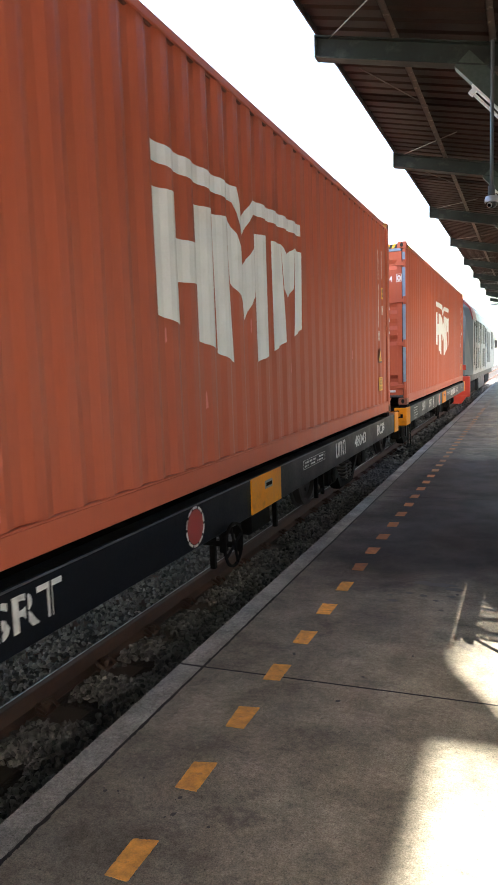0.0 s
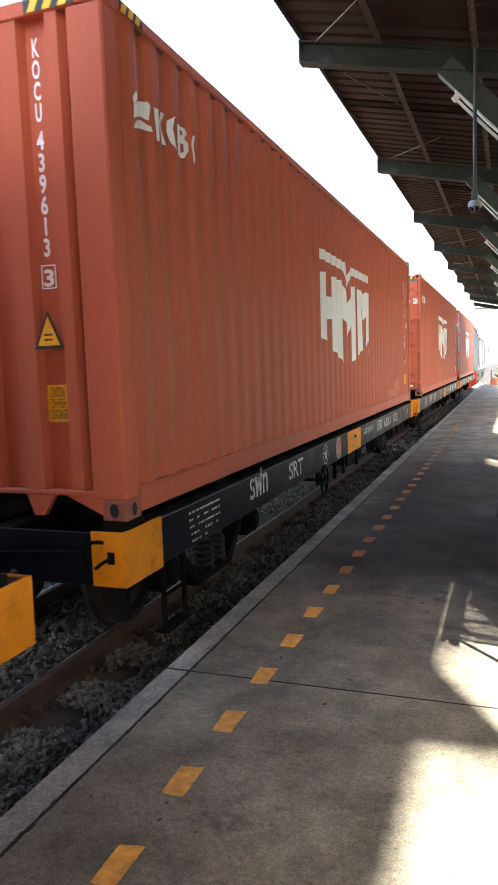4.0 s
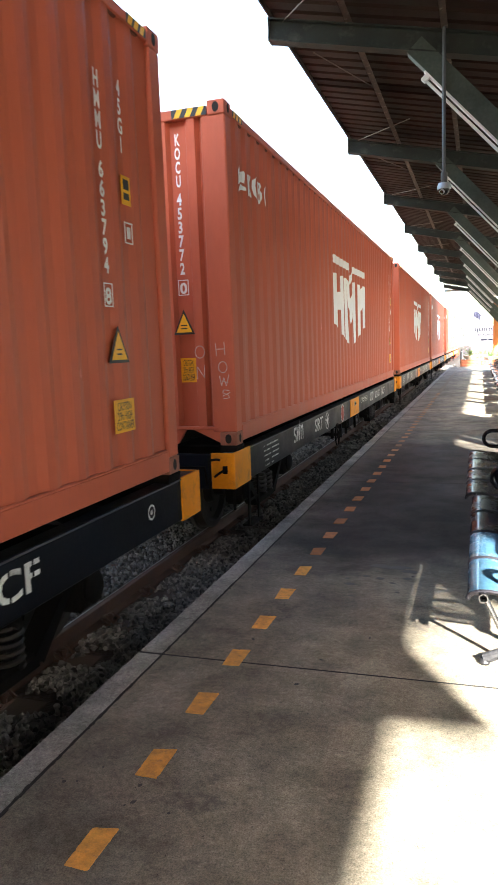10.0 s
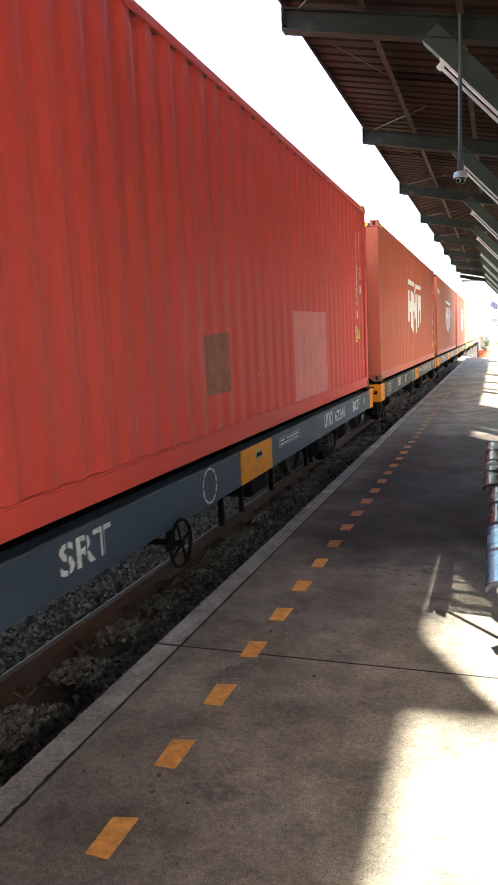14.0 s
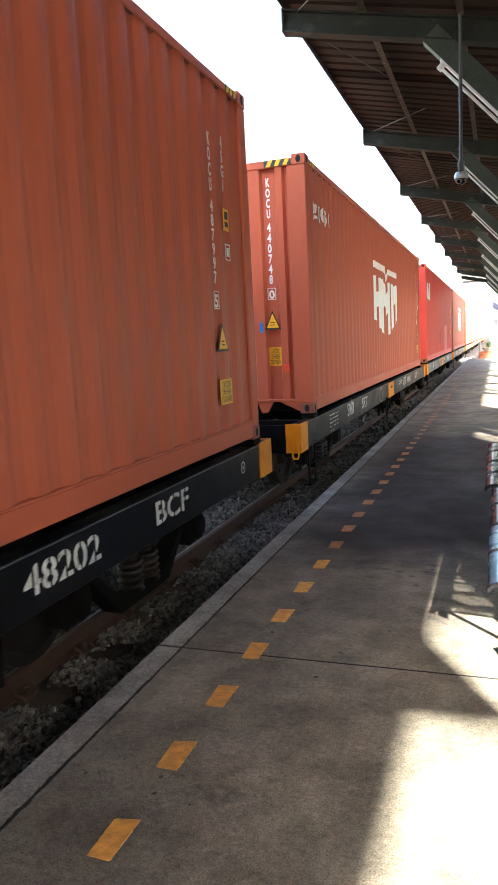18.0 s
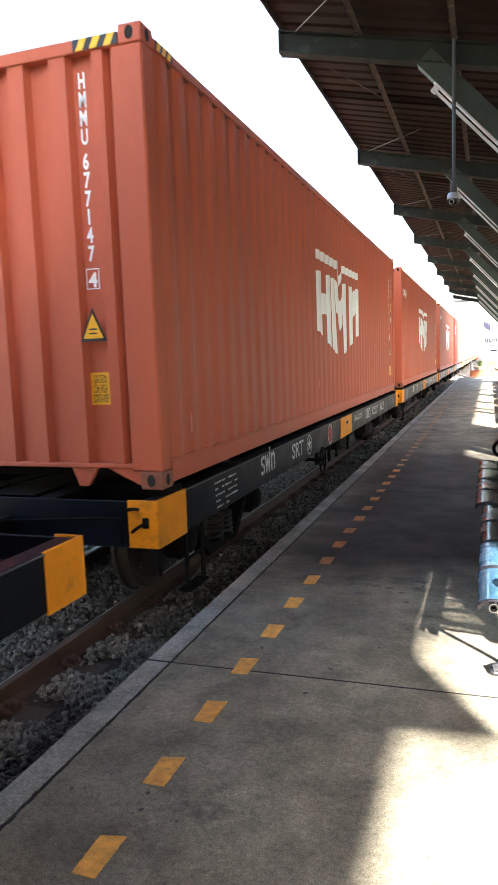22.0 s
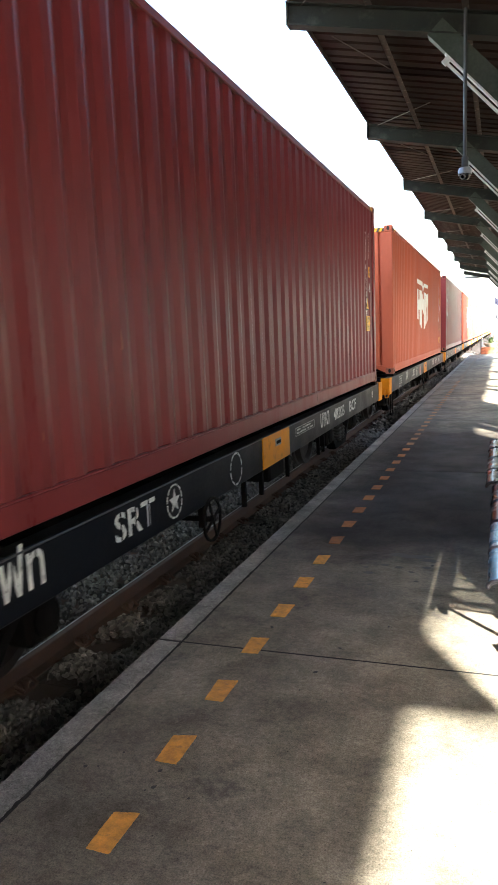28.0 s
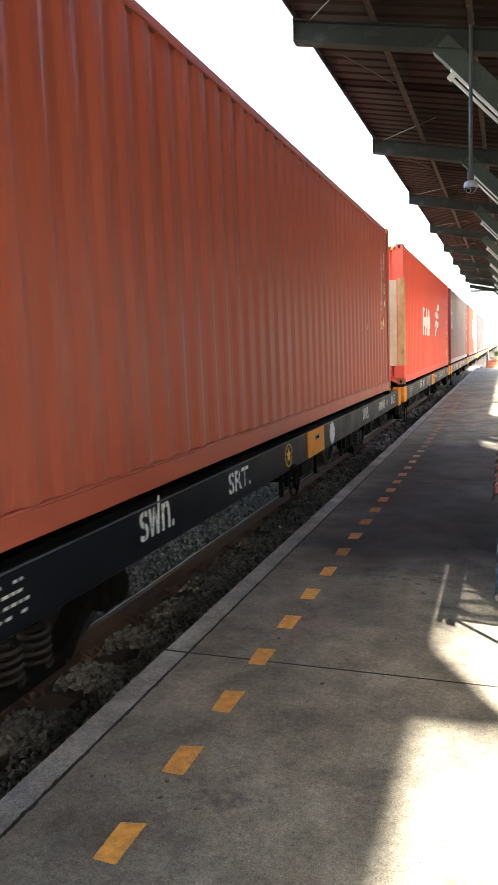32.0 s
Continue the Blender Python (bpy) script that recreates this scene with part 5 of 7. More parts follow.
        part("small_print", shared("height_print", lambda: Shape().box(0, 0.003, 0.02, 0.09, 0.09, 0.15).box(0, 0.003, 0.02, 0.09, 0.03, 0.07), STICKER_BLACK), STICKER_BLACK, o)
        part("code_box", shared("code_box", lambda: Shape().box(0, 0.003, 0, 0.1, 0, 0.008).box(0, 0.003, 0, 0.1, 0.12, 0.128).box(0, 0.003, 0, 0.008, 0, 0.128).box(0, 0.003, 0.092, 0.1, 0, 0.128)
                                .box(0, 0.003, 0.03, 0.07, 0.03, 0.1), LETTER), LETTER, c, "white boxed code").location = (face, 11.56, 1.52)
    if spec.get("tag", 1) in (1, 2):
        triangle_sign(c, (face, 11.4, 0.8), "side")
        if spec.get("tag", 1) == 1:
            caution(c, (face, 11.3, 0.38), "side", "CAUTION\n2.9m HIGH\nCONTAINER", 0.25, 0.2)
        else:
            caution(c, (face, 11.12, 0.77), "side", "CAUTION\n2.9m HIGH\nCONTAINER", 0.18, 0.24)
    elif spec.get("tag") == 4:
        triangle_sign(c, (face, 11.46, 1.16), "side")
    elif spec.get("tag") == 3:
        triangle_sign(c, (face, 11.4, 1.22), "side")
        caution(c, (face, 11.3, 0.88), "side", "CAUTION\n2.9m HIGH", 0.32, 0.24)
    for kind in spec.get("marks", ()):
        groups, label = MARKS[kind]
        shift = spec.get("shift", 0.0) if kind == "emblem" else 0.0
        for g, polys in enumerate(groups):
            part("emblem_stroke", shared("emblem_stroke|%s%d|%.2f" % (kind, g, shift), lambda: painted([[(y + shift, z - BOX_Z) for y, z in p] for p in polys]), LOGO), LOGO, c, label)
    for k, (y0, y1, z0, z1, mat, label) in enumerate(spec.get("patches", ())):
        part("paint_patch", painted([[(y0, z0), (y1, z0), (y1 - 0.02, z1), (y0, z1 - 0.02)]], 0.002), mat, c, label)
    for y0, y1, z0, z1, mat, label in spec.get("post_patches", ()):
        part("paint_patch", Shape().box(HALF - 0.13, HALF + 0.0025, 0.002, y1, z0, z1, 0.002), mat, c, label)
        part("paint_patch", painted([[(y1 - 0.04, z0), (y1 + 0.09, z0), (y1 + 0.07, z1 - 0.05), (y1 - 0.04, z1)]], 0.002), mat, c, label)
        part("paint_patch", Shape().box(HALF - 0.36, HALF - 0.15, 0.003, 0.012, z0, z1 - 0.03), PALE_PRIMER, c, label)
    foot = spec["paint"] in ("bright", "red") and shared("rib_foot_grime", lambda: painted([[(y - 0.06, Z_LOW + 0.003), (y + 0.06, Z_LOW + 0.003), (y + 0.035, Z_LOW + 0.012), (y - 0.02, Z_LOW + 0.016)] for y in
                                                    [P0 + 0.12 + PITCH * i for i in range(42)]], 0.0016), GRIME_AND_SHADE)
    if foot:
        tagged(part("rib_foot_grime", foot, GRIME_AND_SHADE, c, "dark rusty grime at the feet of the ribs"), kind="stuff")
    chalk(c, spec.get("chalk", ()))
    for x, y, z, w, h, mat, label in spec.get("tags", ()):
        part("tag", Shape().box(x, x + w, y - 0.003, y + 0.002, z, z + h), mat, c, label)
    # scrapes of bare paint along the side
    rs = random.Random(spec["seed"])
    scr = []
    for i in range(9):
        y, z = rs.uniform(0.5, 11.5), rs.uniform(0.2, 1.1)
        h = rs.uniform(0.03, 0.16)
        scr.append([(y, z), (y + rs.uniform(0.008, 0.025), z + 0.01), (y + 0.012, z + h), (y + 0.002, z + h - 0.01)])
    tagged(part("scrape_marking", painted(scr, 0.0022), PATCH if spec["paint"] != "maroon" else FITTING, c, "pale vertical scrapes in the paint"), kind="stuff")
    return c


CHALK = material("white_chalk", (0.55, 0.42, 0.38), 0.9, vary=0.4, scale=60)
CHALK_STROKES = {
    "h": [[(-0.05, 0.05), (-0.045, -0.06)], [(0.03, 0.06), (0.035, -0.05)], [(-0.05, 0.0), (0.035, 0.0)]],
    "o": [[(0.045 * math.sin(a), 0.055 * math.cos(a)) for a in [6.6 * i / 14 for i in range(15)]]],
    "w": [[(-0.05, 0.05), (-0.03, -0.05), (-0.005, 0.03), (0.02, -0.05), (0.05, 0.06)], [(-0.03, 0.0), (0.04, -0.02)]],
    "s": [[(0.04, 0.04), (-0.02, 0.05), (-0.04, 0.02), (0.03, -0.01), (0.04, -0.04), (-0.03, -0.05)], [(-0.04, -0.02), (0.05, 0.02)]],
    "n": [[(-0.04, -0.06), (-0.035, 0.05), (0.03, -0.05), (0.035, 0.06)]],
}


def chalk(c, signs):
    """Scrawls of chalk on the front end: thin strokes laid on the steel."""
    for kind, x, y, z, size in signs:
        sh = Shape()
        for line in CHALK_STROKES[kind]:
            for (a, b), (d, e) in zip(line[:-1], line[1:]):
                way = Vector((d - a, e - b)).normalized() * 0.0032
                q = [(x + size * a - way.y, z + size * b + way.x), (x + size * a + way.y, z + size * b - way.x), (x + size * d + way.y, z + size * e - way.x), (x + size * d - way.y, z + size * e + way.x)]
                sh.prism(q, 1, y - 0.0016, y + 0.001)
        part("chalk_scrawl", sh, CHALK, c, "scrawled chalk stroke")


def box_digit(c, digit, at, face):
    w, h, t = 0.1, 0.13, 0.007
    if face == "end":
        sh = Shape().box(-0.015, w - 0.015, -0.002, 0.0, -0.012, -0.012 + t).box(-0.015, w - 0.015, -0.002, 0, h - 0.012, h - 0.012 + t).box(-0.015, -0.015 + t, -0.002, 0, -0.012, h - 0.012).box(w - 0.015 - t, w - 0.015, -0.002, 0, -0.012, h - 0.012)
    else:
        sh = Shape().box(0, 0.002, -0.015, w - 0.015, -0.012, -0.012 + t).box(0, 0.002, -0.015, w - 0.015, h - 0.012, h - 0.012 + t).box(0, 0.002, -0.015, -0.015 + t, -0.012, h - 0.012).box(0, 0.002, w - 0.015 - t, w - 0.015, -0.012, h - 0.012)
    o = part("digit_frame", shared("digit_frame|" + face, lambda: sh, LETTER), LETTER, c)
    o.location = at
    lettering("check_digit", digit, LETTER, o, (0, 0, 0), 0.07, 0.1, face)


def door_end(c, paint, number):
    part("end_rail", shared("end_rail|door_top", lambda: Shape().box(-HALF + 0.16, HALF - 0.16, 0.004, 0.07, 2.818, HEIGHT - 0.035, 0.005), paint), paint, c, "top rail over the doors")
    part("end_rail", shared("end_rail|door_low", lambda: Shape().prism([(-HALF + 0.3, 0.125), (HALF - 0.3, 0.125), (HALF - 0.34, 0.03), (-HALF + 0.34, 0.03)], 1, 0.004, 0.07), paint), paint, c, "bottom rail under the doors")
    # upright section of a door: pressed bands set back from the face
    section, z = [(0.012, 0.175)], 0.0
    for low, high in ((0.345, 0.55), (1.09, 1.28), (1.375, 1.57), (1.665, 1.86), (2.455, 2.635)):
        section += [(0.012, low), (0.046, low + 0.07), (0.046, high - 0.07), (0.012, high)]
    section += [(0.012, 2.775), (0.07, 2.775), (0.07, 0.175)]
    for sx in (-1, 1):
        x0, x1 = sorted((sx * 0.012, sx * (HALF - 0.085)))
        xa, xb = sorted((sx * 0.1, sx * (HALF - 0.17)))
        d = part("door", shared("door|%d" % sx, lambda: Shape().prism(section, 0, xa, xb), paint), paint, c, "steel container door with pressed bands")
        for p, q in ((x0, xa), (xb, x1)):
            part("door_stile", shared("door_stile|%d%.2f" % (sx, p), lambda: Shape().box(p, q, 0.011, 0.07, 0.175, 2.775, 0.004), paint), paint, d, "flat edge of the door")
        for z in (0.135, 2.778):
            part("door_seal", shared("door_seal|%d%.2f" % (sx, z), lambda: Shape().box(x0, x1, 0.014, 0.03, z, z + 0.037), SEAL), SEAL, d, "blue-grey rubber seal")
        part("door_seal", shared("door_seal|%dv" % sx, lambda: Shape().box(*sorted((sx * (HALF - 0.084), sx * (HALF - 0.071))), 0.02, 0.04, 0.135, 2.81), BLACK), BLACK, d, "dark rubber seal")
        for k, x in enumerate((0.15, 0.56)):
            b = part("locking_bar", shared("locking_bar|%d%d" % (sx, k), lambda: Shape().cyl((sx * x, -0.012, 0.08), (sx * x, -0.012, HEIGHT - 0.06), 0.019, 12), GALV, True), GALV, d, "galvanised locking bar")
            for z, w, h in ((0.06, 0.05, 0.06), (0.15, 0.04, 0.13), (1.02, 0.035, 0.06), (1.9, 0.035, 0.06), (HEIGHT - 0.3, 0.035, 0.2)):
                part("bar_guide", shared("bar_guide|%d%d%.2f" % (sx, k, z), lambda: Shape().box(sx * x - w, sx * x + w, -0.036, 0.03, z, z + h, 0.008).cyl((sx * x - w * 0.6, -0.042, z + h / 2), (sx * x - w * 0.6, -0.03, z + h / 2), 0.01, 8),
                                         GALV), GALV, b, "galvanised bar guide")
            hd = Shape().box(sx * x - 0.03, sx * x + 0.24, -0.038, -0.02, 0.645, 0.667, 0.004)
            part("handle", shared("handle|%d%d" % (sx, k), lambda: hd, GALV), GALV, b, "galvanised door handle")
            hr = Shape().box(sx * x + 0.1, sx * x + 0.15, -0.05, 0.03, 0.61, 0.7, 0.008).box(sx * x + 0.115, sx * x + 0.135, -0.046, 0.0, 0.57, 0.74, 0.006).cyl((sx * x + 0.125, -0.055, 0.7), (sx * x + 0.125, -0.02, 0.7), 0.016, 8)
            part("handle_retainer", shared("handle_retainer|%d%d" % (sx, k), lambda: hr, GALV), GALV, b, "galvanised handle catch")
        for z in (0.3, 1.08, 1.86, 2.52):
            hx = sx * (HALF - 0.03)
            part("hinge", shared("hinge|%d%.2f" % (sx, z), lambda: Shape().box(min(hx, hx - sx * 0.16), max(hx, hx - sx * 0.16), -0.014, 0.03, z, z + 0.07, 0.006).cyl((hx - sx * 0.01, -0.006, z - 0.02), (hx - sx * 0.01, -0.006, z + 0.1), 0.018, 10), paint), paint, d, "door hinge")
    if number and number[1] == "418684":
        for z0, z1 in ((0.42, 1.05), (1.19, 1.83), (1.97, 2.49), (2.62, 2.76)):
            part("door_gasket", Shape().box(HALF - 0.07, HALF - 0.018, -0.004, 0.02, z0, z1, 0.006), GASKET, c, "rubber gasket coloured pale blue for its sky reflection")
        part("door_gasket", Shape().box(0.02, HALF - 0.1, -0.004, 0.012, 2.782, 2.83, 0.006), GASKET, c, "rubber gasket coloured pale blue for its sky reflection")
    face = 0.0095
    if number:
        lettering("serial_letters", number[0], LETTER, c, (0.272, face, 2.24), 0.225, 0.11, "end", "white painted serial letters")
        lettering("serial_letters", number[1], LETTER, c, (0.635, face, 2.24), 0.33, 0.11, "end", "white painted serial letters")
        box_digit(c, number[2], (1.05, face, 2.25), "end")
        lettering("type_code", "45G1", LETTER, c, (0.645, face, 2.085), 0.205, 0.1, "end", "white painted type code")
        for z, a, b, e in ((1.80, "MAX. GROSS", "32.500 KGS", "71.650 LBS"), (1.59, "TARE", "3.700 KGS", "8.160 LBS"), (1.37, "NET", "28.800 KGS", "63.490 LBS"), (1.15, "CU. CAP.", "76.4 CU.M.", "2.700 CU.FT.")):
            lettering("weight_text", a, LETTER, c, (0.215, face, z - 0.04), 0.029 * len(a), 0.06, "end")
            lettering("weight_text", b, LETTER, c, (0.65, face, z + 0.015), 0.255, 0.055, "end")
            lettering("weight_text", e, LETTER, c, (0.655, face, z - 0.065), 0.26, 0.055, "end")
        part("maker_plate", shared("maker_plate", lambda: Shape().box(0.905, 1.005, 0.006, 0.02, 0.225, 0.265, 0.003), LETTER), LETTER, c, "small pale maker's plate")


# ---------------------------------------------------------------- wagons
DECK_TOP, SILL_LOW = 0.972, 0.67      # above the rails
SX = 1.22                           # half width over the side sills


def spring():
    pts = []
    for i in range(60):
        a = i / 60 * 2 * math.pi * 5
        pts.append((0.075 * math.cos(a), 0.075 * math.sin(a), 0.24 * i / 60))
    return Shape().tube(pts, 0.017, 6)


SPRING_MESH = spring().mesh("coil_spring", SPRING, True)
WHEEL_R = 0.42


def wheelset_mesh():
    sh = Shape().cyl((-0.7, 0, 0), (0.7, 0, 0), 0.07, 12)
    for sx in (-1, 1):
        prof_w = [(0.43, 0.1), (0.45, 0.36), (0.455, WHEEL_R + 0.028), (0.485, WHEEL_R + 0.028), (0.495, WHEEL_R), (0.58, WHEEL_R - 0.006), (0.585, 0.35), (0.53, 0.33), (0.52, 0.16), (0.6, 0.13), (0.6, 0.08)]
        sh.lathe((0, 0, 0), 0, [(sx * h, r) for h, r in prof_w], 28)
        for k in range(4):
            a = k * math.pi / 2 + 0.3
            sh.cyl((sx * 0.515, 0.24 * math.cos(a), 0.24 * math.sin(a)), (sx * 0.54, 0.24 * math.cos(a), 0.24 * math.sin(a)), 0.028, 8)
    return sh


WHEELSET_MESH = wheelset_mesh().mesh("wheelset", WHEEL, True)


def bogie_frame():
    sh = Shape()
    for sx in (-1, 1):
        a, b = sorted((sx * 0.76, sx * 0.9))
        # upper bar, pedestals and lower bar
        sh.box(a, b, -1.15, 1.15, 0.52, 0.64, 0.02)
        sh.box(a, b, -0.45, 0.45, 0.6, 0.72, 0.02)
        for y in (-0.875, 0.875):
            sh.box(a - 0.01, b + 0.03, y - 0.14, y + 0.14, 0.28, 0.54, 0.03)
        sh.prism([(-0.75, 0.52), (-0.66, 0.52), (-0.28, 0.2), (-0.36, 0.14)], 0, a, b)
        sh.prism([(0.75, 0.52), (0.66, 0.52), (0.28, 0.2), (0.36, 0.14)], 0, a, b)
        sh.box(a, b, -0.34, 0.34, 0.12, 0.22, 0.02)
    sh.box(-0.95, 0.95, -0.17, 0.17, 0.5, 0.66, 0.02)
    return sh


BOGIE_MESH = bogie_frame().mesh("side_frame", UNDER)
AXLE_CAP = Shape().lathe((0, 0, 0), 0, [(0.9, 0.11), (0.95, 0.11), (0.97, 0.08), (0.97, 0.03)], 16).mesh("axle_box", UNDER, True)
SMOOTH_WHEELS = []


def flat_wagon(spec):
    n, f = spec["deck"]
    mid, half_panel = spec.get('mid', 6.2), 0.36 if f > 12.9 else 0.43
    w = thing("flat_wagon", (TRACK_X, 0, RAIL_Z), spec["wagon_label"], "railway wagon", "wagons of the train")
    paint = SILL_GREY if spec.get("sill") else SILL
    for sx in (-1, 1):
        s = Shape()
        a, b = sorted((sx * (SX - 0.014), sx * SX))
        s.box(a, b, n + 0.012, f - 0.012, SILL_LOW, DECK_TOP, 0.004)
        for z0, z1 in ((SILL_LOW, SILL_LOW + 0.016), (DECK_TOP - 0.016, DECK_TOP)):
            a, b = sorted((sx * (SX - 0.12), sx * (SX - 0.012)))
            s.box(a, b, n + 0.012, f - 0.012, z0, z1)
        sill = part("side_sill", s, paint, w, "dark blue-black steel side sill")
        part("sill_lip", Shape().box(*sorted((sx * (SX - 0.004), sx * (SX + 0.008))), n + 0.02, f - 0.02, DECK_TOP - 0.012, DECK_TOP - 0.002, 0.003), SILL_EDGE, sill, "pale top edge of the sill")
    for y in (n, f):
        e = Shape().box(-SX + 0.02, SX - 0.02, min(y, y + (0.012 if y == n else -0.012)), max(y, y + (0.012 if y == n else -0.012)), SILL_LOW - 0.02, DECK_TOP - 0.004, 0.004)
        part("end_sill", e, paint, w, "dark steel end sill")
    k = 0
    y = n + 0.5
    while y < f - 0.3:
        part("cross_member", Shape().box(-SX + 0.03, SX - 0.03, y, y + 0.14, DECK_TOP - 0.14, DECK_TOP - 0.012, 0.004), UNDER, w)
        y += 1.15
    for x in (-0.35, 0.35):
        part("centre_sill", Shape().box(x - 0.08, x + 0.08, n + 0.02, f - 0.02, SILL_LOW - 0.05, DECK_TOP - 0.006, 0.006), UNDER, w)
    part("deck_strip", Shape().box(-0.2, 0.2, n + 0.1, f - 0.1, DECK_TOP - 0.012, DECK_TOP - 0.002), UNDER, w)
    # seats of the container corners
    for x in (-1.14, 1.14):
        for y in (0.09, LENGTH - 0.09):
            part("corner_seat", Shape().box(x - 0.08, x + 0.08, y - 0.1, y + 0.1, DECK_TOP - 0.002, 1.03, 0.004), UNDER, w)
    # yellow panels at the corners and in the middle
    for sx in (-1, 1):
        side_long, end_wide = (0.3, 0.16) if n < -0.4 else (0.44, 0.21)
        for y0, y1, ye in ((n - 0.001, n + side_long, n), (f - 0.32, f + 0.001, f)):
            a, b = sorted((sx * (SX - 0.01), sx * (SX + 0.012)))
            p = part("yellow_corner_panel", Shape().box(a, b, y0, y1, SILL_LOW - 0.012, DECK_TOP + 0.008, 0.003), YELLOW, w, "yellow-painted corner panel")
            a, b = sorted((sx * (SX - end_wide), sx * (SX + 0.012)))
            q = part("yellow_end_panel", Shape().box(a, b, ye - 0.016 if ye == n else ye + 0.002, ye - 0.002 if ye == n else ye + 0.016, SILL_LOW - 0.012, DECK_TOP + 0.008, 0.003), YELLOW, w, "yellow-painted end panel")
            if sx > 0 and ye == n:
                if n < -0.4:
                    part("stirrup", Shape().tube([(SX - 0.075, n - 0.03, 0.76), (SX - 0.08, n - 0.035, 0.66), (SX - 0.07, n - 0.04, 0.6), (SX - 0.02, n - 0.04, 0.6), (SX - 0.008, n - 0.035, 0.66), (SX - 0.012, n - 0.03, 0.76)], 0.011, 8),
                         YELLOW, q, "yellow steel stirrup under the corner")
                else:
                    latch = Shape().box(SX - 0.1, SX - 0.055, n - 0.03, n - 0.015, 0.795, 0.865, 0.004)
                    latch.tube([(SX - 0.08, n - 0.03, 0.83), (SX - 0.13, n - 0.05, 0.8), (SX - 0.17, n - 0.045, 0.77)], 0.011, 6)
                    latch.tube([(SX - 0.21, n - 0.03, 0.915), (SX - 0.15, n - 0.035, 0.925), (SX - 0.12, n - 0.03, 0.92)], 0.012, 6)
                    part("latch", latch, UNDER, q, "small black latch and lever")
                part("step_peg", Shape().cyl((SX - 0.02, n + 0.04, 0.46), (SX - 0.02, n + 0.04, SILL_LOW), 0.014, 8), UNDER, w, "short hanging peg")
                part("cut_lever", Shape().tube([(-0.1, n - 0.06, 0.8), (SX - 0.4, n - 0.06, 0.86), (SX - 0.26, n - 0.05, 0.86), (SX - 0.24, n - 0.05, 0.7)], 0.012, 6), UNDER, w, "bent coupler lever")
        a, b = sorted((sx * (SX - 0.01), sx * (SX + 0.012)))
        p = part("yellow_middle_panel", Shape().box(a, b, mid - half_panel, mid + half_panel, SILL_LOW + 0.005, DECK_TOP - 0.004, 0.004), YELLOW, w, "yellow-painted middle panel")
        if sx > 0:
            pl = part("panel_plate", Shape().box(SX + 0.011, SX + 0.016, mid - 0.06, mid + 0.12, 0.835, 0.905, 0.003), FOOT, p, "small grey plate")
            part("plate_slot", Shape().box(SX + 0.0155, SX + 0.0185, mid - 0.035, mid + 0.1, 0.855, 0.885), UNDER, pl, "dark slot")
    fx = SX + 0.002
    lay = dict(thai=2.0, srt=3.12, star=3.9, ring=5.08, brake=4.44, cls=7.95, num=8.73, bcf=9.76, note=6.9)
    if f > 12.9:
        lay.update(thai=1.95, srt=3.1, star=4.25, ring=5.05, brake=5.5, cls=8.72, num=9.74, bcf=11.0, note=7.5)
    lay.update(spec.get("lay", {}))
    # lettering of the side sill
    t = Shape()
    rs = random.Random(spec["seed"] + 50)
    for r in range(5):
        y = 0.8 + 0.01 * r
        while y < 1.32 - (0.2 if r > 3 else 0):
            l = rs.uniform(0.012, 0.045)
            if not (r > 2 and 0.98 < y < 1.03):
                t.box(fx, fx + 0.0015, y, min(y + l, 1.36), 0.9 - 0.05 * r, 0.915 - 0.05 * r)
            y += l + rs.uniform(0.008, 0.03) + (0.06 if rs.random() < 0.15 else 0)
    tagged(part("data_table", t, STENCIL, w, "small white data lettering"), kind="stuff")
    lettering("operator_thai", "รฟท" + spec.get("dot", ""), STENCIL, w, (fx, lay["thai"], 0.765), 0.46, 0.24, "side", "white stencilled lettering")
    lettering("operator_letters", "SRT" + spec.get("dot", ""), STENCIL, w, (fx, lay["srt"], 0.755), 0.5, 0.17, "side", "white stencilled lettering")
    if spec.get("star"):
        e = Shape()
        for i in range(12):
            a = i * math.pi / 6
            e.disc_ring((fx, lay["star"], 0.825), 0, 0.105, 0.118, 0.0015, 4, a + 0.05, a + math.pi / 6 - 0.05)
        pts = [(lay["star"] + (0.085 if i % 2 == 0 else 0.036) * math.sin(i * math.pi / 5), 0.825 + (0.085 if i % 2 == 0 else 0.036) * math.cos(i * math.pi / 5)) for i in range(10)]
        for i in range(0, 10, 2):
            e.prism([(lay["star"], 0.825), pts[i - 1], pts[i], pts[i + 1]], 0, fx, fx + 0.0015)
        part("star_emblem", e, STENCIL if spec["star"] == 1 else STICKER, w, "stencilled star in a broken ring")
    disc = spec.get("disc", 0)
    ring = Shape()
    for i in range(10):
        a = i * math.pi / 5
        ring.disc_ring((fx, lay["ring"], 0.82), 0, 0.122, 0.138, 0.0015, 4, a + 0.07, a + math.pi / 5 - 0.07)
    ring = part("ring_mark", ring, STENCIL, w, "broken white ring")
    if disc:
        part("disc", Shape().lathe((fx, lay["ring"], 0.82), 0, [(0.0, 0.118), (0.001, 0.118)], 28), SIGNRED if disc == 1 else SIGNPINK if disc == 2 else STENCIL, ring, "painted round mark")
    if spec["number"]:
        lettering("class_thai", "บทต" + spec.get("dot", ""), STENCIL, w, (fx, lay["cls"] + 0.06, 0.755), 0.46, 0.18, "side", "white stencilled lettering")
        lettering("wagon_number", spec["number"], STENCIL, w, (fx, lay["num"], 0.76), 0.67, 0.15, "side", "white stencilled number")
    else:
        bars = Shape()
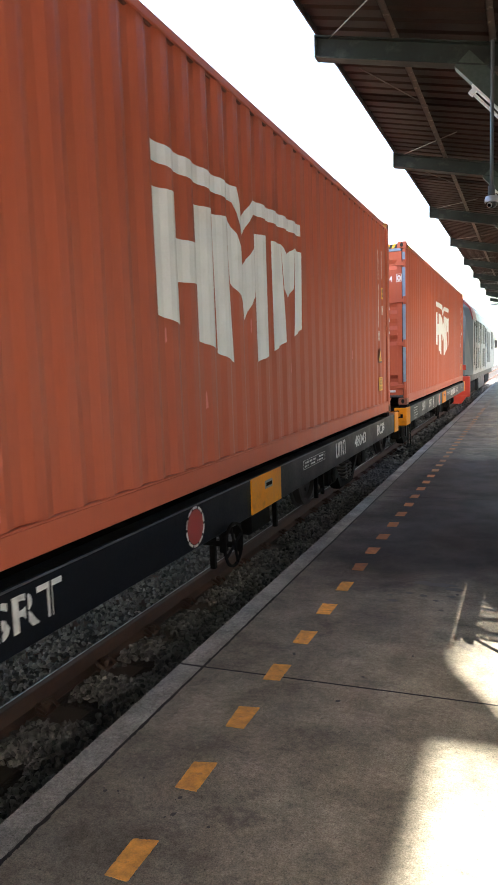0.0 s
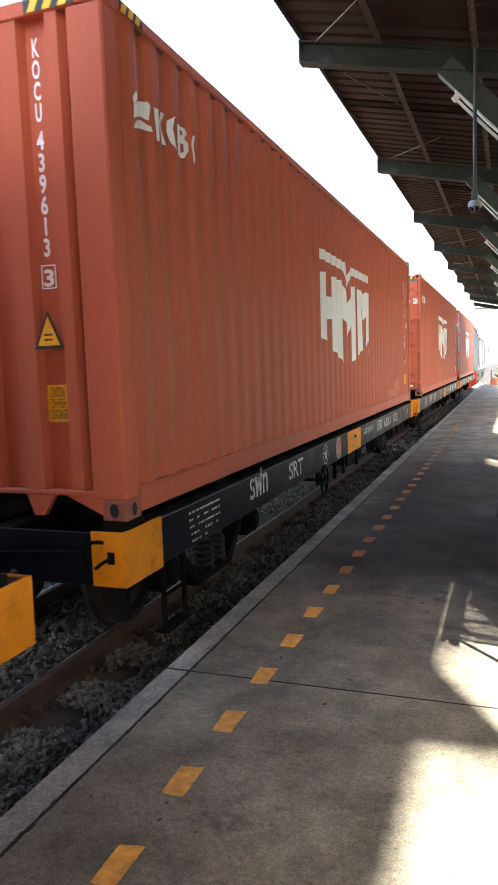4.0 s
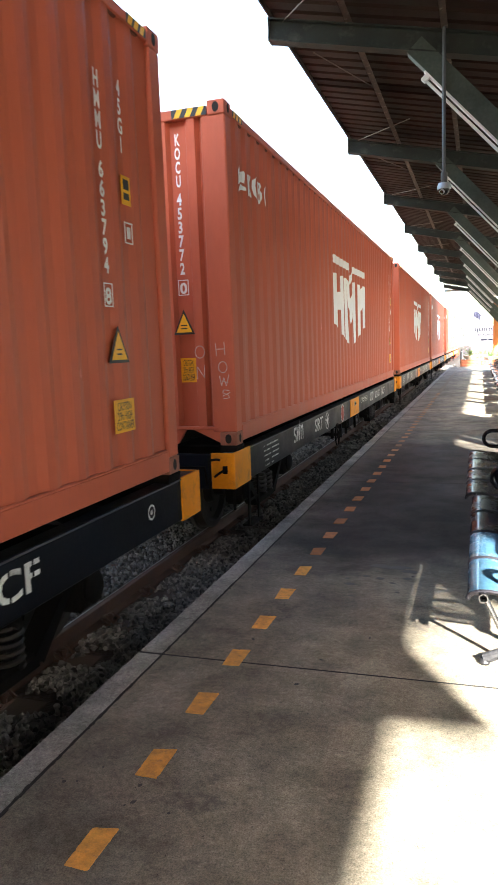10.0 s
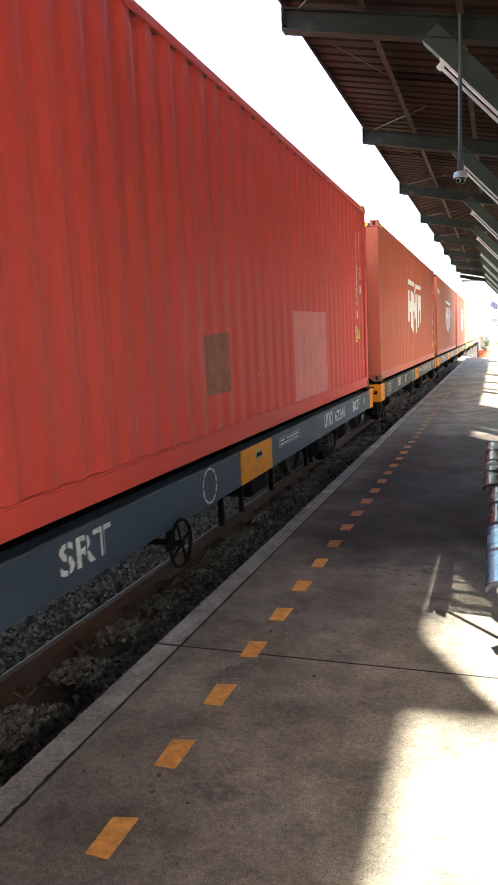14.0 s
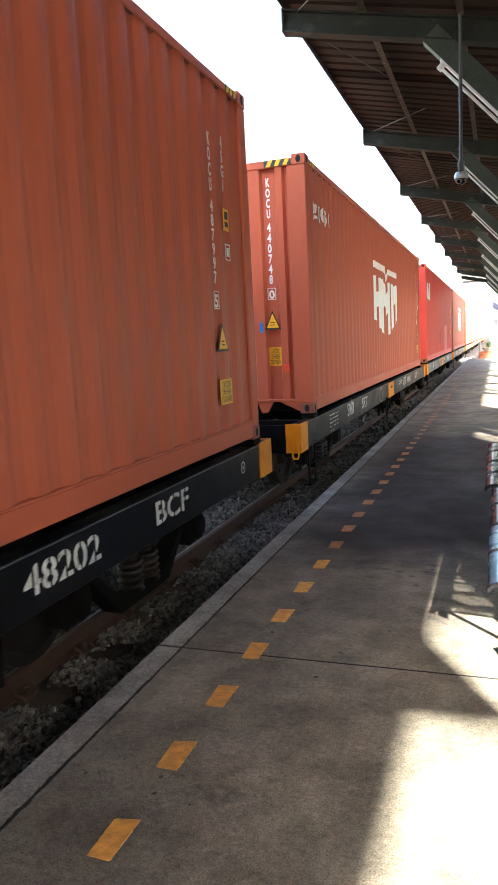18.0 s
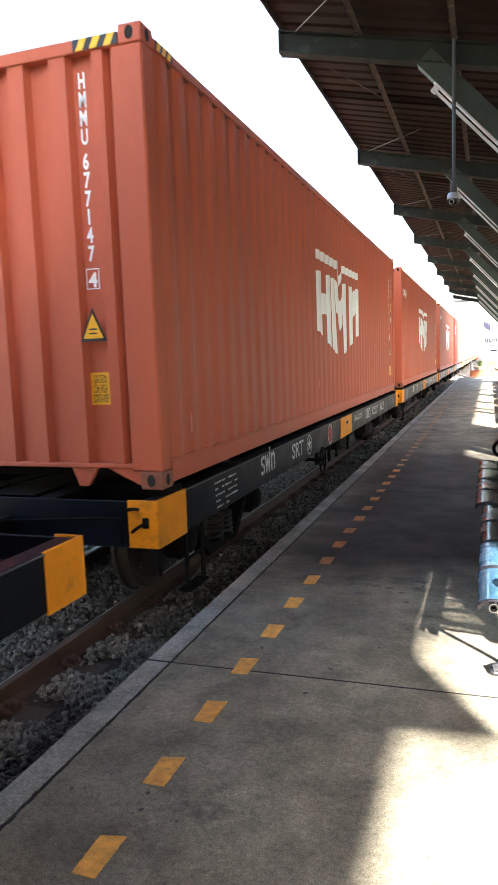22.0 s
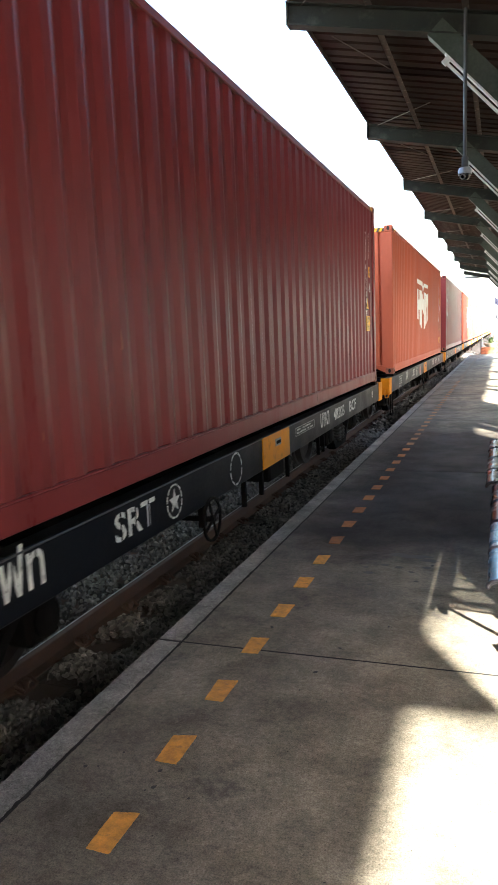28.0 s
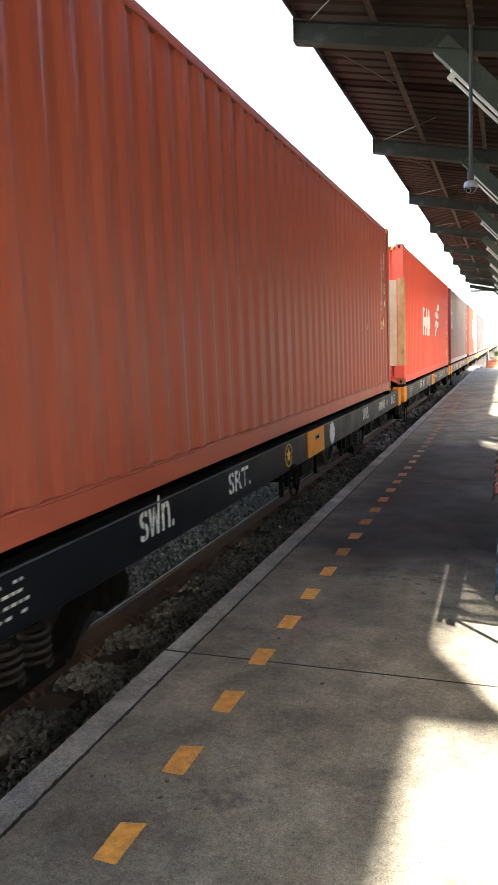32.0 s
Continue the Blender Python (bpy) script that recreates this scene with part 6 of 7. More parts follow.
        for i in range(8):
            bars.box(fx, fx + 0.0015, 7.95 + 0.18 * i, 8.07 + 0.18 * i, 0.76, 0.92)
        part("worn_lettering", bars, STENCIL, w, "worn unreadable white lettering")
    lettering("class_letters", spec.get("bcf", "BCF"), STENCIL, w, (fx, lay["bcf"], 0.76), 0.5, 0.155, "side", "white stencilled lettering")
    o = Shape()
    for z in (0.82, 0.905):
        y = 0.0
        while y < 0.78:
            step = rs.uniform(0.04, 0.12)
            o.box(fx, fx + 0.0015, lay['note'] + y, lay['note'] + min(y + step, 0.8), z, z + 0.004)
            y += step + rs.uniform(0.005, 0.03)
    for y in (0.0, 0.796):
        o.box(fx, fx + 0.0015, lay['note'] + y, lay['note'] + y + 0.004, 0.824, 0.905)
    for z in (0.838, 0.872):
        y = 0.05
        while y < 0.72:
            step = rs.uniform(0.015, 0.05)
            if rs.random() < 0.8:
                o.box(fx, fx + 0.0015, lay['note'] + y, lay['note'] + y + step, z, z + 0.018)
            y += step + rs.uniform(0.01, 0.03)
    if not spec.get("plain"):
        part("notice_box", o, STENCIL, w, "small boxed white notice")
    part("corner_symbol", Shape().disc_ring((fx, 11.7, 0.84), 0, 0.042, 0.054, 0.0015, 8).box(fx, fx + 0.0015, 11.685, 11.715, 0.825, 0.855), STENCIL, w)
    # hand brake wheel, step irons, brake gear
    hy = lay["brake"]
    hb = part("brake_wheel", Shape().disc_ring((SX + 0.03, hy, 0.56), 0, 0.15, 0.168, 0.018, 28), UNDER, w, "hand brake wheel", True)
    sp = Shape().cyl((SX - 0.3, hy, 0.56), (SX + 0.06, hy, 0.56), 0.022, 8)
    for i in range(4):
        a = i * math.pi / 2 + 0.4
        sp.cyl((SX + 0.045, hy, 0.56), (SX + 0.045, hy + 0.155 * math.cos(a), 0.56 + 0.155 * math.sin(a)), 0.011, 6)
    part("brake_spokes", sp, UNDER, hb)
    part("brake_stay", Shape().box(SX - 0.06, SX - 0.02, hy - 0.04, hy + 0.04, 0.5, SILL_LOW, 0.004), UNDER, w)
    for y0 in (n + 0.52,):
        part("step_iron", Shape().box(SX - 0.06, SX - 0.045, y0, y0 + 0.05, 0.2, SILL_LOW).box(SX - 0.06, SX - 0.045, y0 + 0.3, y0 + 0.35, 0.2, SILL_LOW).box(SX - 0.12, SX - 0.02, y0, y0 + 0.35, 0.185, 0.2).box(SX - 0.06, SX - 0.045, y0 + 0.05, y0 + 0.3, 0.42, 0.44),
             UNDER, w, "steel step iron under the sill")
    part("reservoir", Shape().lathe((0.55, 7.4, 0.5), 1, [(0, 0.05), (0.04, 0.16), (0.1, 0.18), (0.8, 0.18), (0.86, 0.16), (0.9, 0.05)], 18), UNDER, w, "air brake reservoir", True)
    part("brake_cylinder", Shape().lathe((0.5, 5.2, 0.52), 1, [(0, 0.14), (0.35, 0.14), (0.36, 0.05), (0.6, 0.03)], 16), UNDER, w, "", True)
    part("brake_rod", Shape().cyl((0.75, 2.8, 0.5), (0.75, 9.4, 0.5), 0.018, 6).cyl((0.2, 2.0, 0.42), (0.2, 10.2, 0.42), 0.02, 6), UNDER, w)
    for y in (5.6, 6.1, 7.0, 8.4, 8.65):
        part("hanger", shared("hanger", lambda: Shape().box(SX - 0.16, SX - 0.12, 0, 0.04, 0.36, SILL_LOW), UNDER), UNDER, w).location = (0, y, 0)
    part("hanger_bar", Shape().box(SX - 0.15, SX - 0.13, 8.44, 8.65, 0.4, 0.43), UNDER, w)
    part("valve_box", Shape().box(0.6, SX - 0.14, 6.4, 6.9, 0.42, 0.62, 0.02), UNDER, w, "grimy valve box")
    for y in (n, f):
        d = -1 if y == n else 1
        cp = Shape()
        cp.box(-0.11, 0.11, min(y, y + d * 0.3), max(y, y + d * 0.3), 0.66, 0.84, 0.02)
        cp.box(-0.16, 0.13, min(y + d * 0.28, y + d * 0.47), max(y + d * 0.28, y + d * 0.47), 0.6, 0.88, 0.03)
        part("coupler", cp, UNDER, w, "heavy steel coupler")
        part("air_hose", Shape().tube([(0.45, y, 0.7), (0.47, y + d * 0.12, 0.62), (0.4, y + d * 0.28, 0.42), (0.25, y + d * 0.44, 0.4)], 0.025, 8), BLACK, w, "black rubber air hose", True)
    # bogies
    for bc in (max(n, -0.3) + 2.0, min(f, 12.6) - 2.0):
        b = part("bogie", BOGIE_MESH, UNDER, w, "grimy two-axle bogie")
        b.location = (0, bc, 0)
        for sx in (1,):
            for y in (-0.12, 0.12):
                s = part("coil_spring", SPRING_MESH, SPRING, b, "coil spring")
                s.location = (sx * 0.83 + 0.02, y, 0.22)
        for y in (-0.875, 0.875):
            ws = part("wheelset", WHEELSET_MESH, WHEEL, b, "steel wheelset")
            ws.location = (0, y, WHEEL_R)
            SMOOTH_WHEELS.append((ws, y, spec))
            ax = part("axle_box", AXLE_CAP, UNDER, b)
            ax.location = (0, y, WHEEL_R)
            sh = Shape().prism([(y - 0.5 if y > 0 else y + 0.44, 0.25), (y - 0.44 if y > 0 else y + 0.5, 0.25), (y - 0.44 if y > 0 else y + 0.5, 0.6), (y - 0.5 if y > 0 else y + 0.44, 0.6)], 0, 0.5, 0.6)
            part("brake_block", sh, UNDER, b)
    return w


ORANGE_LABEL = "red-brown ribbed steel container with large white emblem on a wagon"
TRAIN = [
    dict(at=14.04, paint="orange", doors=1, id=("KOCU", "418684", "0"), marks=("emblem",), number="", deck=(-0.15, 12.9), disc=2, star=1),
    dict(at=0.0, paint="orange", doors=1, id=("KOCU", "410919", "3"), marks=("emblem", "small"), number="48043", lay=dict(bcf=11.2, brake=5.6), slide=0.12, mid=6.43, deck=(-0.73, 12.97), disc=1, star=0),
    dict(at=-14.14, paint="orange", id=("KOCU", "439613", "3"), marks=("emblem", "small"), number="62051", lay=dict(star=4.59, ring=5.26, brake=4.36), deck=(-0.05, 12.47), disc=2, star=1, bcf="B.C.F.",
         patches=((9.2, 10.3, 0.2, 0.36, FADED, "faded paint patch"), (10.0, 10.6, 0.3, 0.5, FADED, "faded paint patch"), (7.38, 7.43, 0.46, 0.62, GRIME_AND_SHADE, "dark rusty scuff"), (7.67, 7.73, 0.4, 0.58, GRIME_AND_SHADE, "dark rusty scuff"))),
    dict(at=-27.37, paint="orange", id=("HMMU", "683072", "5"), marks=("emblem",), number="62067", slide=-0.05, deck=(-0.18, 12.33), disc=2, star=1, bcf="B.C.F."),
    dict(at=-40.94, paint="orange", id=("KOCU", "453772", "0"), marks=("emblem", "small"), number="62155", shift=0.085, chalk=(("h", 1.1, 0.005, 0.86, 1.0), ("o", 1.11, 0.005, 0.7, 0.9), ("w", 1.12, 0.005, 0.58, 0.9), ("s", 1.13, 0.005, 0.46, 0.8), ("o", 0.895, 0.014, 0.84, 1.0), ("n", 0.9, 0.014, 0.66, 1.0)), deck=(-0.11, 12.52), disc=1, star=1),
    dict(at=-54.41, paint="orange", id=("HMMU", "663794", "8"), marks=("emblem",), number="48209", shift=0.05, lay=dict(thai=2.4, srt=3.6, ring=5.3, bcf=9.95), deck=(-0.12, 12.51), disc=0, star=0),
    dict(at=-67.98, paint="red", id=("CAIU", "996654", "8"), marks=("block",), number="62246", sill=1, lay=dict(cls=8.82, num=9.5, bcf=10.75), deck=(-0.07, 12.5), disc=0, star=0, tag=2,
         patches=((7.7, 9.2, 0.13, 1.18, PATCH, "large faded repair patch"), (5.2, 5.7, 0.46, 0.94, FITTING, "small dark repair patch"))),
    dict(at=-82.02, paint="orange", id=("KOCU", "440748", "0"), marks=("emblem", "small"), number="48056", shift=0.02, tags=((0.59, 0.012, 0.97, 0.045, 0.12, BLUE, "bright blue tag"), (0.86, 0.012, 0.5, 0.08, 0.085, TAG_RED, "orange-red label")), mid=6.33, lay=dict(cls=8.25, num=9.05, bcf=10.7), deck=(-0.65, 13.35), disc=0, star=0),
    dict(at=-96.22, paint="orange", id=("KOCU", "487997", "5"), marks=("emblem", "small"), number="48202", lay=dict(srt=3.62, ring=5.25, thai=2.5, bcf=10.07), deck=(-0.13, 12.46), disc=0, star=0),
    dict(at=-109.76, paint="orange", id=("HMMU", "677147", "4"), marks=("emblem",), number="62227", slide=-0.11, shift=0.09, deck=(-0.21, 12.47), disc=1, star=1),
    dict(at=-124.09, paint="maroon", id=("TGBU", "647289", "0"), marks=("tall",), number="48072", mid=6.36, deck=(-0.5, 13.2), disc=2, star=1, tag=3),
    dict(at=-138.87, paint="orange", id=("HMMU", "675701", "2"), marks=("emblem",), number="48079", mid=6.39, plain=1, lay=dict(srt=3.3), deck=(-0.65, 13.36), disc=2, star=1, bcf="B.C.F."),
    dict(at=-153.17, paint="maroon", id=("TGBU", "633604", "5"), marks=("tall",), number="48205", deck=(-0.06, 12.7), disc=0, star=1, tag=3),
    dict(at=-166.64, paint="bright", id=("HMMU", "624073", "4"), marks=("stripes",), number="62279", deck=(-0.22, 12.55), disc=1, star=1, dot=".", bcf="BCF.", lay=dict(thai=2.85, srt=3.48, star=4.69, cls=8.3, num=9.02, bcf=10.02),
         post_patches=((0, 0.2, 0.4, 2.24, BEIGE, "bare beige primer strip"),)),
    dict(at=-180.77, paint="brown", id=("HMMU", "571641", "2"), marks=(), number="48095", mid=6.54, plain=1, lay=dict(thai=2.39, srt=3.83, star=5.46, ring=7.35, cls=9.33, num=10.79, bcf=12.2, note=8.0), deck=(-0.6, 13.41), disc=3, star=2, dot=".", bcf="BCF.", tag=4),
]
LABELS = {"orange": ORANGE_LABEL, "red": "bright red ribbed steel container with faded patches, on a flat wagon", "bright": "vivid red ribbed steel container with white emblem, on a flat wagon",
          "maroon": "dark maroon ribbed steel container, dented and dull, on a flat wagon", "brown": "plain brown ribbed steel container without emblem, on a flat wagon"}
ROLLING = []
for k, spec in enumerate(TRAIN):
    spec["seed"] = k + 1
    spec["label"] = LABELS[spec["paint"]]
    spec["wagon_label"] = "blue-grey container flat wagon with yellow corner panels" if spec.get("sill") else "dark blue-black container flat wagon with yellow corner panels"
    ROLLING.append((container(spec), spec["at"] + spec.get("slide", 0.0), BOX_Z))
    ROLLING.append((flat_wagon(spec), spec["at"], RAIL_Z))

# ---------------------------------------------------------------- locomotive
LOCO_SILVER = material("silver_loco_paint", (0.13, 0.135, 0.14), 0.45, metal=0.2, vary=0.15, scale=2)
LOCO_GREY = material("blue_grey_loco_paint", (0.09, 0.11, 0.125), 0.5, vary=0.15, scale=2)
LOCO_RED = material("dark_red_loco_paint", (0.16, 0.015, 0.015), 0.5, vary=0.2, scale=2)
BUFFER_RED = material("red_buffer_paint", (0.4, 0.03, 0.012), 0.5, vary=0.15, scale=3)
GLASS = material("window_glass", (0.015, 0.018, 0.02), 0.08, vary=0.1, bump=0)
GRILLE = material("dark_grille", (0.009, 0.009, 0.01), 0.6, vary=0.2)
loco = thing("diesel_locomotive", (TRACK_X, 0, RAIL_Z), "silver and grey diesel locomotive with a red buffer beam", "locomotive")
LW, L0, L1 = 1.34, 0.0, 19.6
body = Shape()
cs = [(-LW, 1.15), (LW, 1.15), (LW, 3.3), (LW - 0.12, 3.7), (0.75, 4.2), (-0.75, 4.2), (-LW + 0.12, 3.7), (-LW, 3.3)]
body.prism(cs, 1, 1.0, L1)
part("body", body, LOCO_SILVER, loco, "silver riveted steel body")
nose = Shape()
v = [(x, 1.0, z) for x, z in cs] + [(x * 0.82, L0 + (0.0 if z < 2.5 else 0.45 if z < 4.0 else 0.8), z if z < 4.0 else z - 0.1) for x, z in cs]
n8 = len(cs)
nose.add(v, [tuple(range(n8)), tuple(range(n8, 2 * n8))[::-1]] + [(i, (i + 1) % n8, n8 + (i + 1) % n8, n8 + i) for i in range(n8)])
part("cab_end", nose, LOCO_GREY, loco, "blue-grey cab end")
part("roof_band", Shape().prism([(LW + 0.01, 3.25), (LW - 0.1, 3.72), (0.76, 4.22), (0.7, 4.18), (LW - 0.16, 3.68), (LW - 0.05, 3.25)], 1, 0.9, 3.2), LOCO_RED, loco, "dark red band over the cab")
part("cab_windscreen", Shape().box(-0.95, 0.95, 0.15, 0.6, 2.75, 3.4, 0.03), GLASS, loco, "dark cab windscreen")
for y0, y1, z0, z1 in ((1.5, 2.3, 1.5, 3.2), (2.6, 4.4, 2.4, 3.3), (2.6, 4.4, 1.35, 2.2), (5.0, 6.4, 2.4, 3.3), (7.2, 8.6, 2.4, 3.3), (7.2, 8.6, 1.35, 2.2), (9.4, 10.6, 2.3, 3.2), (11.0, 14.0, 1.5, 3.1), (15.5, 17.5, 2.2, 3.2)):
    g = part("side_grille", Shape().box(LW - 0.02, LW + 0.012, y0, y1, z0, z1, 0.01), GRILLE, loco, "dark louvred panel")
    sl = Shape()
    for i in range(8):
        z = z0 + (z1 - z0) * (i + 0.5) / 8
        sl.box(LW + 0.01, LW + 0.03, y0 + 0.05, y1 - 0.05, z - 0.015, z + 0.02)
    tagged(part("louvre", sl, GRILLE, g), kind="stuff")
for y in (1.25, 2.35, 4.6, 8.8, 18.5):
    part("hand_rail", Shape().cyl((LW + 0.06, y, 1.3), (LW + 0.06, y, 3.0), 0.018, 8), GALV, loco, "steel hand rail")
part("mirror", Shape().box(LW + 0.02, LW + 0.2, 18.9, 19.0, 2.3, 2.8, 0.01), BLACK, loco)
part("roof_fan", Shape().box(-0.7, 0.7, 5, 15, 4.16, 4.36, 0.05), LOCO_GREY, loco)
part("tail_lamp", Shape().box(0.95, 1.15, -0.03, 0.05, 1.35, 1.55, 0.01), BUFFER_RED, loco, "red tail lamp")
part("underframe", Shape().box(-1.2, 1.2, 0.3, L1 - 0.3, 0.85, 1.16, 0.02), GRILLE, loco)
part("buffer_beam", Shape().box(-1.3, 1.3, -0.12, 0.14, 0.35, 1.12, 0.03), BUFFER_RED, loco, "red buffer beam")
part("snow_plough", Shape().prism([(-1.2, 0.4), (1.2, 0.4), (1.0, 0.12), (-1.0, 0.12)], 1, -0.25, 0.1), BUFFER_RED, loco, "red rail guard")
for bc in (3.6, 15.8):
    bg = part("bogie", Shape().box(-1.1, 1.1, bc - 2.2, bc + 2.2, 0.45, 0.8, 0.03).box(0.85, 1.08, bc - 2.3, bc + 2.3, 0.3, 0.6, 0.03), UNDER, loco, "three-axle bogie")
    for k in (-1.6, 0, 1.6):
        ws = part("wheelset", WHEELSET_MESH, WHEEL, bg)
        ws.location = (0, bc + k, WHEEL_R)
part("fuel_tank", Shape().box(-1.15, 1.15, 7.2, 12.2, 0.25, 0.9, 0.08), GRILLE, loco)
ROLLING.append((loco, 28.4, RAIL_Z))

# ---------------------------------------------------------------- the far end of the platform
ramp = Shape().prism([(44.5, -0.0), (44.5, -0.9), (60, -0.9), (60, -0.62)], 0, -1.72, -1.08)
tagged(part("ramp", ramp, KERB), "pale sunlit concrete ramp at the platform's end", "ramp", kind="structure")
lower = Shape().box(-1.06, 9, 44.6, 66, -0.9, -0.004)
tagged(part("platform_end", lower, KERB), "sunlit concrete at the platform's far end", "platform", kind="structure")
part("end_gutter", Shape().box(TIP_X, 0.4, 36.25, 36.4, 3.95, 4.05, 0.01), GALV, canopy, "pale bar at the end of the roof")


def planter(at, plant_seed, height=0.42):
    p = thing("brick_planter", at, "low red brick planter with a spiky agave in a bowl", "planter", "planters at the platform's end")
    rows = 5
    rng2 = random.Random(plant_seed)
    core = part("core", Shape().box(-0.5, 0.5, -0.5, 0.5, 0.0, height - 0.02), GROOVE, p, "mortar core")
    hb = height / rows
    me = Shape().box(-0.105, 0.105, -0.05, 0.05, 0.004, hb - 0.006, 0.004).mesh("brick", BRICK)
    for r in range(rows):
        for k in range(5):
            for side in range(2):
                b = part("brick", me, BRICK, p)
                off = -0.44 + 0.22 * k + (0.05 if r % 2 else 0)
                if side == 0:
                    b.location = (off, -0.505, r * hb)
                else:
                    b.matrix_basis = pose(-0.505, off, r * hb, 0, 0, 90)
    part("bowl", Shape().lathe((0, 0, height), 2, [(-0.03, 0.2), (0.05, 0.3), (0.2, 0.42), (0.22, 0.44), (0.22, 0.4), (0.15, 0.3)], 20), PLASTER, p, "pale concrete bowl", True)
    for i in range(26):
        a = rng2.uniform(0, 6.28)
        l, e = rng2.uniform(0.35, 0.75), rng2.uniform(0.5, 1.4)
        sh = Shape()
        pts = []
        for u in range(5):
            t = u / 4
            rr = l * t * math.cos(e) + 0.12 * t * t
            zz = l * t * math.sin(e) - 0.15 * t * t * l
            w = 0.045 * (1 - t) ** 0.6 + 0.002
            d1 = Vector((math.cos(a), math.sin(a), 0))
            nn = Vector((-math.sin(a), math.cos(a), 0))
            c1 = d1 * rr + Vector((0, 0, height + 0.18 + zz))
            pts += [c1 - nn * w, c1 + Vector((0, 0, -0.01)), c1 + nn * w]
        sh.add(pts, [(3 * u + j, 3 * u + j + 1, 3 * u + j + 4, 3 * u + j + 3) for u in range(4) for j in range(2)])
        part("leaf", sh, LEAF, p)
    return p


planter((-0.55, 45.2, 0.0), 3)
planter((1.1, 35.7, 0.0), 4, 0.45)
planter((0.62, 46.6, 0.0), 8, 0.3)

rail_f = thing("railing", (0, 0, 0), "thin grey tubular railing behind the planters", "railing")
for x in (-0.4, 0.5, 1.4, 2.3, 3.2):
    part("post", Shape().cyl((x, 52, -0.01), (x, 52, 0.95), 0.025, 8), GALV, rail_f)
for z in (0.5, 0.93):
    part("rail_bar", Shape().cyl((-0.4, 52, z), (3.2, 52, z), 0.02, 8), GALV, rail_f)
gate = thing("railing", (0, 0, 0), "dark railing along the ramp edge", "railing")
for y in (44.8, 46.8, 48.8):
    part("post", Shape().cyl((-1.1, y, -0.1), (-1.1, y, 0.9), 0.03, 8), PIPE, gate)
part("rail_bar", Shape().cyl((-1.1, 44.8, 0.88), (-1.1, 48.8, 0.88), 0.025, 8), PIPE, gate)

SIGN_BOARD = material("weathered_sign_board", (0.085, 0.085, 0.09), 0.7, vary=0.12, scale=2, spec=0.1)
SIGN_INK = material("dark_blue_sign_paint", (0.006, 0.007, 0.014), 0.8, spec=0.05)
board = thing("station_sign", (0.0, 56.0, 0.0), "white station name board with dark Thai and Latin lettering on posts", "sign")
part("board", Shape().box(-0.55, 3.6, -0.05, 0.05, 1.25, 2.58, 0.02), SIGN_BOARD, board, "white name board")
part("board_rim", Shape().box(-0.62, 3.67, -0.03, 0.07, 2.58, 2.66).box(-0.62, -0.55, -0.03, 0.07, 0.4, 2.58), GALV, board)
for x in (-0.4, 3.4):
    part("post", Shape().box(x - 0.06, x + 0.06, -0.04, 0.06, -0.01, 1.4), GALV, board)
lettering("name_thai", "ชุมทางฉะเชิงเทรา", SIGN_INK, board, (-0.36, -0.056, 2.1), 3.55, 0.38, "end", "dark Thai lettering")
lettering("name_latin", "CHACHOENGSAO JUNCTION", SIGN_INK, board, (-0.15, -0.056, 1.82), 3.15, 0.16, "end", "dark Latin lettering")

part("small_lettering", Shape().box(0.05, 0.5, -0.056, -0.052, 1.5, 1.6).box(0.6, 1.2, -0.056, -0.052, 1.5, 1.6).box(1.7, 2.6, -0.056, -0.052, 1.5, 1.6), SIGN_INK, board, "worn small dark lettering")

pole = thing("flag_pole", (-0.5, 58.0, 0), "thin pole with a small furled flag", "flag")
part("pole", Shape().cyl((0, 0, -0.01), (0, 0, 4.4), 0.03, 8), GALV, pole)
cloth = Shape()
v = []
for i in range(7):
    for j in range(5):
        v.append((0.04 + 0.085 * i + 0.03 * math.sin(j * 1.7), 0.05 * math.sin(i * 1.9 + j), 3.85 - 0.13 * j - 0.05 * i + 0.04 * math.sin(i * 2.1)))
cloth.add(v, [(i * 5 + j, i * 5 + j + 1, i * 5 + j + 6, i * 5 + j + 5) for i in range(6) for j in range(4)])
part("flag", cloth, material("faded_blue_cloth", (0.01, 0.012, 0.03), 0.8, vary=0.3, scale=3), pole, "dark blue drooping flag")


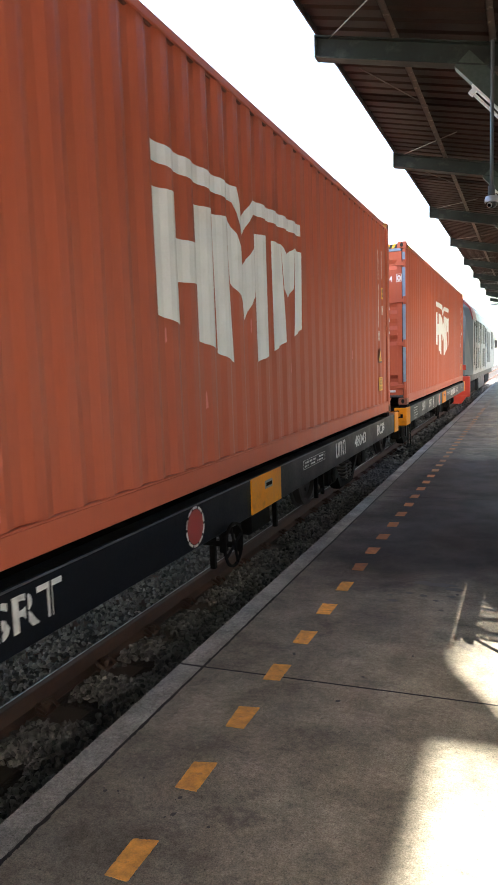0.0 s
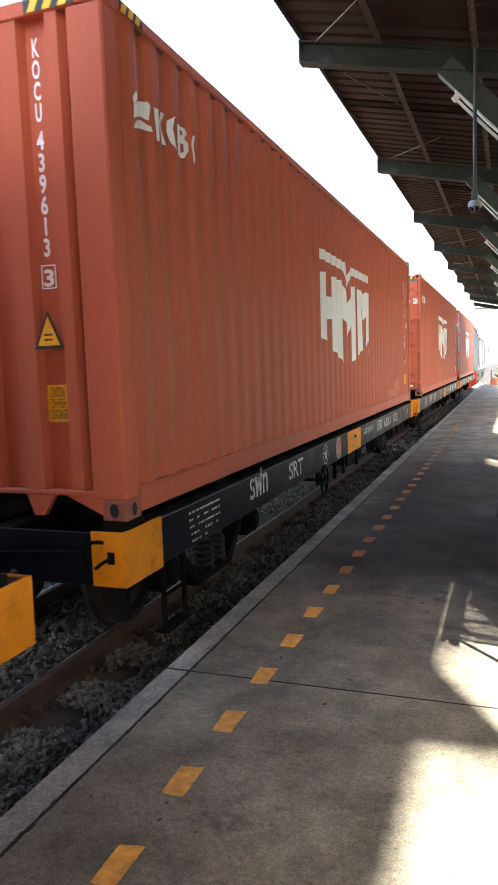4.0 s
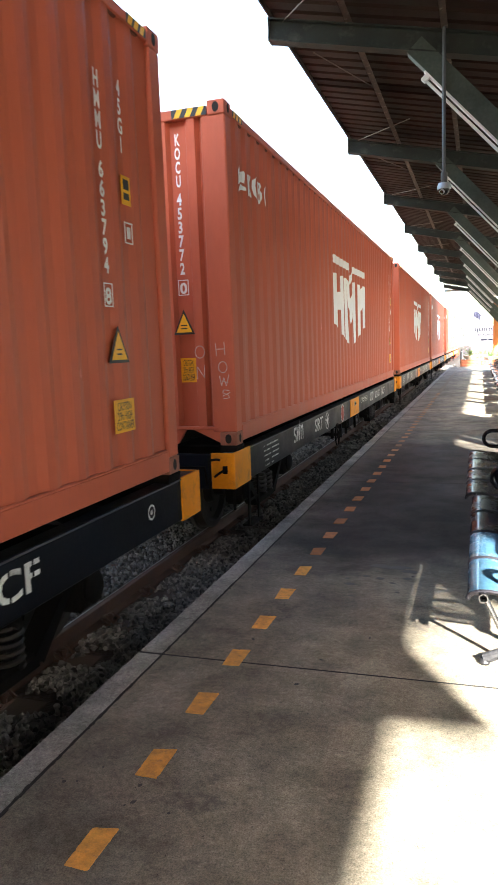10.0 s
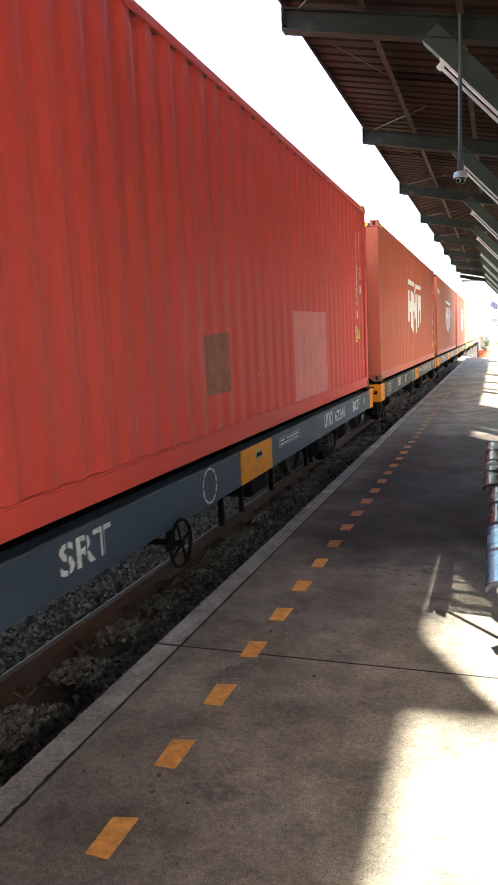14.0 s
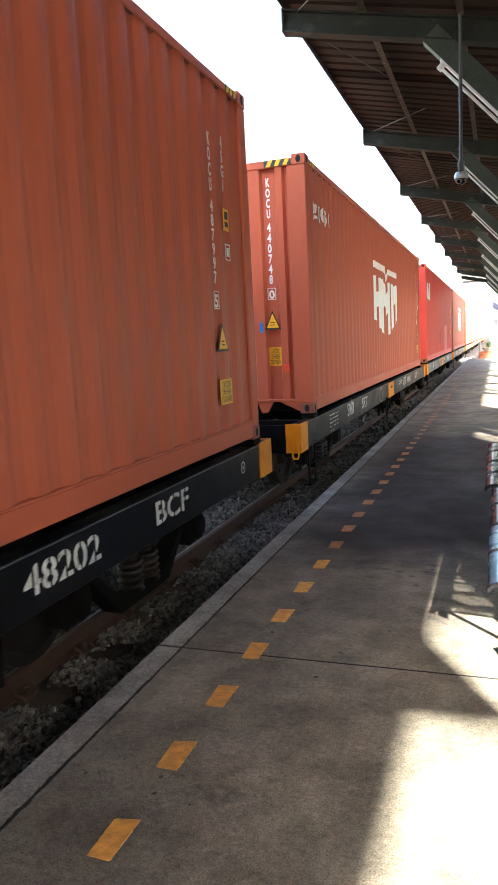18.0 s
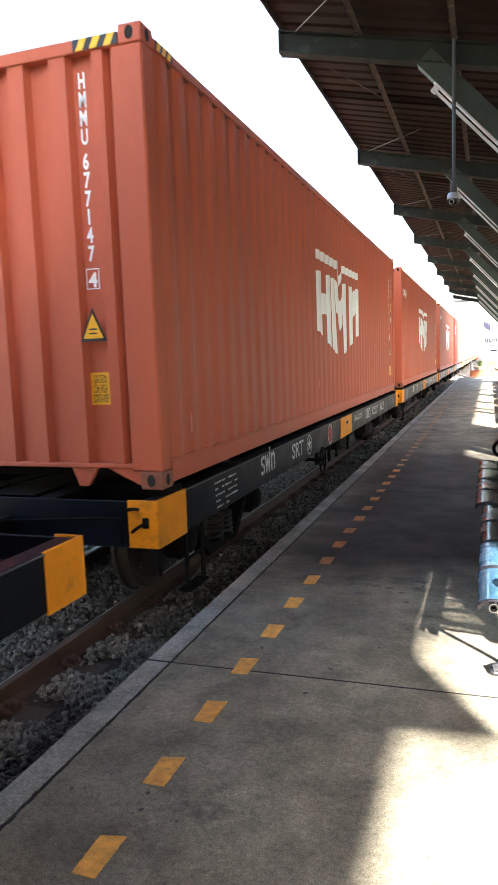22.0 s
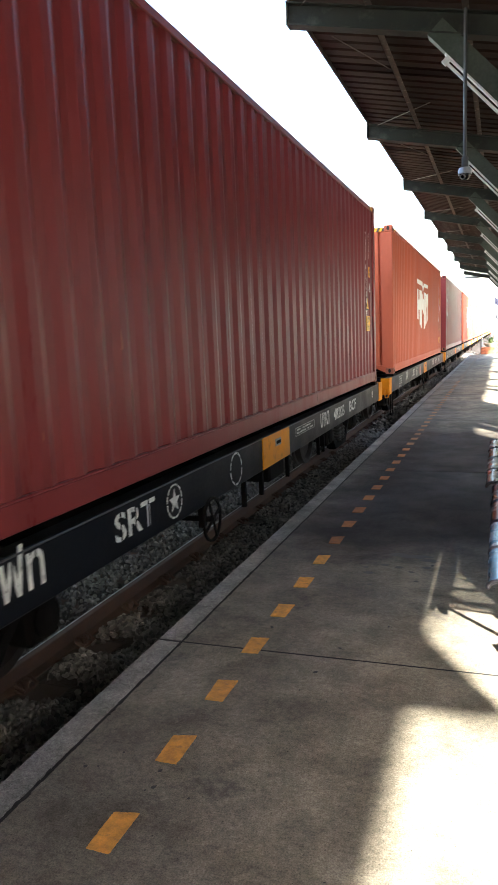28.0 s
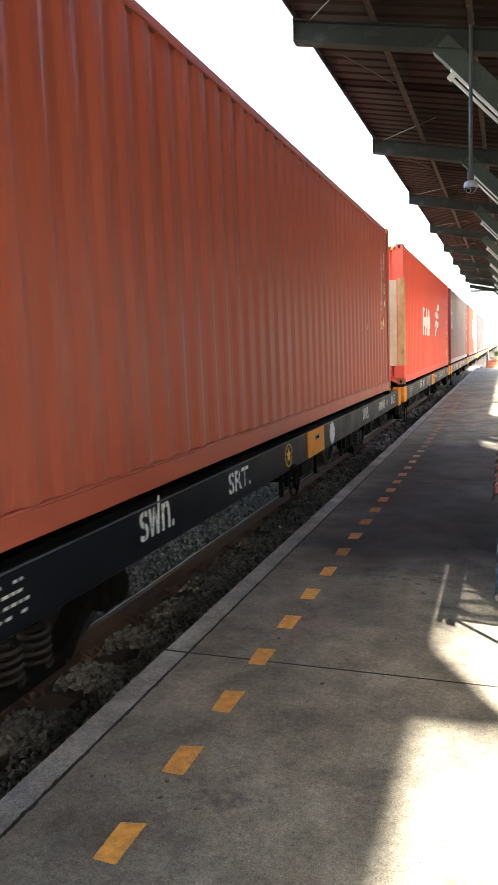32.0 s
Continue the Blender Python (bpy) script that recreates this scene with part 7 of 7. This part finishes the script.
def tree(at, h, seed, spread=1.0):
    t = thing("tree", at, "pale green leafy tree beyond the platform", "tree", "trees beyond the platform")
    rr = random.Random(seed)
    trunk = Shape().tube([(0, 0, -0.2), (0.05, 0.02, h * 0.2), (0.1, 0.05, h * 0.45), (0.05, 0.1, h * 0.7)], 0.12, 8)
    clumps = []
    for k in range(9):
        a, e = rr.uniform(0, 6.28), rr.uniform(0.2, 1.2)
        l = h * rr.uniform(0.25, 0.45) * spread
        p0 = Vector((0.06, 0.04, h * rr.uniform(0.35, 0.65)))
        p1 = p0 + Vector((math.cos(a) * math.cos(e), math.sin(a) * math.cos(e), math.sin(e))) * l
        trunk.cyl(p0, p1, 0.06, 6, 0.02)
        clumps += [p0.lerp(p1, u) for u in (0.5, 0.8, 1.0)]
    part("trunk", trunk, BARK, t)
    lv, lf = [], []
    for c in clumps:
        for i in range(90):
            q = c + Vector((rr.gauss(0, 1), rr.gauss(0, 1), rr.gauss(0, 0.8))) * h * 0.075
            u = Vector((rr.uniform(-1, 1), rr.uniform(-1, 1), rr.uniform(-1, 1))).normalized() * 0.11
            w = u.orthogonal().normalized() * 0.06
            k = len(lv)
            lv += [q - u, q + w, q + u, q - w]
            lf.append((k, k + 1, k + 2, k + 3))
    crown = Shape()
    crown.v, crown.f = [tuple(p) for p in lv], lf
    me = bpy.data.meshes.new("crown")
    me.from_pydata(crown.v, [], crown.f)
    me.materials.append(LEAF_FAR)
    o = new("crown", me)
    o.parent = t
    tagged(o, "loose crown of small leaves")
    return t


for k, (x, y, h) in enumerate(((9.5, 104, 7), (14, 120, 8), (-8.5, 170, 7), (-14, 190, 8))):
    tree((x, y, -0.7), h, 20 + k)
bush = Shape()
rr = random.Random(77)
for i in range(2600):
    x, y = rr.uniform(-1.0, 9), rr.uniform(61, 68)
    q = Vector((x, y, 0.0 + abs(rr.gauss(0.35, 0.3)) * (0.8 + 0.4 * math.sin(x * 2))))
    u = Vector((rr.uniform(-1, 1), rr.uniform(-1, 1), rr.uniform(-1, 1))).normalized() * 0.13
    w = u.orthogonal().normalized() * 0.06
    bush.add([q - u, q + w, q + u, q - w], [(0, 1, 2, 3)])
me = bpy.data.meshes.new("hedge")
me.from_pydata(bush.v, [], bush.f)
me.materials.append(LEAF_FAR)
tagged(new("hedge", me), "pale sunlit shrubs behind the station sign", "hedge", kind="stuff")


# ---------------------------------------------------------------- moving things
def motions():
    for ob, at, z in ROLLING:
        walk(ob, [(t, pose(TRACK_X, s + at, z)) for t, s in RUN])
    # wheels turn while their wagon is near the platform
    run_t, run_s = [r[0] for r in RUN], [r[1] for r in RUN]
    for ws, y, spec in SMOOTH_WHEELS:
        s0, s1 = -spec["at"] - 14.0, -spec["at"] + 10.0
        step = WHEEL_R * radians(80)
        rows, ang = [(0.0, 0.0)], 0.0
        a, b = max(s0, run_s[0]), min(s1, run_s[-1])
        if a < b:
            n = int((b - a) / step)
            last = 0.0
            for i in range(n + 1):
                t = float(np.interp(a + i * step, run_s, run_t))
                if i == 0 and t < 0.05:
                    continue
                if t - last < 0.04:
                    continue
                ang += 80.0
                rows.append((t, ang))
                last = t
        if rows[-1][0] < 31.95:
            rows.append((32.0, rows[-1][1]))
        walk(ws, [(t, pose(0, y, WHEEL_R, -g)) for t, g in rows])


bpy.data.objects.remove(FONT_OBJECT)
motions()
